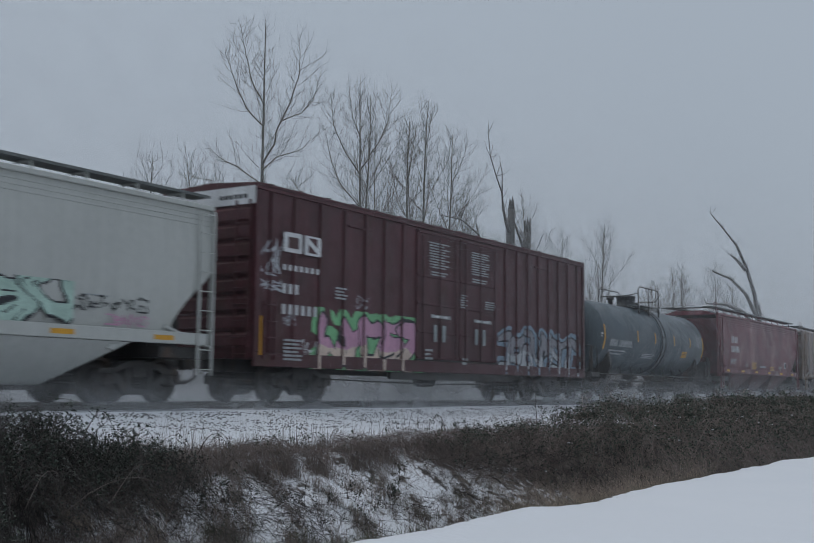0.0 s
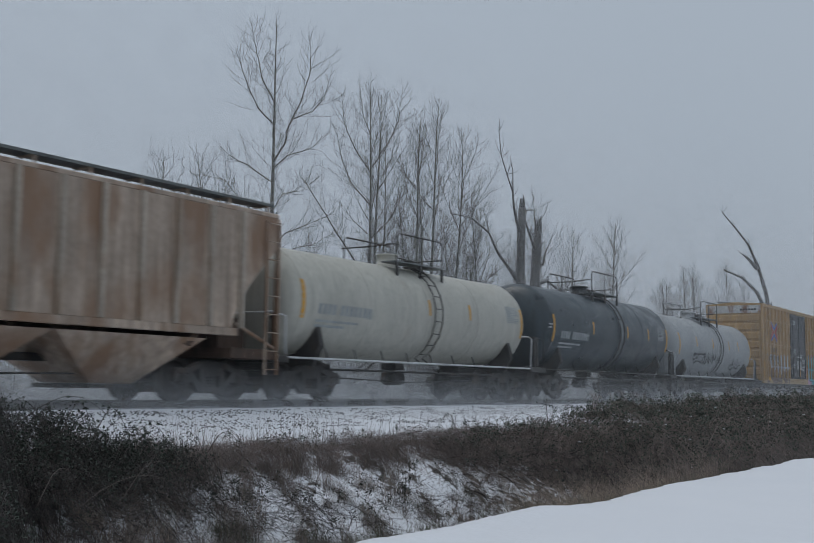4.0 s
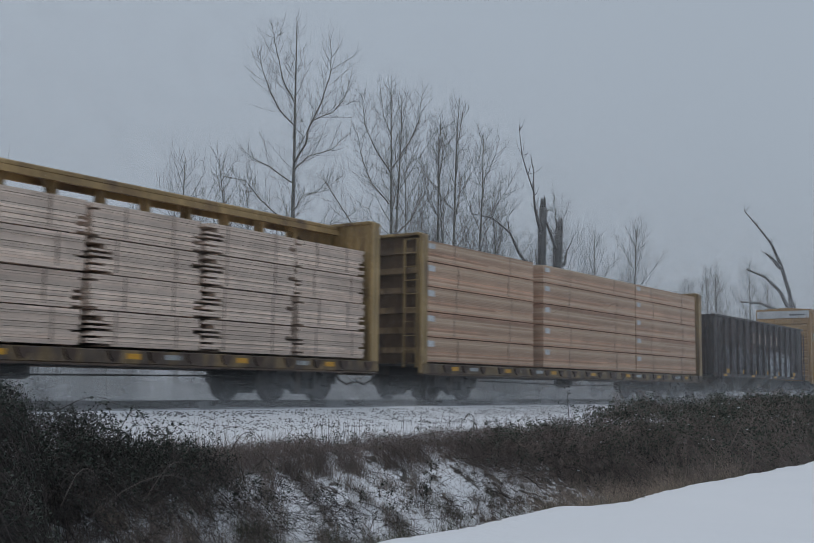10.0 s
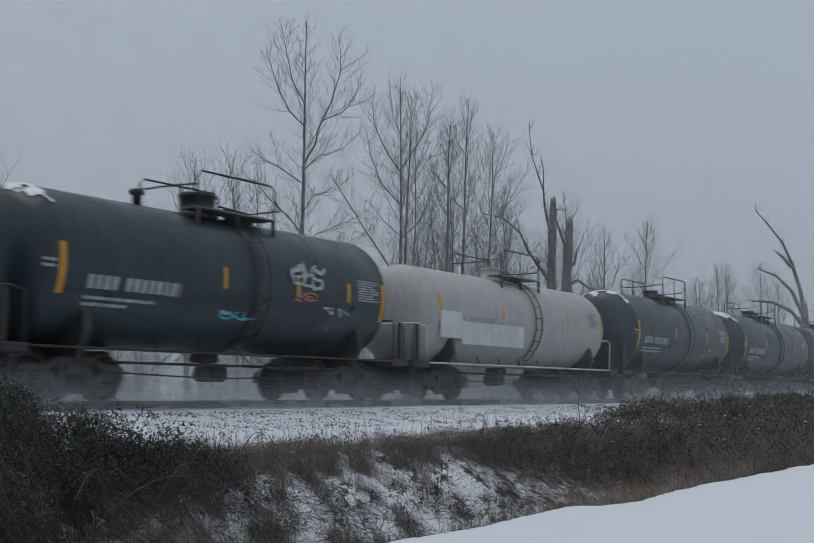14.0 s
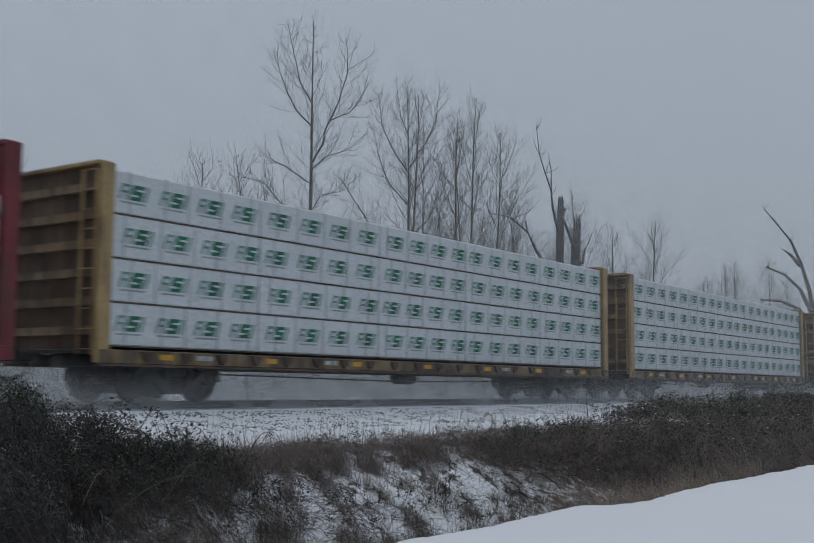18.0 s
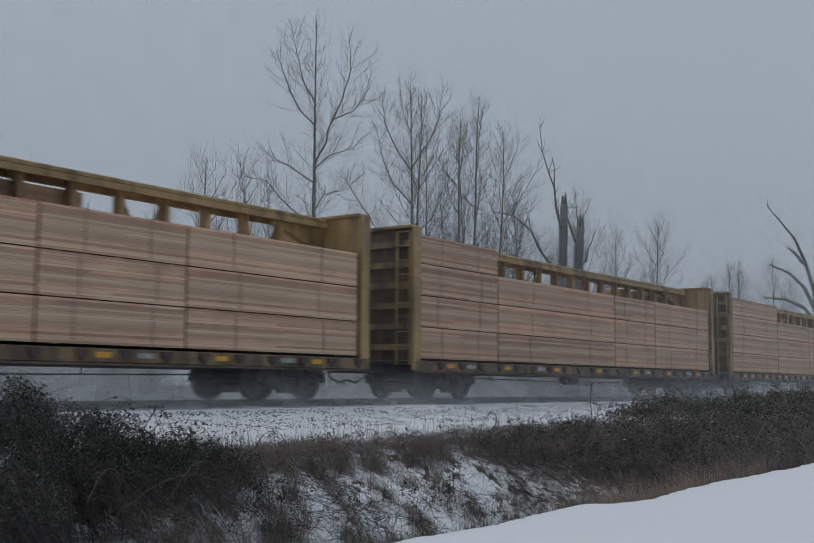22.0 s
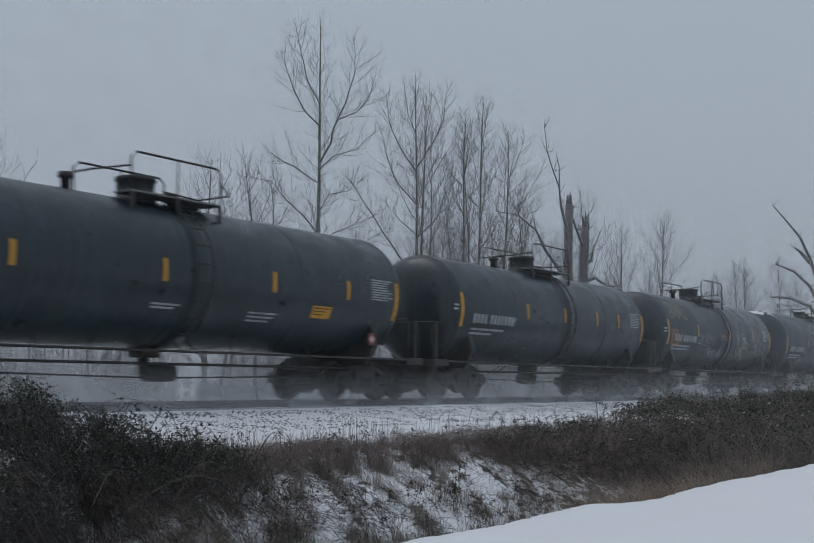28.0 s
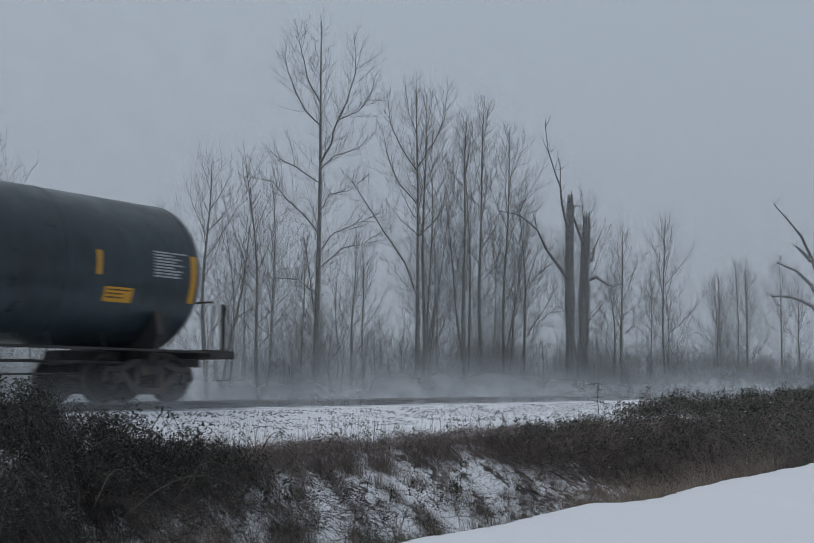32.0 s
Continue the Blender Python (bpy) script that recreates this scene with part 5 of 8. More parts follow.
def spray(car, count, x0, x1, z0, z1, fill, edge, back, relief, thick=0.30, seed=0, fade="", cell=0.032, label="", shell=None, bands=()):
    """A spray-painted piece that follows the ribs of the wall. relief(x) gives the wall's y, or shell (axis height, radius) a round side; bands (low, high, y) stand proud of it; fill, edge, back and fade are paint keys."""
    rim = 0.30 if back else 0.12
    xs, zs = np.arange(x0 - rim, x1 + rim, cell), np.arange(z0 - 0.08, z1 + rim, cell)
    gx, gz = np.meshgrid(xs, zs, indexing="ij")
    rnd, bend = random.Random(seed), 0.26 * (z1 - z0)
    wob = np.array([[bend * noise.noise((x * 1.3 / (z1 - z0), z * 1.6 / (z1 - z0), seed)) for z in zs] for x in xs])
    px, pz = gx + wob, gz + np.roll(wob, 5, 0)
    best = np.full(gx.shape, 9.0)
    pitch = (x1 - x0) / count
    th = thick * min(pitch * 1.1, (z1 - z0)) * 0.40
    idx = np.full(gx.shape, -1)
    mottle = np.array([[noise.noise((x * 1.6, z * 2.4, seed + 4)) for z in zs] for x in xs])
    for i in range(count):
        flip, turn, shape = rnd.random() < 0.65, rnd.random() < 0.6, rnd.choice(STROKES)
        wide, dz, tall = pitch * rnd.uniform(0.92, 1.15), rnd.uniform(-0.07, 0.07) * (z1 - z0), (z1 - z0) * rnd.uniform(0.74, 0.92)
        lo, zb, sl = x0 + i * pitch + 0.03 * pitch, z0 + (z1 - z0) * 0.08 + dz, rnd.uniform(-0.12, 0.22) * pitch
        one = np.full(gx.shape, 9.0)
        for st in shape.split():
            q = [int(c) / 9 for c in st]
            q = [1 - v if (flip, turn)[n % 2] else v for n, v in enumerate(q)]
            ax, az, bx, bz = lo + q[0] * wide + sl * q[1], zb + q[1] * tall, lo + q[2] * wide + sl * q[3], zb + q[3] * tall
            dx, dzz = bx - ax, bz - az
            u = np.clip(((px - ax) * dx + (pz - az) * dzz) / max(1e-9, dx * dx + dzz * dzz), 0, 1)
            one = np.minimum(one, np.hypot(px - ax - u * dx, pz - az - u * dzz) * (1.15 - 0.35 * u))
        if back:
            idx[(one < th * 1.7 + 0.10) & (idx < 0)] = 2
        if edge:
            idx[one < th + (0.045 if fill else th * 0.3)] = 1
        if fill:
            idx[one < th] = 0
            if fade:
                idx[(one < th) & (pz + 0.25 * mottle * (z1 - z0) < z0 + 0.46 * (z1 - z0))] = 3
            elif edge:
                idx[(one > th * 0.45) & (one < th * 0.62) & (mottle > 0.12)] = 1
    idx[(mottle > 0.42) & (idx == 2)] = -1
    kinds = [fill, edge, back, fade or fill]
    s = Shape()
    for i, x in enumerate(xs):
        side = (lambda z: -math.sqrt(max(0.01, shell[1] ** 2 - (z - shell[0]) ** 2)) - 0.008) if shell else (lambda z, y=relief(x + cell / 2): min([y] + [b[2] for b in bands if b[0] <= z < b[1]]) - 0.004)
        j = 0
        while j < len(zs):
            k = j
            while k < len(zs) and idx[i, k] == idx[i, j] and not (shell and k - j > 2) and (shell or side(zs[k] + 0.01) == side(zs[j] + 0.01)):
                k += 1
            if idx[i, j] >= 0:
                za, zb = zs[j], zs[j] + cell * (k - j)
                ya, yb = (side(za), side(zb)) if shell else (side(za + 0.01), side(za + 0.01))
                s.face([(x, ya, za), (x + cell, ya, za), (x + cell, yb, zb), (x, yb, zb)], int(idx[i, j]))
            j = k
    return tagged(part("graffiti", s, [SPRAY[c or "k"] for c in kinds], car), label, kind="stuff")


def ribbed(ribs, base, proud, half=0.05):
    return lambda x: base - proud if any(abs(x - r) < half for r in ribs) else base


def rolling_stock(name, label, s_front, category="freight car"):
    ob = thing(name, label, category, "cars of the freight train", (s_front, YC, 0))
    TRAIN.append((ob, s_front, YC, 0.0, 0.0))
    return ob


# ---- boxcars ----
def boxcar(s_front, length, top, label, paint, door, ribs, rails, end_ribs=9, white_end=True, door_mat=BLACKP, doors=1, rib_d=0.055, low=0.78, panel_mat=WHITEP):
    car = rolling_stock("boxcar", label, s_front)
    h = HALF - rib_d
    body = Shape()
    body.box(0.10, length - 0.10, -h, h, 1.02, top - 0.06, c=0.02)
    part("body", body, paint, car)
    roof = Shape().prism([(-HALF, top - 0.07), (-HALF, top), (0, top + 0.10), (HALF, top), (HALF, top - 0.07)], "x", 0.0, length)
    roof_ob = part("roof", roof, paint, car)
    for i in range(int(length / 1.1)):
        x = 0.5 + i * 1.1
        part("roof_seam", Shape().prism([(-HALF, top + 0.005), (-HALF, top + 0.035), (0, top + 0.135), (HALF, top + 0.035), (HALF, top + 0.005), (0, top + 0.1)], "x", x, x + 0.06), paint, roof_ob)
    for k in (-1, 1):
        y0, y1 = sorted((k * HALF, k * (h - 0.02)))
        part("top_chord", Shape().box(0.0, length, y0, y1, top - 0.16, top - 0.072, c=0.01), paint, car)
        part("side_sill", Shape().box(0.0, length, y0, y1, low + 0.06, 1.16, c=0.01), paint, car)
        for x0, x1 in ((0.0, 0.16), (length - 0.16, length)):
            part("corner_post", Shape().box(x0, x1, y0, y1, 1.165, top - 0.165, c=0.012), paint, car)
    part("underframe", Shape().box(0.3, length - 0.3, -0.35, 0.35, 0.72, 1.015).box(door[0] - 1.2, door[1] + 1.2, -h, -h + 0.1, low - 0.16, low + 0.055), STEEL, car)
    rib_shape = [(-0.055, 0.0), (-0.038, -rib_d), (0.038, -rib_d), (0.055, 0.0)]
    rib = Shape().prism(rib_shape, "z", 1.165, top - 0.165).mesh("rib", paint)
    for x in ribs:
        part("rib", rib, None, car, place=pose(x, -h, 0))
    for x0, x1, z in rails:
        part("side_rail", Shape().box(x0, x1, -h - rib_d * 0.75, -h, z - 0.035, z + 0.035, c=0.012), paint, car)
    # plug door or doors with a frame, bars and handles
    dw = (door[1] - door[0]) / doors
    for i in range(doors):
        a, b = door[0] + i * dw, door[0] + (i + 1) * dw
        d = part("door", Shape().box(a + 0.03, b - 0.03, -h - 0.05, -h, 1.20, top - 0.20, c=0.015), door_mat, car, "plug door with locking bars" if i == 0 else "")
        for z in (1.22, 1.95, 2.75, 3.55, top - 0.30):
            part("door_rail", Shape().box(a + 0.05, b - 0.05, -h - 0.085, -h - 0.045, z, z + 0.07, c=0.01), door_mat, d)
        for x in (a + 0.28, a + dw * 0.5, b - 0.28):
            part("locking_bar", Shape().tube([(x, -h - 0.10, 1.25), (x, -h - 0.10, top - 0.35)], 0.022, 6), door_mat, d)
        for x in (a + dw * 0.36, a + dw * 0.56):
            part("handle", Shape().box(x, x + 0.30, -h - 0.13, -h - 0.10, 2.42, 2.47), WHITEP, d)
            part("card_board", Shape().box(x, x + 0.16, -h - 0.115, -h - 0.10, 1.72, 2.2), WHITEP if doors == 1 else GREYP, d)
        part("door_track", Shape().box(a, b, -HALF - 0.03, -h, 1.165, 1.196), STEEL, d)
    # ends with pressed ribs
    for x0, k in ((0.0, -1), (length, 1)):
        xa, xb = sorted((x0, x0 - k * 0.10))
        end = part("end_wall", Shape().box(xa + 0.02, xb - 0.001 if k < 0 else xb - 0.02, -h, h, 1.03, top - 0.08), paint, car)
        for i in range(end_ribs):
            rh = (top - 1.75) / end_ribs
            z = 1.25 + i * rh
            ring = [(x0 + k * -0.02, z), (x0 + k * 0.06, z + 0.16 * rh), (x0 + k * 0.06, z + 0.72 * rh), (x0 + k * -0.02, z + 0.90 * rh)]
            part("end_rib", Shape().prism(ring, "y", -h + 0.10, h - 0.10), paint, end)
        if white_end:
            xw = sorted((x0 + k * 0.015, x0 + k * 0.035))
            panel = part("end_panel", Shape().box(xw[0], xw[1], -h, h, top - 0.50, top - 0.08), panel_mat, car, "white panel with rust stains")
            if k < 0:
                s = Shape()
                for j in range(6):
                    s.face([(xw[0] - 0.004, -h + 0.25 + j * 0.15, top - 0.36), (xw[0] - 0.004, -h + 0.36 + j * 0.15, top - 0.36), (xw[0] - 0.004, -h + 0.36 + j * 0.15, top - 0.26), (xw[0] - 0.004, -h + 0.25 + j * 0.15, top - 0.26)])
                tagged(part("number_bar", s, BLACKP, panel), kind="stuff")
    ladder(car, 0.45, -HALF - 0.01, 1.0, 2.35, 0.40, "x", paint)
    ladder(car, length - 0.45, -HALF - 0.01, 1.0, 2.35, 0.40, "x", paint)
    ladder(car, -0.02, -1.15, 1.0, top - 0.4, 0.42, "y", paint)
    part("sill_step", Shape().tube([(0.25, -HALF + 0.05, 0.95), (0.25, -HALF + 0.03, 0.42), (0.65, -HALF + 0.03, 0.42), (0.65, -HALF + 0.05, 0.95)], 0.018, 5), STEEL, car)
    part("sill_step", Shape().tube([(length - 0.65, -HALF + 0.05, 0.95), (length - 0.65, -HALF + 0.03, 0.42), (length - 0.25, -HALF + 0.03, 0.42), (length - 0.25, -HALF + 0.05, 0.95)], 0.018, 5), STEEL, car)
    add_running_gear(car, length, s_front, 1.95 if length < 17 else 2.35, 0.75)
    return car, -h


def emblem(car, x0, x1, z0, z1, y):
    """A crossed emblem: each arm half red (towards the sides) and half blue (towards the top and the foot)."""
    s, cx, cz = Shape(), (x0 + x1) / 2, (z0 + z1) / 2
    hx, hz, w = (x1 - x0) / 2, (z1 - z0) / 2, 0.20
    for sx in (-1, 1):
        for sz in (-1, 1):
            red = [(cx + sx * 0.06, y, cz), (cx + sx * (0.06 + w), y, cz), (cx + sx * hx, y, cz + sz * (hz - w - 0.05)), (cx + sx * hx, y, cz + sz * (hz - 0.05))]
            blue = [(cx, y, cz + sz * 0.05), (cx, y, cz + sz * (0.05 + w * 0.9)), (cx + sx * (hx - w * 1.05), y, cz + sz * (hz + 0.04)), (cx + sx * (hx - 0.02), y, cz + sz * (hz + 0.04))]
            s.face(red if sx * sz > 0 else red[::-1], 0)
            s.face(blue[::-1] if sx * sz > 0 else blue, 1)
    part("emblem", s, [REDP, BLUEP], car, "crossed red and blue emblem")


def logo_cross(car, x, z, w, h, y):
    """A red bar, a stem and a cross."""
    s = Shape().box(x, x + w * 0.62, y - 0.004, y, z - h * 0.28, z)
    s.box(x + w * 0.34, x + w * 0.52, y - 0.004, y, z - h, z - h * 0.281)
    for a, b in ((0, 1), (1, 0)):
        s.face([(x + w * (0.66 + 0.2 * a), y - 0.002 - 0.003 * a, z), (x + w * (0.80 + 0.2 * a), y - 0.002 - 0.003 * a, z), (x + w * (0.80 + 0.2 * b), y - 0.002 - 0.003 * a, z - h), (x + w * (0.66 + 0.2 * b), y - 0.002 - 0.003 * a, z - h)])
    part("logo_shape", s, OXIDE, car, "dark red logo shape")


def yellow_marks(car, y, length, zlo):
    for x in (0.21, length - 0.21):
        part("reflector", Shape().box(x - 0.05, x + 0.05, -HALF - 0.012, -HALF - 0.004, zlo + 0.3, zlo + 1.2), YELLOWP, car)


FB_RIBS = [0.62, 1.34, 2.06, 2.78, 3.46, 4.16, 4.86, 5.56, 9.75, 10.45, 11.15, 11.85, 12.55, 13.25, 13.95, 14.65]
FB_RAILS = [(0.75, 5.95, 4.28), (0.75, 5.95, 3.0), (0.75, 5.95, 1.75), (9.4, 14.65, 4.27), (9.4, 14.65, 2.97), (9.4, 14.65, 1.75)]


def pool_boxcar(s_front, label, paint, pieces, black_box=False, seed=0):
    car, y = boxcar(s_front, 15.34, 5.14, label, paint, (5.95, 9.35), FB_RIBS, FB_RAILS, 7, rib_d=0.10, panel_mat=RUST_WHITE)
    yp = y - 0.106
    emblem(car, 1.52, 2.86, 3.22, 4.16, yp)
    words(car, "next", 0.88, 3.74, 0.20, BLACKP, y - 0.004)
    words(car, "load", 0.88, 3.54, 0.20, BLACKP, y - 0.004)
    words(car, "any", 3.08, 3.74, 0.20, BLACKP, y - 0.004)
    words(car, "road", 3.02, 3.54, 0.20, BLACKP, y - 0.004)
    digits(car, 1.57, 2.80, 1.25, 0.24, 4, PRINT_BROWN, yp, fill=0.42)
    digits(car, 1.05, 2.36, 2.2, 0.23, 6, PRINT_BROWN, yp, fill=0.42)
    if black_box:
        part("logo_panel", Shape().box(12.5, 14.4, yp - 0.004, yp, 3.72, 4.16), BLACKP, car)
        digits(car, 12.62, 4.08, 1.75, 0.28, 3, WHITEP, yp - 0.008, "logo_shape")
    else:
        logo_cross(car, 11.25, 4.18, 2.0, 0.5, yp)
    words(car, "Railcar Pooling Experts", 10.1, 3.28, 0.36, BLACKP, yp)
    for i, (x, z) in enumerate(((6.3, 4.55), (6.3, 2.9), (6.2, 2.0), (8.35, 2.3), (8.3, 1.9), (7.7, 2.6))):
        bars(car, x, z, 0.65, 0.22, WHITEP, y - 0.092, 2, seed + i)
    part("reflector", Shape().box(7.75, 7.87, y - 0.10, y - 0.09, 1.3, 1.85), YELLOWP, car)
    part("placard", Shape().box(0.9, 1.35, yp - 0.004, yp, 1.0, 1.2), YELLOWP, car)
    yellow_marks(car, y, 15.34, 0.85)
    rel = ribbed(FB_RIBS, y, 0.10)
    on_door = lambda x: y - 0.11
    for args in pieces:
        spray(car, *args[:8], on_door if 6.2 < args[1] < 9.0 else rel, *args[8:], bands=[(0.5, 1.17, y - 0.10), (1.71, 1.79, y - 0.075), (2.93, 3.04, y - 0.075)])
    return car


# ---- covered hoppers ----
def covered_hopper(s_front, length, label, paint, ribs=(), top=4.30, sill=1.55, chutes=3, curved=True, under=None, rusty_end=None, rib_mat=None, lift=0.33):
    """s_front is the leading end of the roof; the side wall starts behind the open end cages."""
    car = rolling_stock("covered_hopper", label, s_front)
    w = 1.52
    under = under or paint
    cut, rise = (1.15, 0.48) if curved else (1.5, 0.72)
    # side walls: full length at the eaves, cut back to the sill at the ends
    n = 12
    prof = []
    for i in range(n + 1):
        q = i / n
        z = sill + (top - sill) * q
        y = -w + (0.10 * (2 * q - 1) ** 2 if curved else 0)
        prof.append((y, z))
    for k in (-1, 1):
        s = Shape()
        for i in range(n):
            (ya, za), (yb, zb) = prof[i], prof[i + 1]
            fa, fb = max(0.0, 1 - (i / (n * rise)) ** 1.5), max(0.0, 1 - ((i + 1) / (n * rise)) ** 1.5)
            xa, xb = cut * fa + 0.12, cut * fb + 0.12
            s.face([(xa, -k * ya, za), (length - xa, -k * ya, za), (length - xb, -k * yb, zb), (xb, -k * yb, zb)][::k], 0, curved)
            s.face([(xa, -k * (ya + 0.06), za), (length - xa, -k * (ya + 0.06), za), (length - xb, -k * (yb + 0.06), zb), (xb, -k * (yb + 0.06), zb)][::-k], 0, curved)
        part("side_wall", s, paint, car)
        for j in range(3 if curved else 0):
            zb = top - 0.12 - 0.11 * j
            yb = w - 0.10 * (2 * (zb - sill) / (top - sill) - 1) ** 2
            part("eave_bead", Shape().box(0.14, length - 0.14, *sorted((k * (yb + 0.016), k * (yb - 0.03))), zb - 0.018, zb + 0.018, c=0.006), paint, car)
        yy = sorted((k * (w + 0.02), k * (w - 0.14)))
        edge = 0.25 if curved else 1.45
        part("side_sill", Shape().box(edge, length - edge, yy[0], yy[1], sill - (0.26 if curved else 0.18), sill - 0.005, c=0.012), paint, car)
        part("top_chord", Shape().box(0.08, length - 0.08, *sorted((k * (w - 0.02), k * (w - 0.16))), top + 0.003, top + 0.11, c=0.015), paint, car)
    roof = Shape().prism([(-w + 0.16, top + 0.02), (-w + 0.16, top + 0.06), (-0.7, top + 0.24), (0.7, top + 0.24), (w - 0.16, top + 0.06), (w - 0.16, top + 0.02)], "x", 0.1, length - 0.1)
    roof_ob = part("roof", roof, paint, car)
    for i in range(6):
        x = length * (0.12 + 0.152 * i)
        part("hatch", Shape().box(x, x + 0.9, -0.4, 0.4, top + 0.243, top + 0.34, c=0.03), paint, roof_ob)
    # slope sheets and chutes
    for k in (0, 1):
        a = (lambda x: x) if k == 0 else (lambda x: length - x)
        s = Shape()
        q = [(a(0.2), top - 0.15), (a(0.26), top - 0.15), (a(2.9), sill - 0.4), (a(2.75), sill - 0.45)]
        s.prism(q if k == 0 else q[::-1], "y", -w + 0.10, w - 0.10)
        part("slope_sheet", s, rusty_end or paint, car)
        for yy in (-w + 0.02, w - 0.10):
            part("end_post", Shape().box(*sorted((a(0.02), a(0.12))), yy, yy + 0.08, 0.95, top - 0.005, c=0.01), paint, car)
            part("end_brace", Shape().tube([(a(0.10), yy + 0.04, 1.2), (a(1.45), yy + 0.04, sill + 0.1)], 0.045, 5), paint, car)
        part("end_sill", Shape().box(*sorted((a(0.0), a(1.6))), -w + 0.02, w - 0.02, 0.95, 1.18, c=0.01), rusty_end or STEEL, car)
        part("shear_plate", Shape().box(*sorted((a(0.3), a(1.2))), -0.7, 0.7, 1.185, 1.9), rusty_end or STEEL, car)
        ladder(car, a(0.35), -w - 0.03, 0.6, top - 0.1, 0.42, "x", paint, 0.42)
        if k == 0:
            ladder(car, -0.02, 0.9, 1.1, top, 0.42, "y", paint, 0.42)
    span = (length - 4.6) / chutes
    for i in range(chutes):
        x0 = 2.3 + span * i
        s = Shape()
        t, b = (x0 + 0.05, x0 + span - 0.05), (x0 + span * 0.36, x0 + span * 0.64)
        z0, z1 = sill - 0.27, 0.36
        rt = [(t[0], -w + 0.05, z0), (t[1], -w + 0.05, z0), (t[1], w - 0.05, z0), (t[0], w - 0.05, z0)]
        rb = [(b[0], -0.75, z1), (b[1], -0.75, z1), (b[1], 0.75, z1), (b[0], 0.75, z1)]
        for j in range(4):
            m = (j + 1) % 4
            s.face([rb[j], rb[m], rt[m], rt[j]])
        s.face(rb[::-1])
        chute = part("chute", s, under, car)
        part("outlet_gate", Shape().box(b[0] - 0.1, b[1] + 0.1, -0.85, 0.85, 0.26, 0.355), STEEL, chute)
    part("underframe", Shape().box(0.2, length - 0.2, -0.2, 0.2, 0.78, 0.94), STEEL, car)
    if ribs:
        rib = Shape().prism([(-0.05, 0), (-0.04, -0.11), (0.04, -0.11), (0.05, 0)], "z", sill, top).mesh("rib", rib_mat or paint)
        for x in ribs:
            part("rib", rib, None, car, place=pose(x, -w + 0.01, 0))
    # roof walk on brackets, and snow left on the roof slope below it
    for y in (-1.02, 1.02):
        walk_ob = part("roof_walk", Shape().box(0.0, length, y - 0.25, y + 0.27, top + lift, top + lift + 0.03).box(0.0, length, y - 0.27, y - 0.251, top + lift - 0.015, top + lift + 0.045), GALV, car, "galvanised roof walk grating")
        x = 0.6
        while x < length:
            part("bracket", Shape().box(x, x + 0.05, y - 0.24, y - 0.20, top + 0.09, top + lift - 0.002).box(x, x + 0.05, y - 0.199, y + 0.24, top + lift - 0.04, top + lift - 0.002), paint, walk_ob)
            x += 1.32
    rnd_snow, x = random.Random(int(length * 100)), 0.3
    while x < length - 1.0:
        x1 = min(length - 0.2, x + rnd_snow.uniform(1.6, 4.5))
        part("roof_snow", Shape().prism([(-w + 0.17, top + 0.066), (-0.74, top + 0.244), (-0.76, top + 0.275), (-w + 0.30, top + 0.135), (-w + 0.19, top + 0.10)], "x", x, x1), SNOWBIT, roof_ob, "snow left on the roof slope")
        x = x1 + rnd_snow.uniform(0.1, 0.9)
    part("end_platform", Shape().box(-0.02, 0.55, -w + 0.1, w - 0.1, top + 0.38, top + 0.41), GALV, car)
    part("hand_rail", Shape().tube([(0.0, -w + 0.2, top + 0.1), (-0.05, -w + 0.2, top + 0.62), (0.5, -w + 0.2, top + 0.62), (0.55, -w + 0.2, top + 0.1)], 0.018, 5), paint, car)
    x = 1.2 if curved else length
    while x < length - 1:
        part("reflector", Shape().box(x, x + 0.55, -w - 0.026, -w - 0.022, sill - 0.19, sill - 0.09), YELLOWP, car)
        x += 2.6
    add_running_gear(car, length, s_front, 1.75, 0.55)
    return car, -w


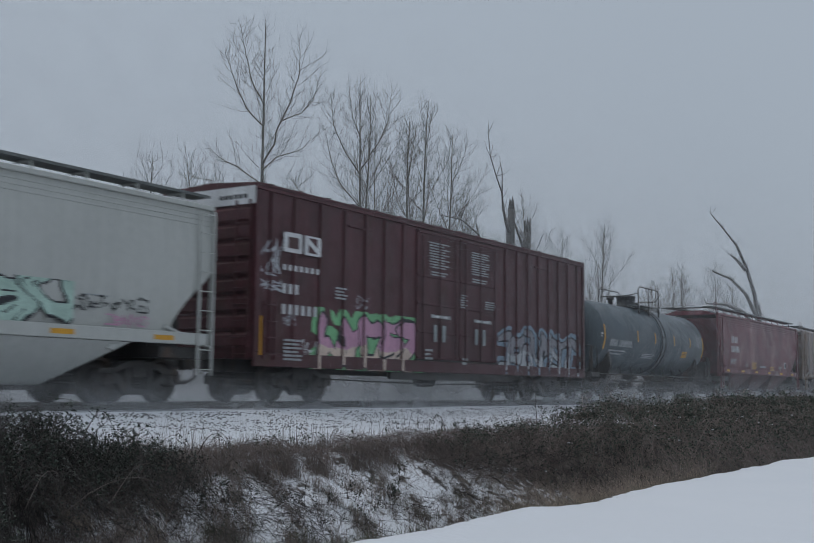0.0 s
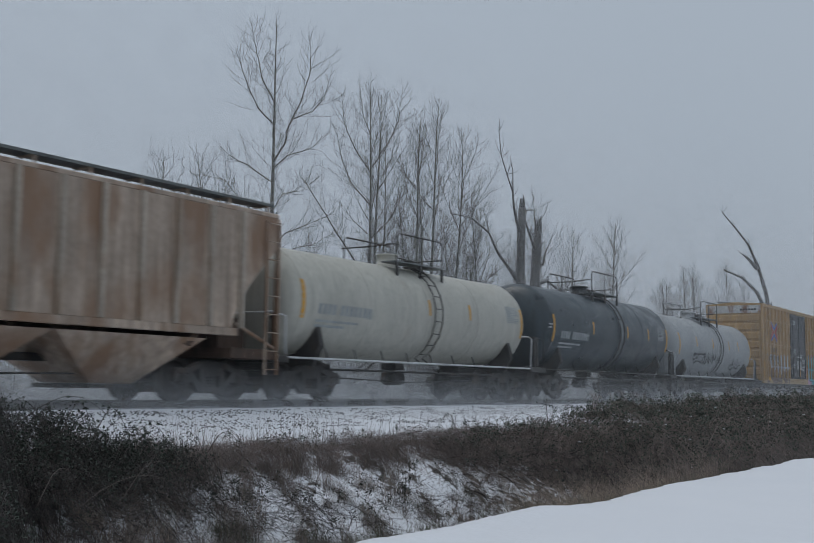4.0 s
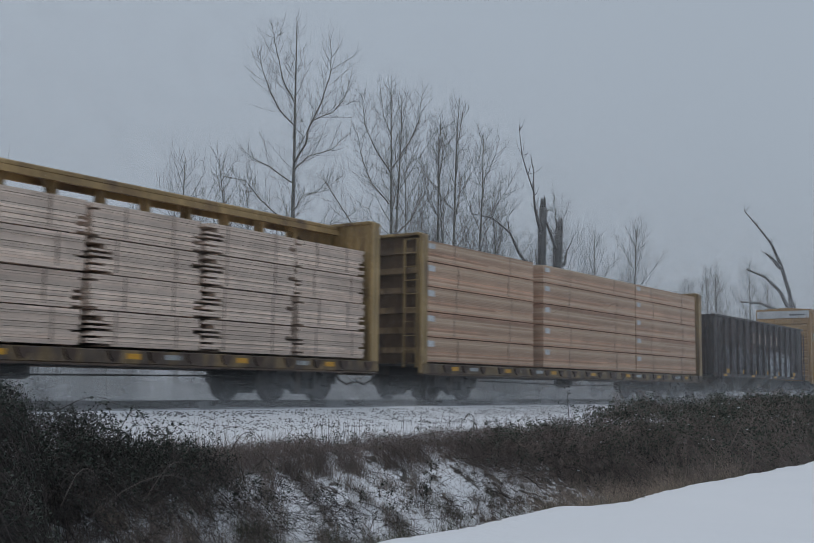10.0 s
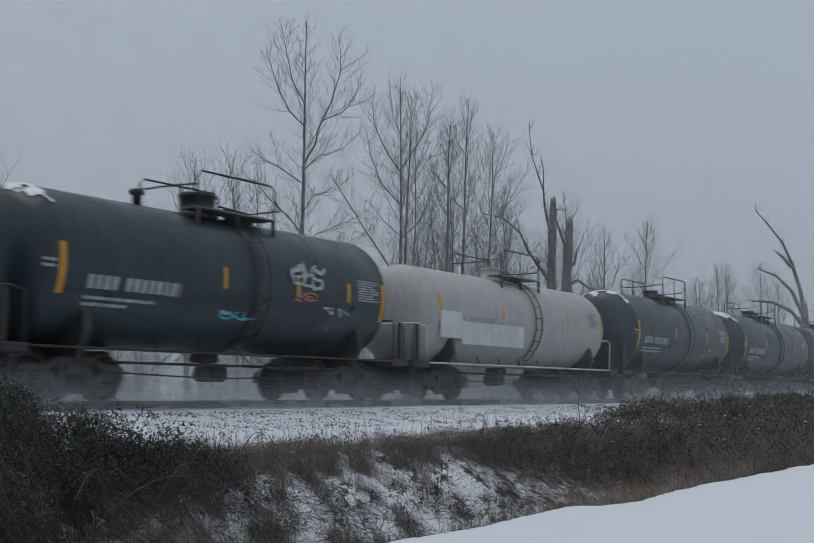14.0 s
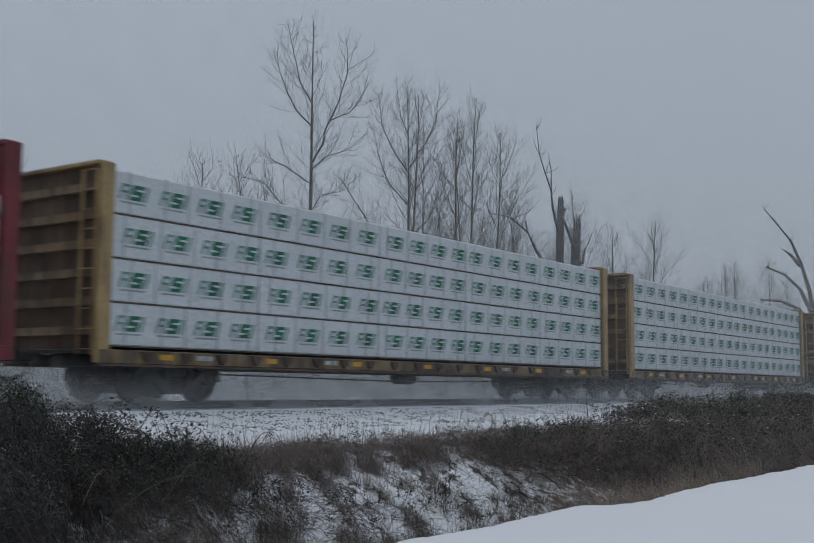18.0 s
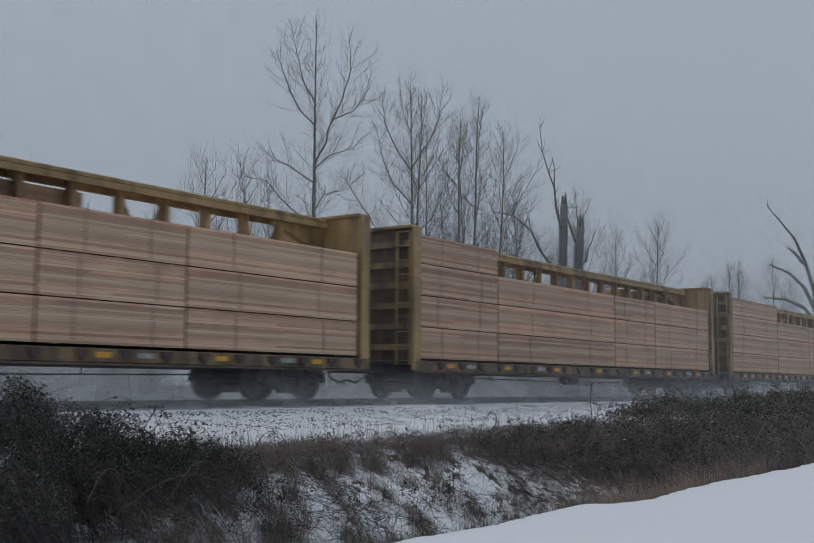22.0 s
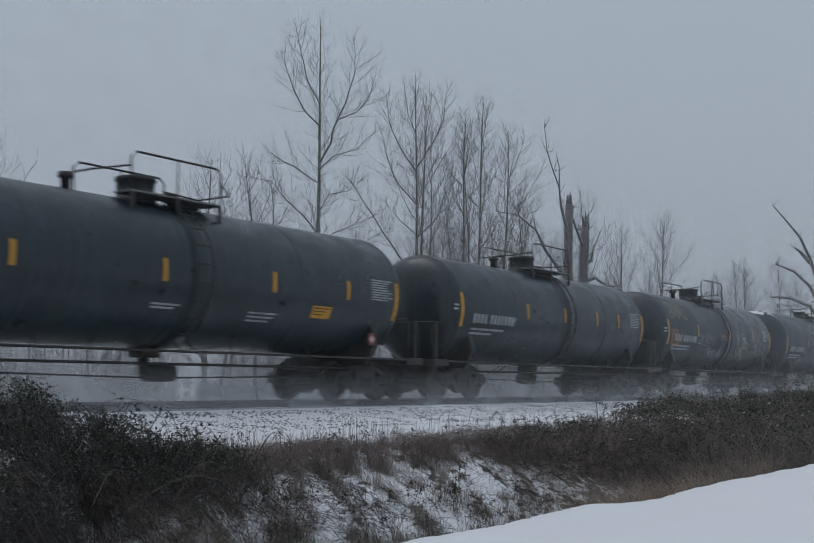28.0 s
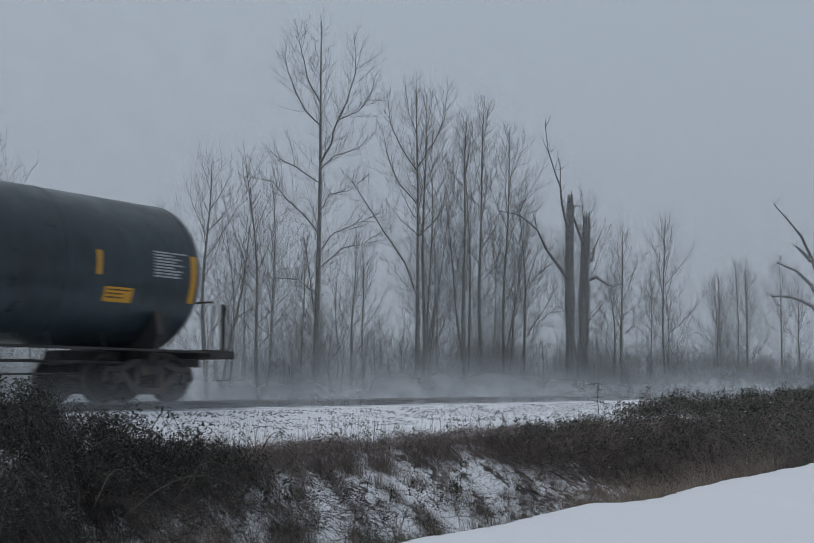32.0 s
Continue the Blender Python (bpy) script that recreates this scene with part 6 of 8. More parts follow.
# ---- open cars ----
def open_car(s_front, length, top, floor, label, paint, posts, panels=None, ledges=(), chutes=0, name="gondola", post_d=0.13, inner=STEEL, tabs=False):
    """A high-sided open car with outside posts; panels gives a paint for single bays."""
    car = rolling_stock(name, label, s_front)
    h = HALF - post_d
    for k in (-1, 1):
        y0, y1 = sorted((k * h, k * (h - 0.03)))
        if k == -1 and panels:
            cuts = [0.0] + list(posts) + [length]
            for i in range(len(cuts) - 1):
                part("side_panel", Shape().box(cuts[i] + 0.001, cuts[i + 1] - 0.001, y0, y1, floor, top - 0.10), panels.get(i, paint), car)
        else:
            part("side_wall", Shape().box(0.05, length - 0.05, y0, y1, floor, top - 0.10), paint, car)
        part("top_chord", Shape().box(0.0, length, *sorted((k * HALF, k * (h - 0.06))), top - 0.098, top, c=0.015), paint, car)
        part("side_sill", Shape().box(0.0, length, *sorted((k * HALF, k * (h - 0.02))), floor - 0.16, floor - 0.002, c=0.012), paint, car)
    rib = Shape().prism([(-0.075, 0.0), (-0.055, -post_d + 0.004), (0.055, -post_d + 0.004), (0.075, 0.0)], "z", floor, top - 0.10).mesh("post", paint)
    for x in posts:
        part("post", rib, None, car, place=pose(x, -h, 0))
        part("post", rib, None, car, place=pose(x, h, 0, 0, 0, 180))
    for x0, x1, z in ledges:
        part("ledge", Shape().box(x0, x1, -h - 0.06, -h - 0.001, z - 0.03, z + 0.03, c=0.01), paint, car)
    for x0, k in ((0.0, 1), (length, -1)):
        end = part("end_wall", Shape().box(*sorted((x0 + k * 0.10, x0 + k * 0.14)), -h, h, floor, top - 0.02), paint, car)
        for i in range(5):
            z = floor + 0.35 + i * (top - floor - 0.5) / 5
            part("end_rib", Shape().box(*sorted((x0, x0 + k * 0.098)), -h + 0.02, h - 0.02, z, z + 0.13, c=0.02), paint, end)
        for y in (-1.0, 0.0, 1.0):
            part("end_post", Shape().box(*sorted((x0 - k * 0.02, x0 + k * 0.10)), y - 0.06, y + 0.06, floor - 0.1, top - 0.1), paint, end)
        ladder(car, x0 + k * 0.42, -HALF - 0.01, floor - 0.4, top - 0.3 if chutes else floor + 1.4, 0.42, "x", paint)
    part("floor_plate", Shape().box(0.15, length - 0.15, -h + 0.035, h - 0.035, floor - 0.05, floor - 0.003), inner, car)
    part("underframe", Shape().box(0.1, length - 0.1, -0.4, 0.4, 0.72, floor - 0.17), STEEL, car)
    for i in range(chutes):
        x = length * (0.30 + 0.4 * i / max(1, chutes - 1))
        s = Shape()
        rt = [(x - 1.3, -h + 0.03, floor - 0.17), (x + 1.3, -h + 0.03, floor - 0.17), (x + 1.3, h - 0.03, floor - 0.17), (x - 1.3, h - 0.03, floor - 0.17)]
        rb = [(x - 0.35, -0.9, 0.36), (x + 0.35, -0.9, 0.36), (x + 0.35, 0.9, 0.36), (x - 0.35, 0.9, 0.36)]
        for j in range(4):
            m = (j + 1) % 4
            s.face([rb[j], rb[m], rt[m], rt[j]])
        s.face(rb[::-1])
        part("chute", s, STEEL, car)
    for x in posts if tabs else ():
        part("gusset", Shape().prism([(x - 0.09, floor - 0.161), (x + 0.09, floor - 0.161), (x - 0.10, floor - 0.52), (x - 0.22, floor - 0.52)], "y", -HALF + 0.02, -HALF + 0.10), paint, car)
    for x in (1.0, length * 0.35, length * 0.6, length * 0.82) if not tabs else ():
        part("reflector", Shape().box(x, x + 0.45, -HALF - 0.008, -HALF - 0.004, floor - 0.12, floor - 0.03), YELLOWP, car)
    add_running_gear(car, length, s_front, 1.85, 0.65)
    return car, -h


# ---- tank cars ----
def tank_car(s_band, shell, label, paint, r=1.50, zc=2.62, seed=0, dome="tall", stripes=(), side_rail=False, snow=False, marks=(), yellow_tag=None, low_walk=True):
    """s_band is where the leading head joins the shell; shell is the length between the two heads."""
    car = rolling_stock("tank_car", label, s_band)
    rnd = random.Random(seed)
    hd = 0.62
    prof = [(-hd * math.sin(a), r * math.cos(a) ** 0.75 if math.cos(a) > 0 else 0.02) for a in [math.pi / 2 * (1 - i / 7) * 0.985 for i in range(8)]]
    seams = [shell * q for q in (0.25, 0.5, 0.75)]
    body = prof + [(shell * 0.5, r)] + [(shell - p, q) for p, q in prof[::-1]]
    part("tank", Shape().lathe(body, "x", (0, 0, zc), 48, 0, True), paint, car)
    for x in [0.0] + seams + [shell]:
        part("weld_band", Shape().lathe([(-0.03, r + 0.001), (-0.02, r + 0.007), (0.02, r + 0.007), (0.03, r + 0.001)], "x", (x, 0, zc), 48, 0, True), paint, car)
    mid = shell * 0.52
    part("manway_band", Shape().lathe([(-0.24, r + 0.002), (-0.22, r + 0.014), (0.22, r + 0.014), (0.24, r + 0.002)], "x", (mid + 0.2, 0, zc), 48, 0, True), paint, car)
    tz = zc + r
    plat = part("platform", Shape().box(mid - 1.25, mid + 1.25, -0.95, -0.42, tz + 0.02, tz + 0.06).box(mid - 1.25, mid + 1.25, 0.42, 0.95, tz + 0.02, tz + 0.06), GALV, car, "grated top platform")
    for y in (-0.93, 0.93):
        for x in (mid - 1.2, mid, mid + 1.2):
            part("platform_leg", Shape().box(x - 0.04, x + 0.04, y - 0.03, y + 0.03, zc + math.sqrt(r * r - 0.96 ** 2) - 0.02, tz + 0.018), STEEL, plat)
    for y in (-0.92, 0.92):
        rail = Shape()
        rail.tube([(mid - 1.22, y, tz + 0.06), (mid - 1.24, y, tz + 0.72), (mid - 1.1, y, tz + 0.84), (mid + 1.1, y, tz + 0.84), (mid + 1.24, y, tz + 0.72), (mid + 1.22, y, tz + 0.06)], 0.024, 6)
        rail.tube([(mid, y, tz + 0.06), (mid, y, tz + 0.84)], 0.02, 5)
        part("hand_rail", rail, STEEL, plat)
    part("hand_rail", Shape().tube([(mid + 1.22, -0.92, tz + 0.55), (mid + 1.9, -0.5, tz + 0.40), (mid + 1.9, 0.5, tz + 0.40), (mid + 1.22, 0.92, tz + 0.55)], 0.022, 5), STEEL, plat)
    part("hand_rail", Shape().tube([(mid - 1.22, -0.92, tz + 0.55), (mid - 1.9, -0.5, tz + 0.40), (mid - 1.9, 0.5, tz + 0.40), (mid - 1.22, 0.92, tz + 0.55)], 0.022, 5), STEEL, plat)
    hh = 0.52 if dome == "tall" else 0.24
    house = part("valve_housing", Shape().lathe([(-0.08, 0.46), (0.03, 0.46), (0.04, 0.40), (hh * 0.8, 0.40), (hh * 0.82, 0.44), (hh * 0.98, 0.43), (hh * 1.04, 0.30), (hh * 1.08, 0.02)] if dome == "tall" else [(-0.08, 0.36), (0.05, 0.36), (0.06, 0.31), (hh * 1.3, 0.31), (hh * 1.35, 0.34), (hh * 1.5, 0.33), (hh * 1.55, 0.03)], "z", (mid - 0.35, 0, tz), 18, 0, True, (0, 1)), BLACKP if dome != "white" else paint, car, "round valve housing")
    part("valve", Shape().lathe([(-0.05, 0.12), (0.20, 0.12), (0.22, 0.16), (0.28, 0.16), (0.30, 0.04)], "z", (mid + 0.55, -0.1, tz), 12), STEEL, car)
    part("manway", Shape().lathe([(-0.08, 0.28), (0.14, 0.28), (0.15, 0.33), (0.20, 0.33), (0.22, 0.2)], "z", (mid + 1.15, 0.05, tz), 16), STEEL, car)
    if dome == "tall":
        part("valve", Shape().lathe([(-0.05, 0.10), (0.24, 0.10), (0.25, 0.17), (0.36, 0.15), (0.38, 0.03)], "z", (mid - 2.1, 0, tz), 12), STEEL, car)
    # ladder down the viewer's side
    for yk in (-1, 1):
        s = Shape()
        for dx in (-0.2, 0.2):
            pts = []
            for i in range(9):
                a = radians(70 - i * 16)
                pts.append((mid + 0.2 + dx, yk * (r + 0.09) * math.cos(a), zc + (r + 0.09) * math.sin(a)))
            pts.append((mid + 0.2 + dx, yk * (r + 0.02), 0.75))
            s.tube(pts, 0.02, 5)
        lad = part("ladder", s, STEEL, car)
        for i in range(9):
            a = radians(62 - i * 14)
            y, z = yk * (r + 0.10) * math.cos(a), zc + (r + 0.10) * math.sin(a)
            part("rung", Shape().tube([(mid, y, z), (mid + 0.4, y, z)], 0.013, 5), STEEL, lad)
    # saddles, stub sills, end platforms
    for k, x0 in ((1, 0.0), (-1, shell)):
        s = Shape()
        s.prism([(-1.15, 0.82), (1.15, 0.82), (1.42, 1.35), (1.30, zc - r * 0.45), (0.6, zc - r * 0.93), (-0.6, zc - r * 0.93), (-1.30, zc - r * 0.45), (-1.42, 1.35)], "x", x0 + k * 0.75 - 0.09, x0 + k * 0.75 + 0.09)
        part("saddle", s, STEEL, car)
        part("stub_sill", Shape().box(*sorted((x0 - k * 1.25, x0 + k * 2.2)), -0.3, 0.3, 0.74, 1.02, c=0.02), STEEL, car)
        part("end_platform", Shape().box(*sorted((x0 - k * 1.25, x0 - k * 0.55)), -1.45, 1.45, 0.90, 1.08, c=0.02), STEEL, car)
        for yk in (-1.38, 1.30):
            part("end_post", Shape().box(*sorted((x0 - k * 0.98, x0 - k * 1.06)), yk, yk + 0.08, 1.081, 2.05), STEEL, car)
            part("end_post", Shape().tube([(x0 - k * 1.02, yk + 0.04, 2.05), (x0 - k * 1.2, yk + 0.04, 1.9), (x0 - k * 1.22, yk + 0.04, 1.08)], 0.022, 5), STEEL, car)
        part("end_rail", Shape().tube([(x0 - k * 0.62, -1.40, 1.05), (x0 - k * 0.66, -1.42, 2.0), (x0 - k * 0.85, -1.2, 2.1), (x0 - k * 0.85, 1.2, 2.1), (x0 - k * 0.66, 1.42, 2.0), (x0 - k * 0.62, 1.40, 1.05)], 0.024, 6), WHITEP if side_rail else STEEL, car)
        part("sill_step", Shape().tube([(x0 - k * 1.15, -1.42, 1.05), (x0 - k * 1.15, -1.42, 0.45), (x0 - k * 0.75, -1.42, 0.45), (x0 - k * 0.75, -1.42, 1.05)], 0.02, 5), STEEL, car)
        part("brake_wheel", Shape().lathe([(-0.02, 0.26), (0.02, 0.26)], "x", (x0 - k * 0.9, 0.6, 1.75), 16), STEEL, car)
    zr = 1.03
    part("side_bar", Shape().tube([(-0.9, -1.42, zr), (shell + 0.9, -1.42, zr)], 0.028, 6), WHITEP if side_rail else STEEL, car)
    part("bottom_fitting", Shape().box(mid - 0.22, mid + 0.22, -0.25, 0.25, zc - r - 0.20, zc - r + 0.02, c=0.05).lathe([(-0.35, 0.12), (0.0, 0.12)], "z", (mid, 0, zc - r - 0.2), 10), STEEL, car)
    if low_walk:
        s = Shape()
        x = 1.6
        while x < shell - 1.5:
            s.tube([(x, -1.05, 0.78), (x, -0.85, zc - r * 0.8)], 0.018, 4)
            x += 1.25
        s.tube([(1.4, -1.06, 0.78), (shell - 1.4, -1.06, 0.78)], 0.03, 5)
        part("brake_piping", s, STEEL, car)

    def on_shell(x0, x1, z0, z1, mat, name="reflector", rows=0, sd=0, lab=""):
        """A decal that follows the round shell."""
        s, q = Shape(), 5
        zz = [z0 + (z1 - z0) * i / q for i in range(q + 1)]
        yy = [-math.sqrt(max(0.05, (r + 0.009) ** 2 - (z - zc) ** 2)) for z in zz]
        for i in range(q):
            s.face([(x0, yy[i], zz[i]), (x1, yy[i], zz[i]), (x1, yy[i + 1], zz[i + 1]), (x0, yy[i + 1], zz[i + 1])])
        part(name, s, mat, car, lab)

    def print_block(x0, z0, w, rows, rh, gap, mat, name="marking", lead=0, slant=0.0, block=(1.5, 5.0)):
        """Unreadable lettering: rows of short plain bars that follow the shell; lead counts bars of equal width."""
        s = Shape()
        for j in range(rows):
            zt = z0 - j * (rh + gap)
            cx, end = x0, x0 + w * (1.0 if j == 0 else rnd.uniform(0.6, 1.0))
            k = 0
            while cx < end - 0.02:
                bw = min(w / lead * 0.6 if lead else rh * rnd.uniform(*block), end - cx)
                ya, yb = [-math.sqrt(max(0.05, (r + 0.010) ** 2 - (z - zc) ** 2)) for z in (zt - rh, zt)]
                s.face([(cx, ya, zt - rh), (cx + bw, ya, zt - rh), (cx + bw + slant, yb, zt), (cx + slant, yb, zt)])
                k += 1
                cx += bw + (w / lead * 0.32 if lead else rh * 0.5) + (w / lead * 0.7 if lead and k == 4 else 0)
        tagged(part(name, s, mat, car), kind="stuff")

    on_shell(-0.04, 0.09, 2.0, 2.95, YELLOWP)
    on_shell(shell - 0.09, shell + 0.04, 2.0, 2.95, YELLOWP)
    for q in stripes or (0.22, 0.42, 0.60, 0.8):
        on_shell(shell * q, shell * q + 0.10, 2.40, 2.86, YELLOWP)
    pale = CHALK if not side_rail else GREYP
    print_block(0.62, 2.40, 2.3, 1, 0.26, 0, pale, "number_bar", 11, 0.02)
    print_block(0.60, 2.00, 1.75, 2, 0.06, 0.06, pale, "marking")
    print_block(shell - 1.05, 2.98, 0.85, 9, 0.035, 0.025, pale, "marking", 0, 0, (4, 8))
    print_block(-0.42, 2.62, 0.3, 2, 0.06, 0.05, pale, "marking") if not side_rail else None
    part("frame_mark", Shape().tube([(2.62, -r - 0.01, 2.12), (2.82, -r - 0.01, 2.12), (2.82, -r - 0.01, 2.34), (2.62, -r - 0.01, 2.34), (2.62, -r - 0.01, 2.12)], 0.007, 3), pale, car)
    for x, z, w, h, count, rows in marks:
        print_block(shell * x, z, shell * w, max(rows, 2), 0.04, max(0.03, h / max(rows, 2) - 0.04), pale)
    if yellow_tag and shell > 13:
        px0, pz0 = shell - 0.95, 1.50
        s = Shape()
        for d, mi, yo in ((0.17, 0, 0.0), (0.10, 1, 0.006)):
            s.face([(px0, -1.46 - yo, pz0 - d), (px0 + d * 0.85, -1.46 - yo, pz0), (px0, -1.46 - yo, pz0 + d), (px0 - d * 0.85, -1.46 - yo, pz0)], mi)
        s.box(px0 - 0.15, px0 + 0.15, -1.455, -1.44, pz0 - 0.15, pz0 + 0.15, 2)
        part("placard", s, [REDP, WHITEP, STEEL], car, "red and white diamond placard")
    if yellow_tag:
        on_shell(shell * yellow_tag, shell * yellow_tag + 0.66, 1.92, 2.20, YELLOWP, "warning_tag")
        print_block(shell * yellow_tag + 0.06, 2.16, 0.54, 3, 0.03, 0.04, STEEL)
    if snow:
        s, na, nx = Shape(), 26, 12
        def cap(i, j):
            a, xx = radians(90 + (i / na - 0.5) * 105), -0.46 + 0.85 * j / nx
            rr = r * math.cos(math.asin(min(0.98, -xx / hd))) ** 0.75 if xx < 0 else r
            return (xx, (rr + 0.02) * math.cos(a), zc + (rr + 0.02) * math.sin(a))
        for i in range(na):
            for j in range(nx):
                u, w = (i + 0.5) / na - 0.5, (j + 0.5) / nx - 0.5
                if u * u * 4.2 + w * w * 5 + 1.1 * noise.noise((u * 8, w * 6, seed)) < 0.45:
                    s.face([cap(i, j), cap(i + 1, j), cap(i + 1, j + 1), cap(i, j + 1)][::-1], 0, True)
        part("snow_patch", s, SNOWBIT, car, "crust of settled snow on the tank head")
    add_running_gear(car, shell, s_band, 0.75, 1.25)
    return car


# ---- centerbeam cars and their lumber ----
def centerbeam(s_front, label, paint, length=21.95, top=4.55):
    car = rolling_stock("centerbeam_car", label, s_front)
    deck = 1.05
    part("deck", Shape().box(0.0, length, -1.40, 1.40, deck - 0.10, deck - 0.03), STEEL, car)
    for k in (-1, 1):
        sill = part("side_sill", Shape().box(0.0, length, *sorted((k * 1.40, k * 1.50)), 0.74, deck - 0.035, c=0.02), SILL_YELLOW if paint is BEAM_YELLOW else paint, car, "grimy side sill with stake pockets")
        part("bottom_flange", Shape().box(0.0, length, *sorted((k * 1.36, k * 1.53)), 0.70, 0.738), SILL_GRIME, sill)
        if k == -1:
            i, x = 0, 0.35
            while x < length - 0.8:
                if i % 3 == 1:
                    part("reflector", Shape().box(x + 0.1, x + 0.45, -1.508, -1.501, 0.84, deck - 0.10), YELLOWP, sill)
                elif i % 4 == 2:
                    bars(sill, x + 0.08, deck - 0.10, 0.45, 0.10, CHALK, -1.503, 1, i)
                part("winch", Shape().lathe([(-0.13, 0.05), (0.13, 0.05)], "x", (x + 0.80, -1.50, deck - 0.12), 8).prism([(x + 0.64, 0.99), (x + 0.70, 0.84), (x + 0.78, 0.78), (x + 0.88, 0.84), (x + 0.94, 0.99)], "y", -1.55, -1.501), WINCH, sill)
                x += 1.02
                i += 1
    # bulkheads
    for x0, k in ((0.0, 1), (length, -1)):
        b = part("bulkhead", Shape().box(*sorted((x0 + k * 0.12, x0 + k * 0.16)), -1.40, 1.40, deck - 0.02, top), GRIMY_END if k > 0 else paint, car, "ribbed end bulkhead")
        for y in (-1.48, 1.40):
            part("bulkhead_post", Shape().box(*sorted((x0 - k * 0.06, x0 + k * 0.24)), y, y + 0.10, 0.76, top + 0.03, c=0.015), paint, b)
        part("bulkhead_cap", Shape().box(*sorted((x0 - k * 0.06, x0 + k * 0.24)), -1.38, 1.38, top + 0.002, top + 0.07, c=0.02), paint, b)
        for i in range(6):
            z = deck + 0.25 + i * 0.55
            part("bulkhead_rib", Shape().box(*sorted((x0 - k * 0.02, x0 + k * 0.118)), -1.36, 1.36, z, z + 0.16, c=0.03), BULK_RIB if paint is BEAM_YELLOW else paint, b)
        part("gusset", Shape().prism([(x0 + k * 0.165, top - 0.02), (x0 + k * 1.9, top - 0.02), (x0 + k * 1.9, top - 0.30), (x0 + k * 0.165, top - 0.85)][::k], "y", -0.1, 0.1), paint, b)
    # the centre truss
    part("top_cable", Shape().tube([(0.3, -0.3, top - 0.75), (length - 0.3, -0.3, top - 0.75)], 0.012, 4), STEEL, car)
    part("top_beam", Shape().box(0.3, length - 0.3, -0.34, 0.34, top - 0.12, top - 0.002, c=0.03).box(0.3, length - 0.3, -0.40, -0.30, top - 0.25, top - 0.121).box(0.3, length - 0.3, 0.30, 0.40, top - 0.25, top - 0.121), paint, car)
    part("lower_beam", Shape().box(0.2, length - 0.2, -0.22, 0.22, 0.70, deck - 0.105), STEEL, car)
    x, i = 0.67, 0
    while x < length - 0.8:
        part("truss_post", Shape().box(x, x + 0.14, -0.12, 0.12, deck - 0.028, top - 0.125, c=0.02), paint, car)
        if i % 3 < 2:
            k = 1 if i % 3 == 0 else -1
            xe = x + 0.14 if k > 0 else x
            part("knee_brace", Shape().prism([(xe, top - 0.13), (xe + k * 0.16, top - 0.13), (xe, top - 0.50)][::k], "y", -0.05, 0.05).tube([(xe, 0, top - 0.36), (xe + k * 0.12, 0, top - 0.55), (xe + k * 0.40, 0, top - 1.15)], 0.04, 5), paint, car)
        x += 1.218
        i += 1
    ladder(car, -0.02, -1.1, 0.9, top - 0.1, 0.42, "y", paint)
    part("sill_step", Shape().tube([(0.3, -1.46, 0.8), (0.3, -1.46, 0.38), (0.72, -1.46, 0.38), (0.72, -1.46, 0.8)], 0.018, 5), STEEL, car)
    add_running_gear(car, length, s_front, 2.35, 0.85)
    return car


BUNDLES = {}


def bundle_mesh(kind, length, height, depth, seed):
    """A strapped stack of boards (or a wrapped one); its base is at z = 0, its viewer's face at -y."""
    key = (kind, round(length, 2), round(height, 2), seed)
    if key in BUNDLES:
        return BUNDLES[key]
    rnd, s = random.Random(seed), Shape()
    if kind == "wrap":
        ring = [(-depth / 2, 0.05), (-depth / 2 + 0.02, 0.03), (depth / 2, 0.03), (depth / 2, height - 0.02), (-depth / 2 + 0.03, height), (-depth / 2 - 0.004, height - 0.03)]
        s.prism(ring, "x", 0.012, length - 0.012)
        mats = [WRAP]
    else:
        n = max(5, int(height / 0.048))
        lh = (height - 0.022) / n
        for i in range(n):
            a, b = (rnd.choice((0, 0.02, 0.05, 0.2)) if seed % 3 else rnd.choice((0, 0.1, 0.35, 0.55)), rnd.choice((0, 0, -0.02, -0.06, -0.22))) if kind == "pale" else (rnd.uniform(-0.008, 0.012), rnd.uniform(-0.012, 0.008))
            sag = rnd.uniform(0.0, 0.006)
            y0 = -depth / 2 + rnd.uniform(0, 0.035 if kind == "pale" else 0.012)
            z = 0.016 + i * lh
            if rnd.random() < 0.75:
                s.box(0.02 + max(a, -0.01), length - 0.02 + min(b, 0.01), y0, depth / 2, z, z + lh - (0.001 if kind != "pale" else 0.007 if i % 2 else 0.001) - sag * 0.3)
            else:
                c = length * rnd.uniform(0.3, 0.7)
                s.box(0.02, c, y0, depth / 2, z, z + lh - 0.001)
                s.box(c + 0.012, length - 0.02, y0 + 0.006, depth / 2, z, z + lh - 0.001)
        mats = [{"pale": WOOD_PALE, "pink": WOOD_PINK, "tan": WOOD_TAN}[kind]]
    for q in np.linspace(0.12, 0.88, 3) if kind != "wrap" else ():
        s.box(length * q, length * q + 0.09, -depth / 2 + 0.05, depth / 2 - 0.05, 0.0, 0.0155, 1)
    BUNDLES[key] = s.mesh("lumber_bundle", mats + [WOOD_TAN])
    return BUNDLES[key]


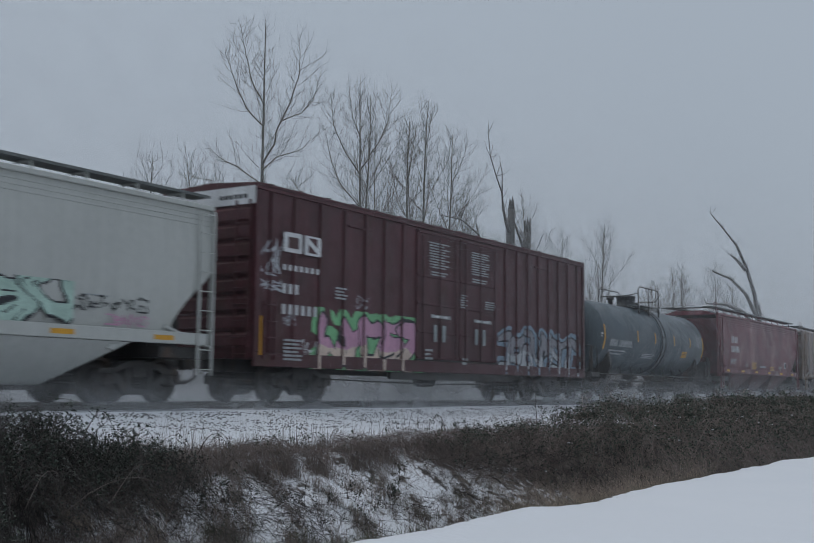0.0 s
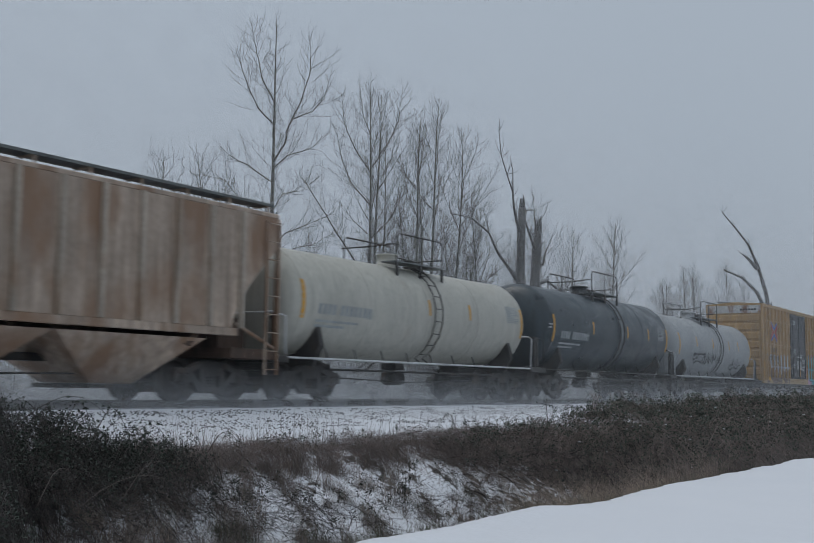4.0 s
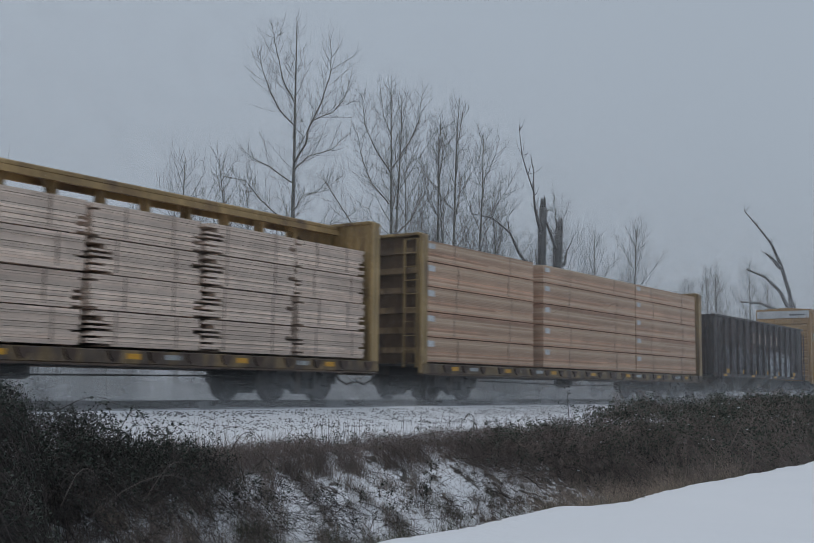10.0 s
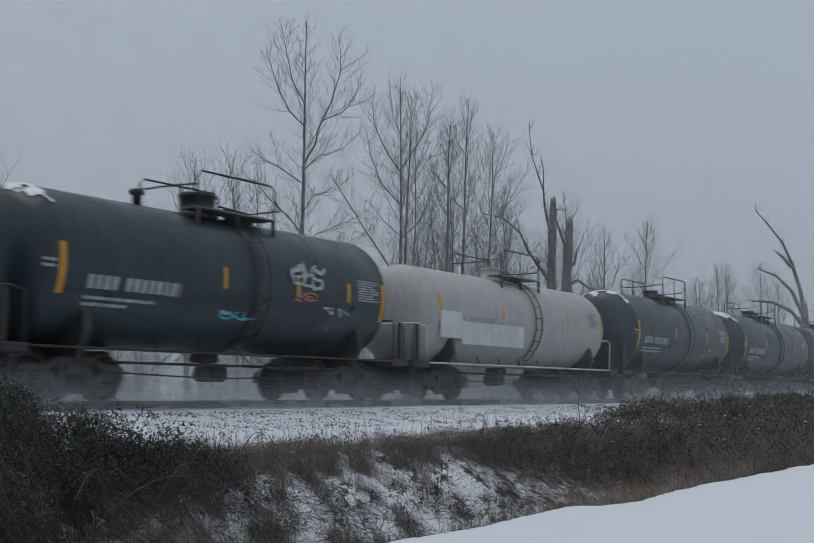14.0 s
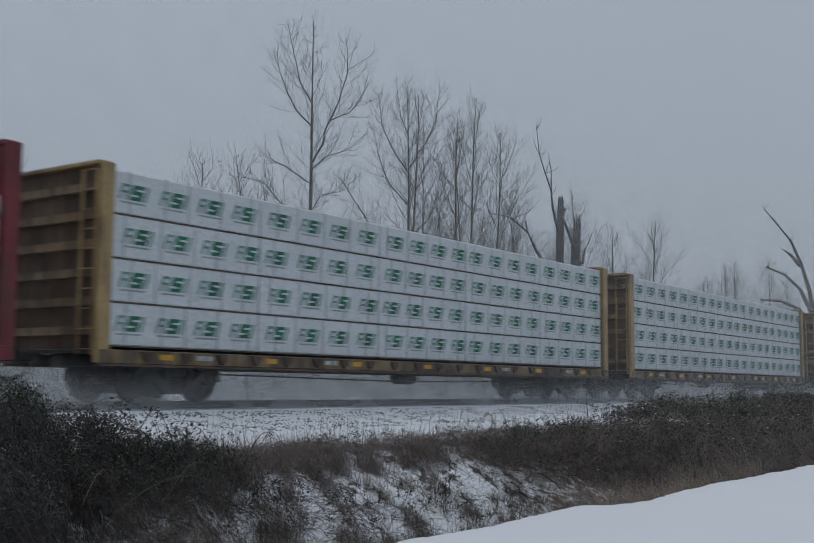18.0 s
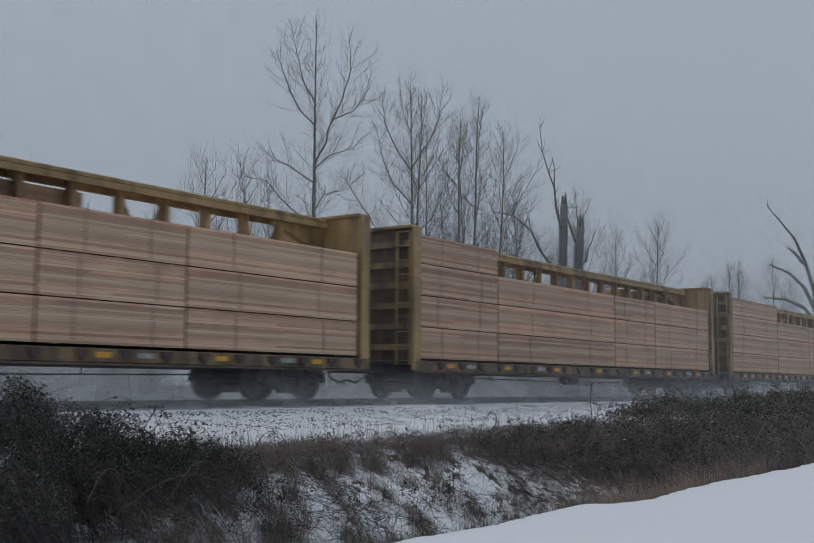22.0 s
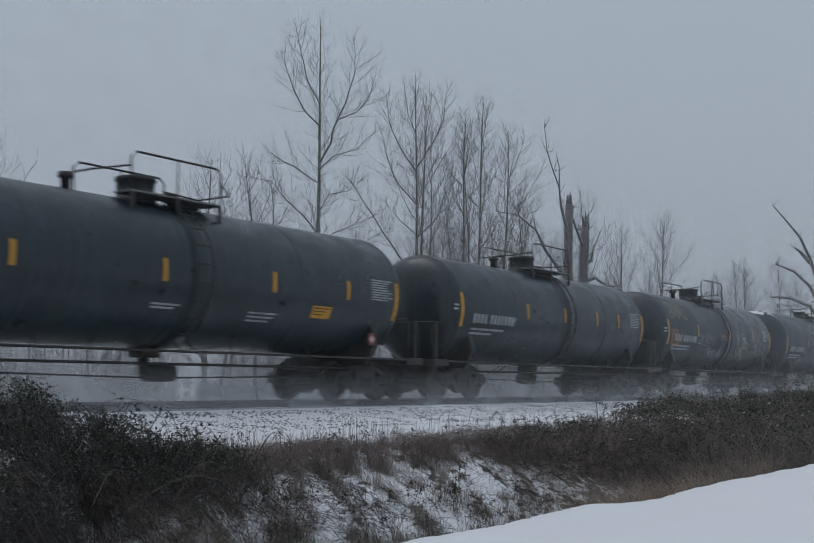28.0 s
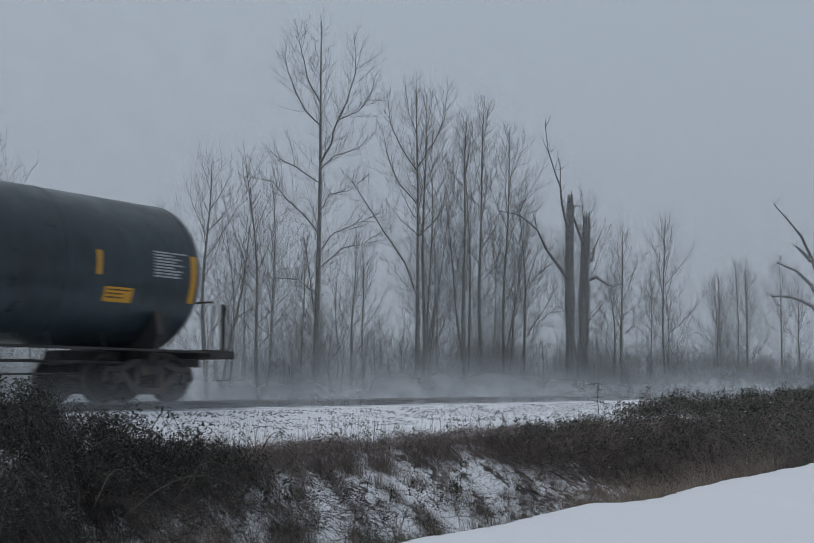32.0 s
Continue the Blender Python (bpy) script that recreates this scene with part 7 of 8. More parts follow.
def strap_mesh(height, depth, pale=False):
    key = ("strap", round(height, 2), pale)
    if key not in BUNDLES:
        BUNDLES[key] = Shape().box(0, 0.032, -depth / 2 - 0.007, -depth / 2 - 0.001, 0.05, height + 0.004).box(0, 0.032, -depth / 2 - 0.007, depth / 2, height + 0.001, height + 0.006).mesh("strap", GREYP if pale else STRAP)
    return BUNDLES[key]


def dunnage_mesh(length, depth):
    key = ("dunnage", round(length, 2))
    if key not in BUNDLES:
        BUNDLES[key] = Shape().box(0.05, length - 0.05, -depth / 2 + 0.012, depth / 2 - 0.05, 0.0, 0.0285).mesh("dunnage", WRAP_GAP)
    return BUNDLES[key]


def print_mesh(height, depth):
    """One printed mark on the wrap: a slanted green block shape between two paler ones, with a thin line under them."""
    key = ("print", round(height, 2))
    if key not in BUNDLES:
        s, y = Shape(), -depth / 2 - 0.009
        h0, hh = height * 0.36, height * 0.36

        def quad(xa, xb, a, b, mi, slant=0.10):
            s.face([(xa + slant * a, y, h0 + hh * a), (xb + slant * a, y, h0 + hh * a), (xb + slant * b, y, h0 + hh * b), (xa + slant * b, y, h0 + hh * b)], mi)

        for box in ((-0.06, 0.0, 0.0, 1.0), (0.0, 0.16, 0.82, 1.0), (0.0, 0.16, 0.42, 0.58), (0.10, 0.16, 0.0, 0.42), (0.13, 0.18, 0.58, 0.82), (0.57, 0.64, 0.0, 1.0)):
            quad(*box, 1)
        for box in ((0.22, 0.52, 0.0, 0.24), (0.22, 0.52, 0.38, 0.62), (0.22, 0.52, 0.76, 1.0), (0.41, 0.52, 0.24, 0.38), (0.22, 0.33, 0.62, 0.76)):
            quad(*box, 0)
        quad(0.0, 0.62, -0.24, -0.13, 2, 0.0)
        BUNDLES[key] = s.mesh("printed_mark", [GREENP, PALEGREENP, GREYP])
    return BUNDLES[key]


def load_bundle(kind, s0, length, z, height, side, seed, label, tags=False, straps=2, back=0.0):
    """One bundle on a car's deck or on the bundle below; side -1 is the viewer's."""
    depth = 1.16
    y = YC + side * (0.20 + depth / 2 - back)
    ob = thing("lumber_bundle", label, "lumber", "lumber bundles on the train")
    tagged(part("sawn_timber" if kind != "wrap" else "wrapper", bundle_mesh(kind, length, height, depth, seed), None, ob), kind="stuff" if kind != "wrap" else "")
    turn = 0.0 if side < 0 else 180.0
    at = s0 if side < 0 else s0 + length
    ob.location = (at, y, z)
    TRAIN.append((ob, at, y, z, turn))
    if side < 0:
        for i in range(straps):
            part("strap", strap_mesh(height, depth, kind == "wrap"), None, ob, place=pose(length * (i + 0.5) / straps + 0.1 * ((seed * 7 + i) % 3 - 1), 0, 0))
        if kind == "wrap":
            part("dunnage", dunnage_mesh(length, depth), None, ob)
            for i in range(4):
                part("printed_mark", print_mesh(height, depth), None, ob, place=pose(0.20 + 0.07 * (seed % 4) + i * length / 4, 0, 0))
        if tags:
            part("label_card", Shape().box(0.12, 0.46, -depth / 2 - 0.006, -depth / 2 - 0.001, height * 0.62, height * 0.86), WHITEP, ob)
    return ob


def load_tiers(kind, s_front, tiers, columns, base, label, seed, tags=False, far_tiers=None, missing=(), straps=3, split=0.0):
    """Stacks bundles in tiers. columns: lengthwise cuts in car space; missing: (tier, column) left empty."""
    z = base
    for t, h in enumerate(tiers):
        for c in range(len(columns) - 1):
            if (t, c) in missing:
                continue
            a, b = columns[c], columns[c + 1]
            gap = (0.05, 0.10, 0.16, 0.07)[(c * 3 + t // 2) % 4] if kind == "pale" else 0.02
            load_bundle(kind, s_front + a + gap / 2, b - a - gap, z, h - 0.004, -1, (12 if c in (4, 5) and t % 2 == 0 or c == 5 else 10 + t % 2) if kind == "pale" else seed * 10 + (c + t) % 3, label, tags, straps, (0.0, 0.06, 0.015, 0.09)[(c + t // 2) % 4] if kind == "pale" else 0.0)
        n = 3
        w = (columns[-1] - columns[0]) / n
        if far_tiers is not None and t == len(tiers) - 1:
            for a, b in far_tiers:
                load_bundle(kind, s_front + a, b - a, z, h * 0.78, 1, seed * 10 + 5, label)
        else:
            for c in range(n):
                load_bundle(kind, s_front + columns[0] + c * w + 0.01, w - 0.02, z, h - 0.004, 1, seed * 10 + 5, label)
        z += h


# ---- the train, car by car ----

car, y = covered_hopper(-0.9, 18.6, "light grey smooth-sided covered hopper with painted scrawls", WHITE_HOPPER, top=4.20, sill=1.5)
spray(car, 4, 10.7, 14.6, 1.45, 2.55, "m", "k", "", lambda x: y + 0.02, 0.34, 1, label="mint green graffiti letters")
spray(car, 8, 14.7, 16.6, 1.80, 2.10, "k", "", "", lambda x: y + 0.01, 0.13, 2)
spray(car, 5, 15.5, 16.6, 1.52, 1.74, "p", "", "", lambda x: y + 0.01, 0.2, 3)
bars(car, 15.0, 2.25, 0.7, 0.16, GREYP, y + 0.03, 2, 4)

BX_RIBS = [0.55, 1.42, 2.45, 3.45, 4.4, 5.3, 6.2, 12.3, 13.1, 13.9, 14.7, 15.5, 16.3, 17.1, 17.9]
car, y = boxcar(19.0, 18.5, 5.10, "dark oxide-red double-door boxcar covered in graffiti", BROWN_BOX, (6.86, 11.7), BX_RIBS, [(3.6, 4.6, 4.55), (14.4, 15.3, 4.55)], 8, True, BROWN_BOX, 2)
rel = ribbed(BX_RIBS, y, 0.055)
s = Shape()
s.prism([(0.95, 3.60), (0.95, 4.02), (1.05, 4.06), (1.62, 4.06), (1.66, 4.02), (1.66, 3.62), (1.62, 3.58), (1.0, 3.58)], "y", y - 0.064, y - 0.06)
s.prism([(1.76, 3.58), (1.76, 4.06), (2.36, 4.06), (2.40, 4.02), (2.40, 3.62), (2.36, 3.58)], "y", y - 0.064, y - 0.06)
s.box(1.12, 1.52, y - 0.069, y - 0.065, 3.68, 3.95, 1).prism([(1.90, 3.64), (1.90, 3.86), (2.26, 3.64)], "y", y - 0.069, y - 0.065, 1).prism([(1.90, 4.01), (2.26, 4.01), (2.26, 3.79)], "y", y - 0.069, y - 0.065, 1)
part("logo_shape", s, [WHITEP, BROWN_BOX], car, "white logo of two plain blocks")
digits(car, 0.95, 3.28, 1.5, 0.14, 7, WHITEP, y - 0.06)
digits(car, 0.95, 2.82, 0.7, 0.24, 3, WHITEP, y - 0.06)
digits(car, 0.95, 2.33, 1.45, 0.24, 6, WHITEP, y - 0.06)
for i, (x, z, w, h, r) in enumerate(((7.5, 4.6, 1.1, 0.75, 5), (9.95, 4.57, 1.1, 0.7, 5), (7.6, 3.75, 0.9, 0.12, 1), (10.0, 3.75, 0.9, 0.12, 1), (9.3, 3.2, 0.4, 0.4, 3), (10.8, 3.1, 0.7, 0.25, 2),
                                     (7.6, 2.5, 1.1, 0.1, 1), (10.1, 2.5, 1.1, 0.1, 1), (7.3, 1.5, 0.4, 0.3, 3), (9.4, 1.3, 0.3, 0.2, 2), (3.0, 2.9, 0.5, 0.3, 2), (1.0, 1.5, 0.7, 0.5, 3))):
    bars(car, x, z, w, h, WHITEP, y - 0.092, r, 40 + i)
spray(car, 5, 2.4, 7.0, 0.90, 2.05, "p", "k", "g", rel, 0.42, 11, "c", label="pink and cream graffiti letters")
spray(car, 8, 11.9, 17.9, 0.95, 2.25, "d", "k", "f", rel, 0.34, 12, "s", label="blue-grey graffiti letters")
spray(car, 3, 0.08, 0.95, 2.95, 3.75, "s", "", "", rel, 0.2, 13)
spray(car, 3, 0.15, 0.95, 2.62, 2.85, "s", "", "", rel, 0.2, 113)
spray(car, 3, 1.0, 1.45, 1.75, 2.1, "s", "", "", rel, 0.12, 114)
spray(car, 3, 4.0, 4.5, 2.4, 2.72, "s", "", "", rel, 0.14, 115)
spray(car, 2, 1.85, 2.35, 1.0, 1.5, "w", "", "", rel, 0.2, 116)
yellow_marks(car, y, 18.5, 0.8)

tank_car(39.62, 12.0, "slate grey tank car with yellow reflectors", TANK_BLUE, 1.46, 2.56, 21, "tall", (0.29, 0.46, 0.66, 0.84), yellow_tag=0.76, marks=[(0.36, 1.95, 0.12, 0.2, 0, 3)])

car, y = covered_hopper(53.9, 16.1, "wine-red smooth-sided covered hopper streaked with salt", RED_HOPPER, top=4.22, sill=1.62, under=GRIME_SHADE_RED, lift=0.41)
digits(car, 2.2, 3.25, 1.15, 0.34, 4, WHITEP, y - 0.008)
digits(car, 2.15, 2.76, 1.5, 0.34, 6, WHITEP, y - 0.008)
for i, (x, z, w, h, r) in enumerate(((2.2, 3.8, 0.6, 0.2, 3), (2.1, 2.1, 1.1, 0.25, 2), (6.0, 2.7, 0.4, 0.25, 2), (4.8, 1.9, 0.5, 0.15, 2), (7.6, 1.85, 1.4, 0.1, 1), (11.6, 1.9, 0.6, 0.15, 2))):
    bars(car, x, z, w, h, WHITEP, y + 0.06 if z > 3.4 else y + 0.04, r, 60 + i)

for i, (x, z, w, h, r) in enumerate(((6.0, 2.0, 1.0, 0.36, 4), (9.7, 1.85, 0.9, 0.34, 4))):
    bars(car, x, z, w, h, YELLOWP, y + 0.04, r, 90 + i)
part("stencil_plate", Shape().box(6.15, 6.5, y + 0.022, y + 0.03, 2.68, 2.99), WHITEP, car, "white outlined square mark")
part("stencil_plate", Shape().box(6.19, 6.46, y + 0.018, y + 0.021, 2.72, 2.95), RED_HOPPER, car)
part("stencil_plate", Shape().box(12.9, 13.3, y + 0.035, y + 0.045, 1.80, 2.15), WHITEP, car, "black plate with a white rim")
part("stencil_plate", Shape().box(12.94, 13.26, y + 0.030, y + 0.034, 1.84, 2.11), BLACKP, car)

car, y = covered_hopper(71.45, 16.45, "rust-streaked grey ribbed covered hopper", GREY_HOPPER, [1.35 + 0.985 * i for i in range(15)], 4.22, 1.58, 3, False, DARK_HOPPER, None, RIB_GREY)
for x in (2.5, 4.75, 7.32, 9.4, 12.36, 15.25):
    part("reflector", Shape().box(x, x + 0.11, y - 0.004, y + 0.006, 1.65, 2.05), YELLOWP, car)
part("paint_patch", Shape().box(6.2, 6.68, y - 0.002, y + 0.006, 1.65, 2.2), GREYP, car, "pale painted patch")
part("paint_patch", Shape().box(3.9, 4.4, y - 0.002, y + 0.006, 1.75, 2.0), CHALK, car)
spray(car, 3, 8.1, 10.0, 2.35, 3.0, "n", "", "", lambda x: y - 0.004, 0.10, 141)
spray(car, 4, 10.2, 12.4, 1.6, 2.5, "s", "w", "", ribbed([1.35 + 0.985 * i for i in range(15)], y + 0.01, 0.11), 0.4, 14)
car, y = covered_hopper(89.35, 16.65, "rusty tan ribbed covered hopper with open end cages", TAN_HOPPER, [1.35 + 0.995 * i for i in range(15)], 4.24, 1.62, 3, False, None, RUSTP, RIB_TAN)
part("side_stripe", Shape().box(4.4, 5.75, y - 0.004, y + 0.005, 1.7, 4.2), WHITEP, car, "broad white stripe")
for i, (x, z) in enumerate(((2.3, 2.75), (3.0, 2.75), (2.3, 2.3), (3.0, 2.3), (3.8, 2.3))):
    digits(car, x, z, 0.5, 0.28, 2, WHITEP, y - 0.005)

tank_car(107.0, 11.4, "cream tank car with a side walkway", TANK_CREAM, 1.40, 2.45, 22, "white", (0.5, 0.7), True)
tank_car(120.6, 11.0, "black tank car with white lettering", TANK_BLACK, 1.50, 2.55, 23, "low", (0.3, 0.6, 0.8))
car = tank_car(133.44, 10.75, "dirty white tank car with side rails and scrawled tags", TANK_WHITE, 1.42, 2.42, 24, "white", (0.21, 0.43, 0.66, 0.80), True, marks=[(0.82, 2.2, 0.05, 0.2, 0, 3), (0.5, 2.1, 0.1, 0.2, 0, 3)])
spray(car, 7, 1.6, 5.4, 1.62, 2.08, "k", "", "", lambda x: -1.435, 0.2, 15)
spray(car, 3, 7.0, 9.0, 1.45, 2.0, "k", "", "", lambda x: -1.40, 0.12, 16)

pool_boxcar(146.18, "yellow boxcar with a black door, graffiti and rust-stained end panel", YELLOW_BOX,
            [(5, 0.75, 5.3, 0.93, 2.3, "s", "k", "", 0.50, 17, "n", 0.032, "faded grey graffiti letters"), (3, 9.9, 13.0, 0.93, 2.35, "t", "k", "p", 0.60, 18, "", 0.032, "turquoise graffiti letters on pink")], True, 100)
pool_boxcar(163.61, "yellow boxcar with a black door and white graffiti letters", YELLOW_BOX_B,
            [(5, 0.9, 5.6, 0.93, 2.25, "w", "k", "p", 0.56, 19, "", 0.032, "white graffiti letters with black outlines"), (6, 9.9, 14.9, 0.95, 2.80, "e", "k", "h", 0.50, 20, "", 0.032, "pale green wild graffiti")], False, 120)
pool_boxcar(181.05, "yellow boxcar with a black door and pale green graffiti letters", YELLOW_BOX,
            [(5, 0.9, 5.9, 0.93, 2.2, "m", "k", "q", 0.50, 25, "w", 0.032, "pale graffiti letters on red"), (4, 9.45, 13.4, 0.93, 1.9, "m", "k", "q", 0.46, 26, "m", 0.032, "mint graffiti letters on red"),
             (3, 6.6, 7.45, 3.1, 3.45, "w", "", "", 0.2, 27), (4, 6.56, 7.6, 2.6, 2.95, "w", "", "", 0.2, 28), (6, 7.7, 8.6, 2.7, 2.85, "w", "", "", 0.2, 29), (4, 8.75, 9.3, 2.5, 2.75, "w", "", "", 0.2, 30), (4, 6.6, 7.4, 2.1, 2.35, "w", "", "", 0.2, 31)], False, 140)

UP_POSTS = [1.74, 3.26, 4.38, 5.59, 6.75, 7.89, 9.04, 10.19, 11.37, 12.48, 13.6, 14.76, 16.26]
car, y = open_car(197.95, 18.15, 4.72, 1.18, "mineral-red high-sided gondola with faded white letters", RED_GOND, UP_POSTS, None, [(0.1, 4.3, 3.15), (14.8, 18.0, 3.05), (0.1, 1.7, 2.2), (16.3, 18.0, 2.2)])
for cols, z in (((7.3, 8.5, 9.62, 10.8, 11.95), 3.78), ((6.1, 7.3, 8.5, 9.62, 10.8, 11.95, 13.05), 3.10)):
    for x in cols:
        s = Shape()
        s.box(x - 0.15, x - 0.10, y - 0.006, y - 0.002, z - 0.5, z).box(x + 0.10, x + 0.15, y - 0.006, y - 0.002, z - 0.5, z)
        s.box(x - 0.10, x + 0.10, y - 0.006, y - 0.002, z - 0.05, z)
        part("letter_shape", s, CHALK, car, "faded white letter-sized shape")
rel = ribbed(UP_POSTS, y, 0.13, 0.07)
for i, (t, a, b, f, g, h) in enumerate(((2, 0.6, 1.65, "s", "k", ""), (3, 1.9, 3.2, "s", "d", ""), (2, 3.4, 4.3, "", "s", "o"), (3, 4.5, 5.5, "", "d", ""), (2, 5.7, 6.7, "f", "s", ""), (2, 6.85, 7.8, "", "s", "f"),
                                        (2, 8.0, 9.0, "f", "d", ""), (2, 9.15, 10.1, "", "s", ""), (2, 10.3, 11.3, "k", "s", "f"), (2, 11.45, 12.4, "k", "s", ""), (2, 12.6, 13.5, "k", "s", "d"), (2, 14.9, 16.0, "d", "f", ""),
                                        (2, 16.5, 17.8, "d", "k", ""))):
    spray(car, t, a, b, 1.25, 2.1, f, g, h, rel, 0.26, 500 + i)
part("logo_panel", Shape().box(2.0, 2.95, y - 0.006, y - 0.002, 2.35, 2.72), BLACKP, car)
digits(car, 2.1, 2.64, 0.75, 0.18, 4, WHITEP, y - 0.010)
part("reflector", Shape().box(0.1, 0.35, y - 0.02, y - 0.004, 1.4, 1.9), YELLOWP, car)

# loaded centerbeams
centerbeam(216.85, "yellow centerbeam flatcar loaded with pale lumber", BEAM_YELLOW)
load_tiers("pale", 216.85, (0.70, 0.70, 0.70, 0.68), (0.31, 3.43, 6.36, 9.56, 12.84, 15.87, 18.9, 21.7), 1.06, "strapped bundle of pale sawn boards with uneven ends", 1, straps=2)
centerbeam(240.9, "yellow centerbeam flatcar loaded with reddish lumber", BEAM_YELLOW)
load_tiers("tan", 240.9, (0.70, 0.70, 0.70, 0.70, 0.60), (0.3, 6.65, 7.3, 15.0, 21.6), 1.06, "tight bundle of reddish planed boards", 2, True, missing=[(t, 1) for t in range(5)], straps=2)

OH_POSTS = [1.38, 2.3, 3.35, 4.4, 5.42, 6.4, 7.36, 8.33, 9.32, 10.3, 11.3, 12.36, 13.4]
car, y = open_car(264.57, 14.72, 3.86, 1.18, "black-brown open hopper covered in silver graffiti", DARK_HOPPER, OH_POSTS, None, (), 3, "open_hopper")
rel = ribbed(OH_POSTS, y, 0.13, 0.07)
for x in (5.87, 6.85, 7.8, 8.8, 9.75):
    s = Shape().box(x - 0.17, x - 0.10, y - 0.006, y - 0.002, 2.75, 3.22).box(x + 0.10, x + 0.17, y - 0.006, y - 0.002, 2.75, 3.22)
    part("letter_shape", s.box(x - 0.10, x + 0.10, y - 0.006, y - 0.002, 3.15, 3.22).box(x - 0.10, x + 0.10, y - 0.006, y - 0.002, 2.75, 2.82), SPRAY["c"], car, "faded letter-sized frame")
spray(car, 8, 1.5, 8.0, 1.3, 2.3, "k", "d", "", rel, 0.30, 30, label="silver graffiti tags")
spray(car, 6, 8.1, 12.0, 1.1, 2.1, "s", "k", "d", rel, 0.42, 31, label="white graffiti letters")
for x in (1.7, 4.2, 6.2, 8.1, 10.1, 12.8):
    part("reflector", Shape().box(x, x + 0.45, y - 0.016, y - 0.004, 1.22, 1.40), YELLOWP, car)

TB_RIBS = [0.55, 1.55, 2.45, 3.35, 4.25, 5.15, 6.05, 12.6, 13.5, 14.4, 15.3, 16.2, 17.1, 17.95]
car, y = boxcar(280.84, 18.45, 5.13, "yellow boxcar with two black doors and bright graffiti", YELLOW_BOX_B, (6.95, 11.8), TB_RIBS, [(4.0, 5.0, 4.6)], 9, True, BLACKP, 2)
rel = ribbed(TB_RIBS, y, 0.055)
emblem(car, 1.65, 3.3, 3.3, 4.5, y - 0.06)
words(car, "next", 0.85, 4.10, 0.24, BLACKP, y - 0.004)
words(car, "load", 0.85, 3.86, 0.24, BLACKP, y - 0.004)
words(car, "any", 3.55, 4.02, 0.24, BLACKP, y - 0.004)
words(car, "road", 3.5, 3.78, 0.24, BLACKP, y - 0.004)
words(car, "Railcar Pooling Experts", 12.95, 3.38, 0.42, BLACKP, y - 0.06)
digits(car, 0.8, 2.85, 1.4, 0.26, 4, PRINT_BROWN, y - 0.06, fill=0.42)
digits(car, 0.8, 2.4, 2.3, 0.26, 6, PRINT_BROWN, y - 0.06, fill=0.42)
logo_cross(car, 14.0, 4.42, 1.7, 0.6, y - 0.06)
spray(car, 5, 1.1, 6.5, 0.95, 2.25, "g", "k", "p", rel, 0.40, 32, "n", label="green and brown graffiti letters on pink", bands=[(0.5, 1.17, y - 0.055)])
spray(car, 5, 11.95, 16.0, 0.95, 2.1, "c", "f", "", rel, 0.48, 33, label="cream graffiti letters", bands=[(0.5, 1.17, y - 0.055)])
spray(car, 4, 16.0, 18.2, 0.95, 2.2, "f", "b", "", rel, 0.36, 34, label="blue graffiti letters")
spray(car, 4, 0.1, 1.6, 3.25, 3.7, "m", "", "", rel, 0.16, 35)
for i, (x, z) in enumerate(((7.6, 4.3), (9.9, 4.3), (7.5, 2.6), (9.3, 3.0), (10.4, 2.6), (8.2, 2.1), (10.6, 1.9))):
    bars(car, x, z, 0.75, 0.28, WHITEP, y - 0.092, 3, 160 + i)
yellow_marks(car, y, 18.45, 0.8)

STD = "black tank car with yellow reflectors and white lettering"
car = tank_car(302.05, 9.8, "black tank car with snow on its head and a scrawled tag", TANK_BLACK, 1.55, 2.60, 41, "tall", (0.36, 0.60, 0.8), snow=True)
spray(car, 6, 6.8, 9.2, 1.75, 2.25, "d", "", "", lambda x: -1.54, 0.2, 36)
car = tank_car(315.15, 9.85, "black tank car with a round tag and white lettering", TANK_BLACK, 1.55, 2.60, 42, "tall", (0.42, 0.66, 0.85), snow=True)
spray(car, 3, 6.3, 7.4, 2.6, 3.15, "s", "", "", lambda x: -1.56, 0.22, 37)
spray(car, 2, 6.4, 7.2, 2.3, 2.5, "o", "", "", lambda x: -1.555, 0.2, 137)
spray(car, 3, 4.2, 5.2, 1.75, 2.1, "t", "", "", lambda x: -1.40, 0.14, 138)
spray(car, 3, 7.5, 8.4, 2.05, 2.3, "s", "", "", lambda x: -1.50, 0.16, 139)
car = tank_car(327.85, 10.4, "beige tank car with white repainted patches and side rails", TANK_BEIGE, 1.42, 2.42, 43, "white", (0.33, 0.56, 0.8), True)
part("paint_patch", Shape().box(-0.0, 1.1, -1.432, -1.428, 1.75, 2.5).box(1.1, 4.7, -1.434, -1.428, 1.6, 2.25), WHITEP, car, "freshly painted white patch")
tank_car(341.25, 9.95, "black tank car with dim yellow lettering and snow on its head", TANK_BLACK, 1.55, 2.60, 44, "low", (0.37, 0.52, 0.73), snow=True)
tank_car(353.82, 10.45, STD, TANK_BLACK, 1.52, 2.58, 45, "low", (0.3, 0.55, 0.75), snow=True)
tank_car(366.87, 9.75, "slate grey tank car with black patches", TANK_BLUE, 1.50, 2.58, 46, "low", (0.18, 0.45, 0.7), marks=[(0.2, 2.95, 0.06, 0.3, 0, 3)])

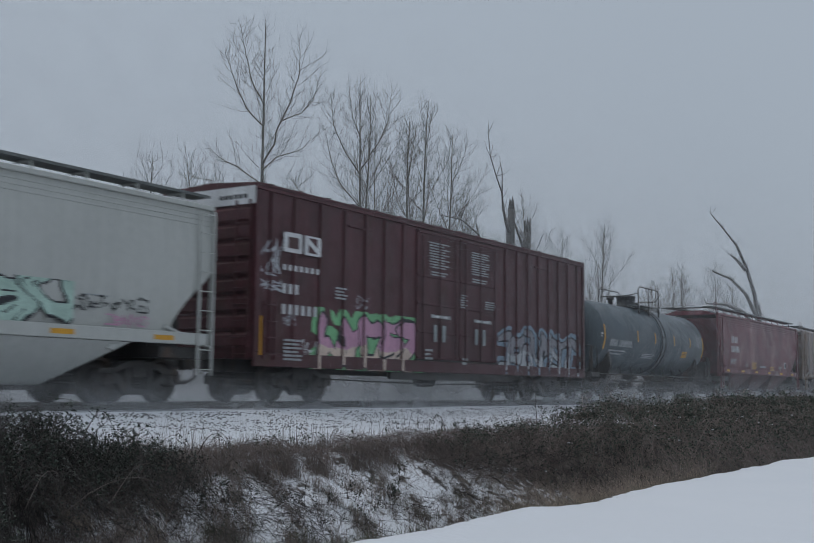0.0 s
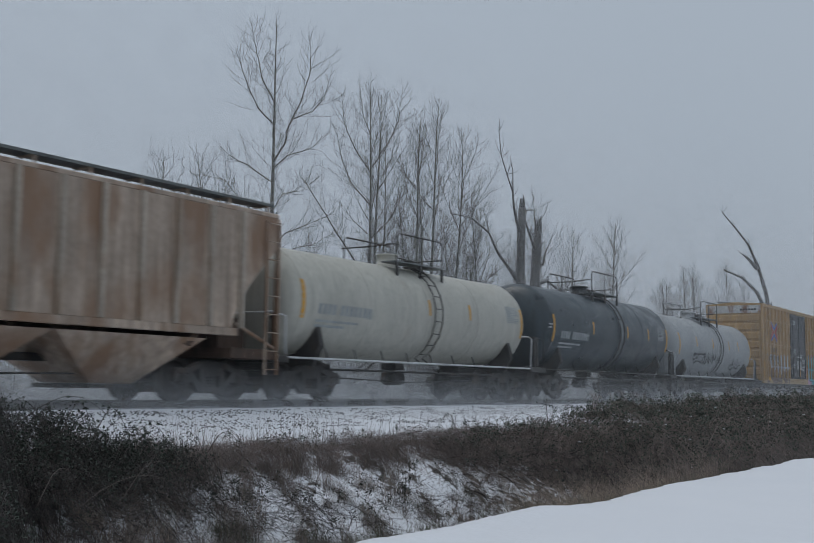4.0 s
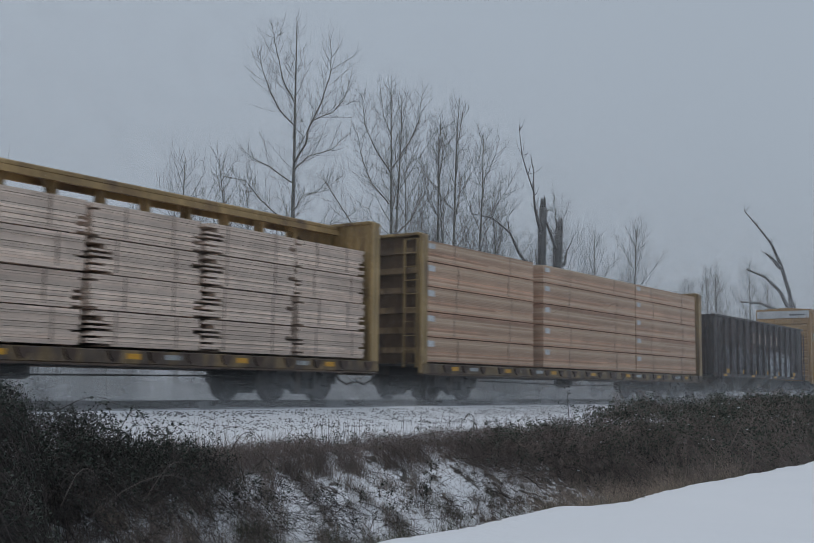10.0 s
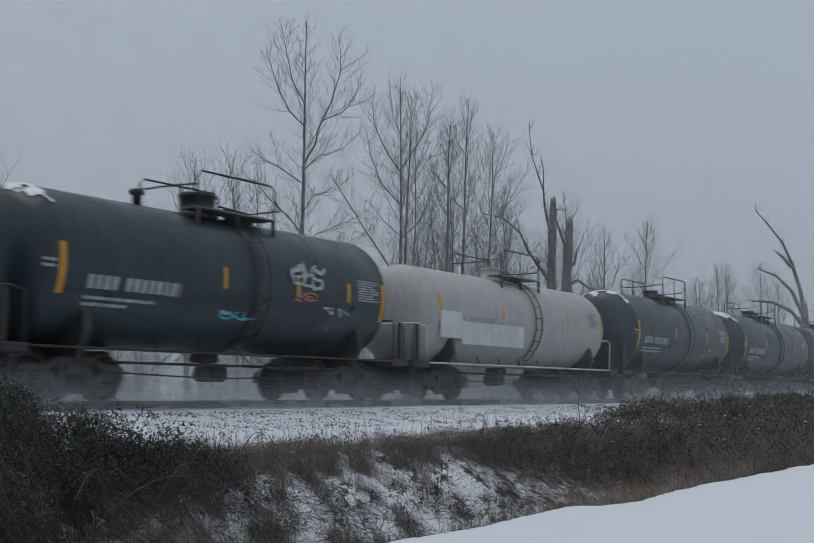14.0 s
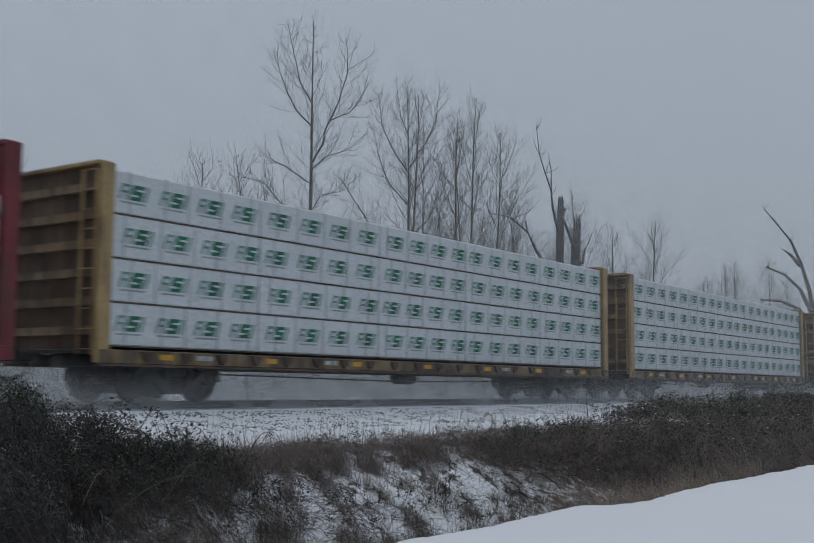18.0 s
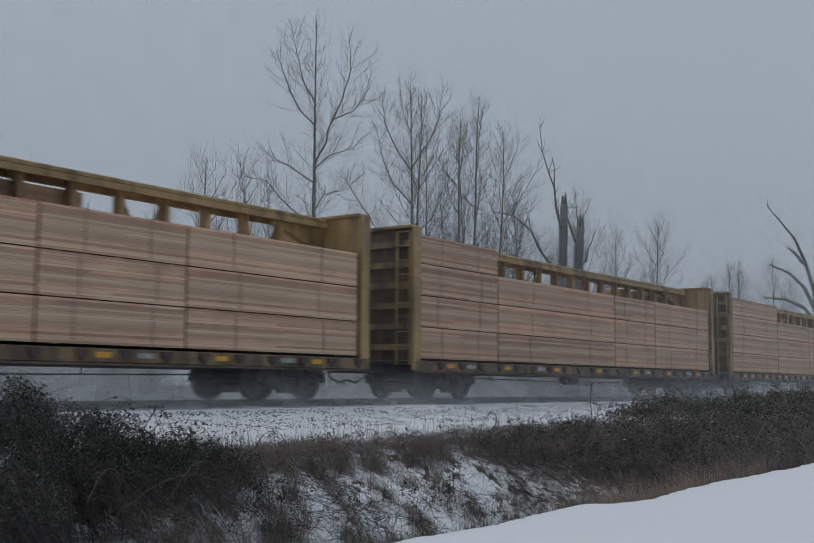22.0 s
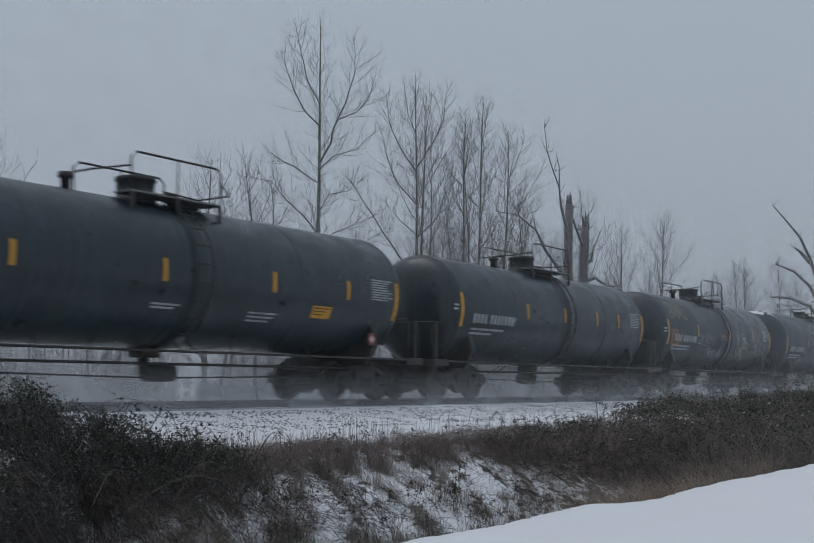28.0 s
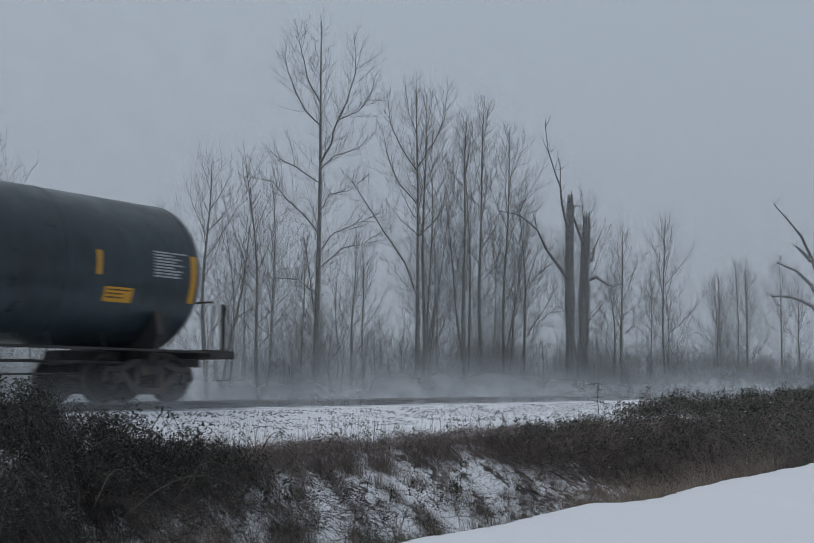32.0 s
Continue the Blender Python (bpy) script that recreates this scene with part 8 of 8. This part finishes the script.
WRAPPED = "lumber bundle in white printed wrapping"
centerbeam(378.57, "dark red centerbeam flatcar with wrapped lumber", BEAM_RED)
load_tiers("wrap", 378.57, (0.85, 0.85, 0.86, 0.85), (0.26, 4.6, 9.0, 13.3, 17.5, 21.7), 1.07, WRAPPED, 3, missing=[(3, 4)], straps=5)
centerbeam(402.4, "yellow centerbeam flatcar with wrapped lumber", BEAM_YELLOW)
load_tiers("wrap", 402.4, (0.85, 0.85, 0.86, 0.86), (0.26, 4.4, 8.8, 12.9, 17.3, 21.7), 1.07, WRAPPED, 4, straps=5)
centerbeam(426.45, "yellow centerbeam flatcar with wrapped lumber", BEAM_YELLOW)
load_tiers("wrap", 426.45, (0.85, 0.85, 0.86, 0.86), (0.26, 4.7, 9.0, 13.2, 17.5, 21.7), 1.07, WRAPPED, 5, straps=5)
FAR_TOP = [[(17.9, 21.5)], [(9.5, 14.6)], [(16.5, 21.5)], [(15.0, 21.5)]]
for i, s0 in enumerate((451.15, 475.0, 499.0, 523.16)):
    centerbeam(s0, "yellow centerbeam flatcar loaded with reddish-brown lumber", BEAM_YELLOW)
    step = (3.5, 4.6, 4.4, 7.06)[i]
    load_tiers("pink" if i % 2 == 0 else "tan", s0, (0.85, 0.85, 0.85, 0.78), (0.26, step, 12.47, 16.05, 21.7), 1.07, "tight bundle of reddish-brown planed boards", 6 + i,
               missing=[(3, c) for c in range(1, 4)], far_tiers=FAR_TOP[i], straps=2)

BH_POSTS = [0.87, 2.37, 3.92, 5.27, 6.6, 8.03, 9.3, 10.74, 12.09, 13.46, 14.85, 16.29, 17.6]
car, y = open_car(547.39, 18.85, 4.48, 1.22, "blue-black high-sided gondola with two rusty panels", BLUE_BLACK, BH_POSTS, {2: RUSTP, 3: RUSTP}, (), 0, "gondola", 0.27, STEEL, True)
digits(car, 2.5, 2.68, 0.7, 0.24, 4, WHITEP, y - 0.006)
digits(car, 2.5, 2.3, 0.6, 0.24, 3, WHITEP, y - 0.006)
bars(car, 2.5, 1.8, 0.7, 0.4, WHITEP, y - 0.006, 3, 70)
for x in (0.35, 11.2, 13.9, 18.3):
    part("reflector", Shape().box(x, x + 0.09, y - 0.012, y - 0.003, 1.3, 1.80 if x > 1 else 2.2), YELLOWP, car)

centerbeam(567.64, "yellow centerbeam flatcar with short timber bundles", BEAM_YELLOW)
load_tiers("pink", 567.64, (0.77, 0.77, 0.77, 0.77), (0.3, 2.9, 5.4, 7.95, 10.35, 11.2, 13.8, 16.4, 19.0, 21.6), 1.07, "short timber bundle with a white tag", 12, True, missing=[(t, 4) for t in range(4)], straps=1)

covered_hopper(591.4, 19.4, "plain grey smooth-sided covered hopper", GREY_HOPPER_B, top=4.32, sill=1.58)
tank_car(613.24, 14.35, "long black tank car with a tall valve housing", TANK_BLACK, 1.53, 2.66, 51, "tall", (0.22, 0.46, 0.68, 0.86), yellow_tag=0.78, marks=[(0.45, 1.98, 0.05, 0.06, 0, 1), (0.64, 1.95, 0.06, 0.25, 0, 3)])
tank_car(630.62, 12.05, STD, TANK_BLACK, 1.53, 2.55, 52, "tall", (0.3, 0.5, 0.69, 0.83))
car = tank_car(645.1, 12.15, "black tank car with faded graffiti", TANK_BLACK, 1.53, 2.55, 53, "tall", (0.25, 0.55, 0.8))
ROUND = (2.55, 1.535)
spray(car, 4, 0.35, 2.1, 3.0, 3.7, "z", "", "", None, 0.09, 38, shell=ROUND)
spray(car, 4, 0.5, 1.9, 3.05, 3.6, "s", "", "", None, 0.05, 138, shell=ROUND)
spray(car, 5, 3.1, 4.7, 2.05, 2.5, "s", "", "", None, 0.08, 39, shell=ROUND)
spray(car, 6, 4.4, 6.1, 1.55, 1.95, "s", "", "", None, 0.09, 139, shell=ROUND)
spray(car, 3, 0.25, 1.2, 1.85, 2.6, "o", "", "", None, 0.18, 140, shell=ROUND)
spray(car, 2, 5.6, 6.3, 2.3, 2.75, "o", "", "", None, 0.09, 142, shell=ROUND)
spray(car, 4, 7.6, 9.0, 1.6, 2.65, "s", "", "", None, 0.09, 40, shell=ROUND)
spray(car, 5, 7.5, 10.3, 1.55, 2.35, "z", "", "", None, 0.06, 41, shell=ROUND)
spray(car, 2, 9.9, 10.7, 1.85, 2.35, "s", "", "", None, 0.10, 143, shell=ROUND)
tank_car(659.9, 14.9, STD, TANK_BLACK, 1.55, 2.62, 54, "low", (0.24, 0.50, 0.66, 0.84), yellow_tag=0.85, snow=True, marks=[(0.35, 2.6, 0.06, 0.8, 0, 6), (0.72, 2.0, 0.06, 0.2, 0, 3), (0.62, 2.9, 0.03, 0.1, 0, 1)])
tank_car(677.41, 15.15, "long black tank car with white lettering and snow on its head", TANK_BLACK, 1.55, 2.64, 55, "tall", (0.3, 0.56, 0.7, 0.87), yellow_tag=0.43, snow=True, marks=[(0.33, 2.6, 0.08, 0.3, 0, 3), (0.72, 2.35, 0.1, 0.25, 0, 3)])
tank_car(695.01, 12.1, "last black tank car with yellow reflectors", TANK_BLACK, 1.53, 2.60, 56, "tall", (0.36, 0.56, 0.8), yellow_tag=0.82)


# ---- airborne snow ----
def drift(name, label, x, y, z, length, height, mat, turn=0.0, bow=0.5):
    """One soft rigid veil of blown snow, bowed in plan and in section."""
    s, n, m = Shape(), 8, 4
    for i in range(n):
        for j in range(m):
            q = []
            for a, b in ((i, j), (i + 1, j), (i + 1, j + 1), (i, j + 1)):
                u, w = a / n - 0.5, b / m
                q.append((u * length, bow * (math.cos(u * 3.1) - 0.6) + 0.3 * w * w, w * height))
            s.face(q, 0, True)
    ob = solid(name, s, mat, label, "snow mist", "blown snow", (x, y, z))
    ob.rotation_euler = (0, 0, radians(turn))
    return ob


DUST = mist_material("blown_snow", 0.80, 24.0, 1.9, 0.45)
LOWDUST = mist_material("low_blown_snow", 0.48, 22.0, 1.2, 0.4)
rnd_dust = random.Random(9)
for k in range(70):
    s0, yy = -12 + k * 11.0 + rnd_dust.uniform(-0.8, 0.8), YC - 1.75 + rnd_dust.uniform(-0.1, 0.1)
    ob = drift("snow_dust", "fine snow whirled up beside the wheels", s0, yy, -0.3, 22.0, 1.2, LOWDUST, 0, 0.05)
    TRAIN.append((ob, s0, yy, -0.3, 0.0))
    if k % 2:
        ob = drift("snow_dust", "snow whirled up behind the wheels", s0, YC + 2.2, -0.3, 24.0, 1.9, DUST, 0, 0.05)
        TRAIN.append((ob, s0, YC + 2.2, -0.3, 0.0))
BANKMIST = mist_material("low_snow_mist", 0.58, 260.0, 2.9, 0.5)
drift("snow_mist", "low mist of blown snow before the trees", 70, 25.0, -0.8, 260, 2.9, BANKMIST, 0, 0.6)
FARMIST = mist_material("far_snow_haze", 0.26, 300.0, 26.0, 0.6, 0.78)
drift("snow_haze", "haze of falling snow before the wood", 90, 27.2, -0.8, 300, 30, FARMIST, 0, 0.8)
drift("snow_haze", "haze of falling snow within the wood", 110, 37.0, -0.8, 300, 30, FARMIST, 4, 2.0)

VEIL = mist_material("thin_snow_veil", 0.20, 124.0, 16.0, 0.75, 0.74)
drift("snow_haze", "thin haze of falling snow before the train", 70, 13.0, -0.7, 124, 16, VEIL, 0, 0.2)
LOWMIST = mist_material("trackside_snow_mist", 0.70, 150.0, 1.8, 0.45, 0.72)
drift("snow_mist", "low snow mist hanging beside the track", 86, 14.8, -0.5, 150, 1.8, LOWMIST, 0, 0.1)


def motions():
    """The whole train rolls by at an even speed; wheelsets turn while they pass."""
    for ob, s0, y, z, turn in TRAIN:
        walk(ob, [(0.0, pose(s0, y, z, 0, 0, turn)), (32.0, pose(s0 - 32.0 * SPEED, y, z, 0, 0, turn))])
    for ws, s0, dx in ROLLING:
        first = max(0, math.ceil((s0 - 44.0) / SPEED * FPS))
        last = min(32 * FPS, math.floor((s0 - 9.0) / SPEED * FPS))
        if last <= first:
            walk(ws, [(0.0, pose(dx, 0, WR)), (32.0, pose(dx, 0, WR))])
            continue
        step = SPEED / FPS / WR
        rows = [(k / FPS, Matrix.Translation((dx, 0, WR)) @ Matrix.Rotation(-step * (k - first), 4, "Y")) for k in range(first, last + 1)]
        if first > 0:
            rows.insert(0, (0.0, rows[0][1]))
        if last < 32 * FPS:
            rows.append((32.0, rows[-1][1]))
        walk(ws, rows)


motions()
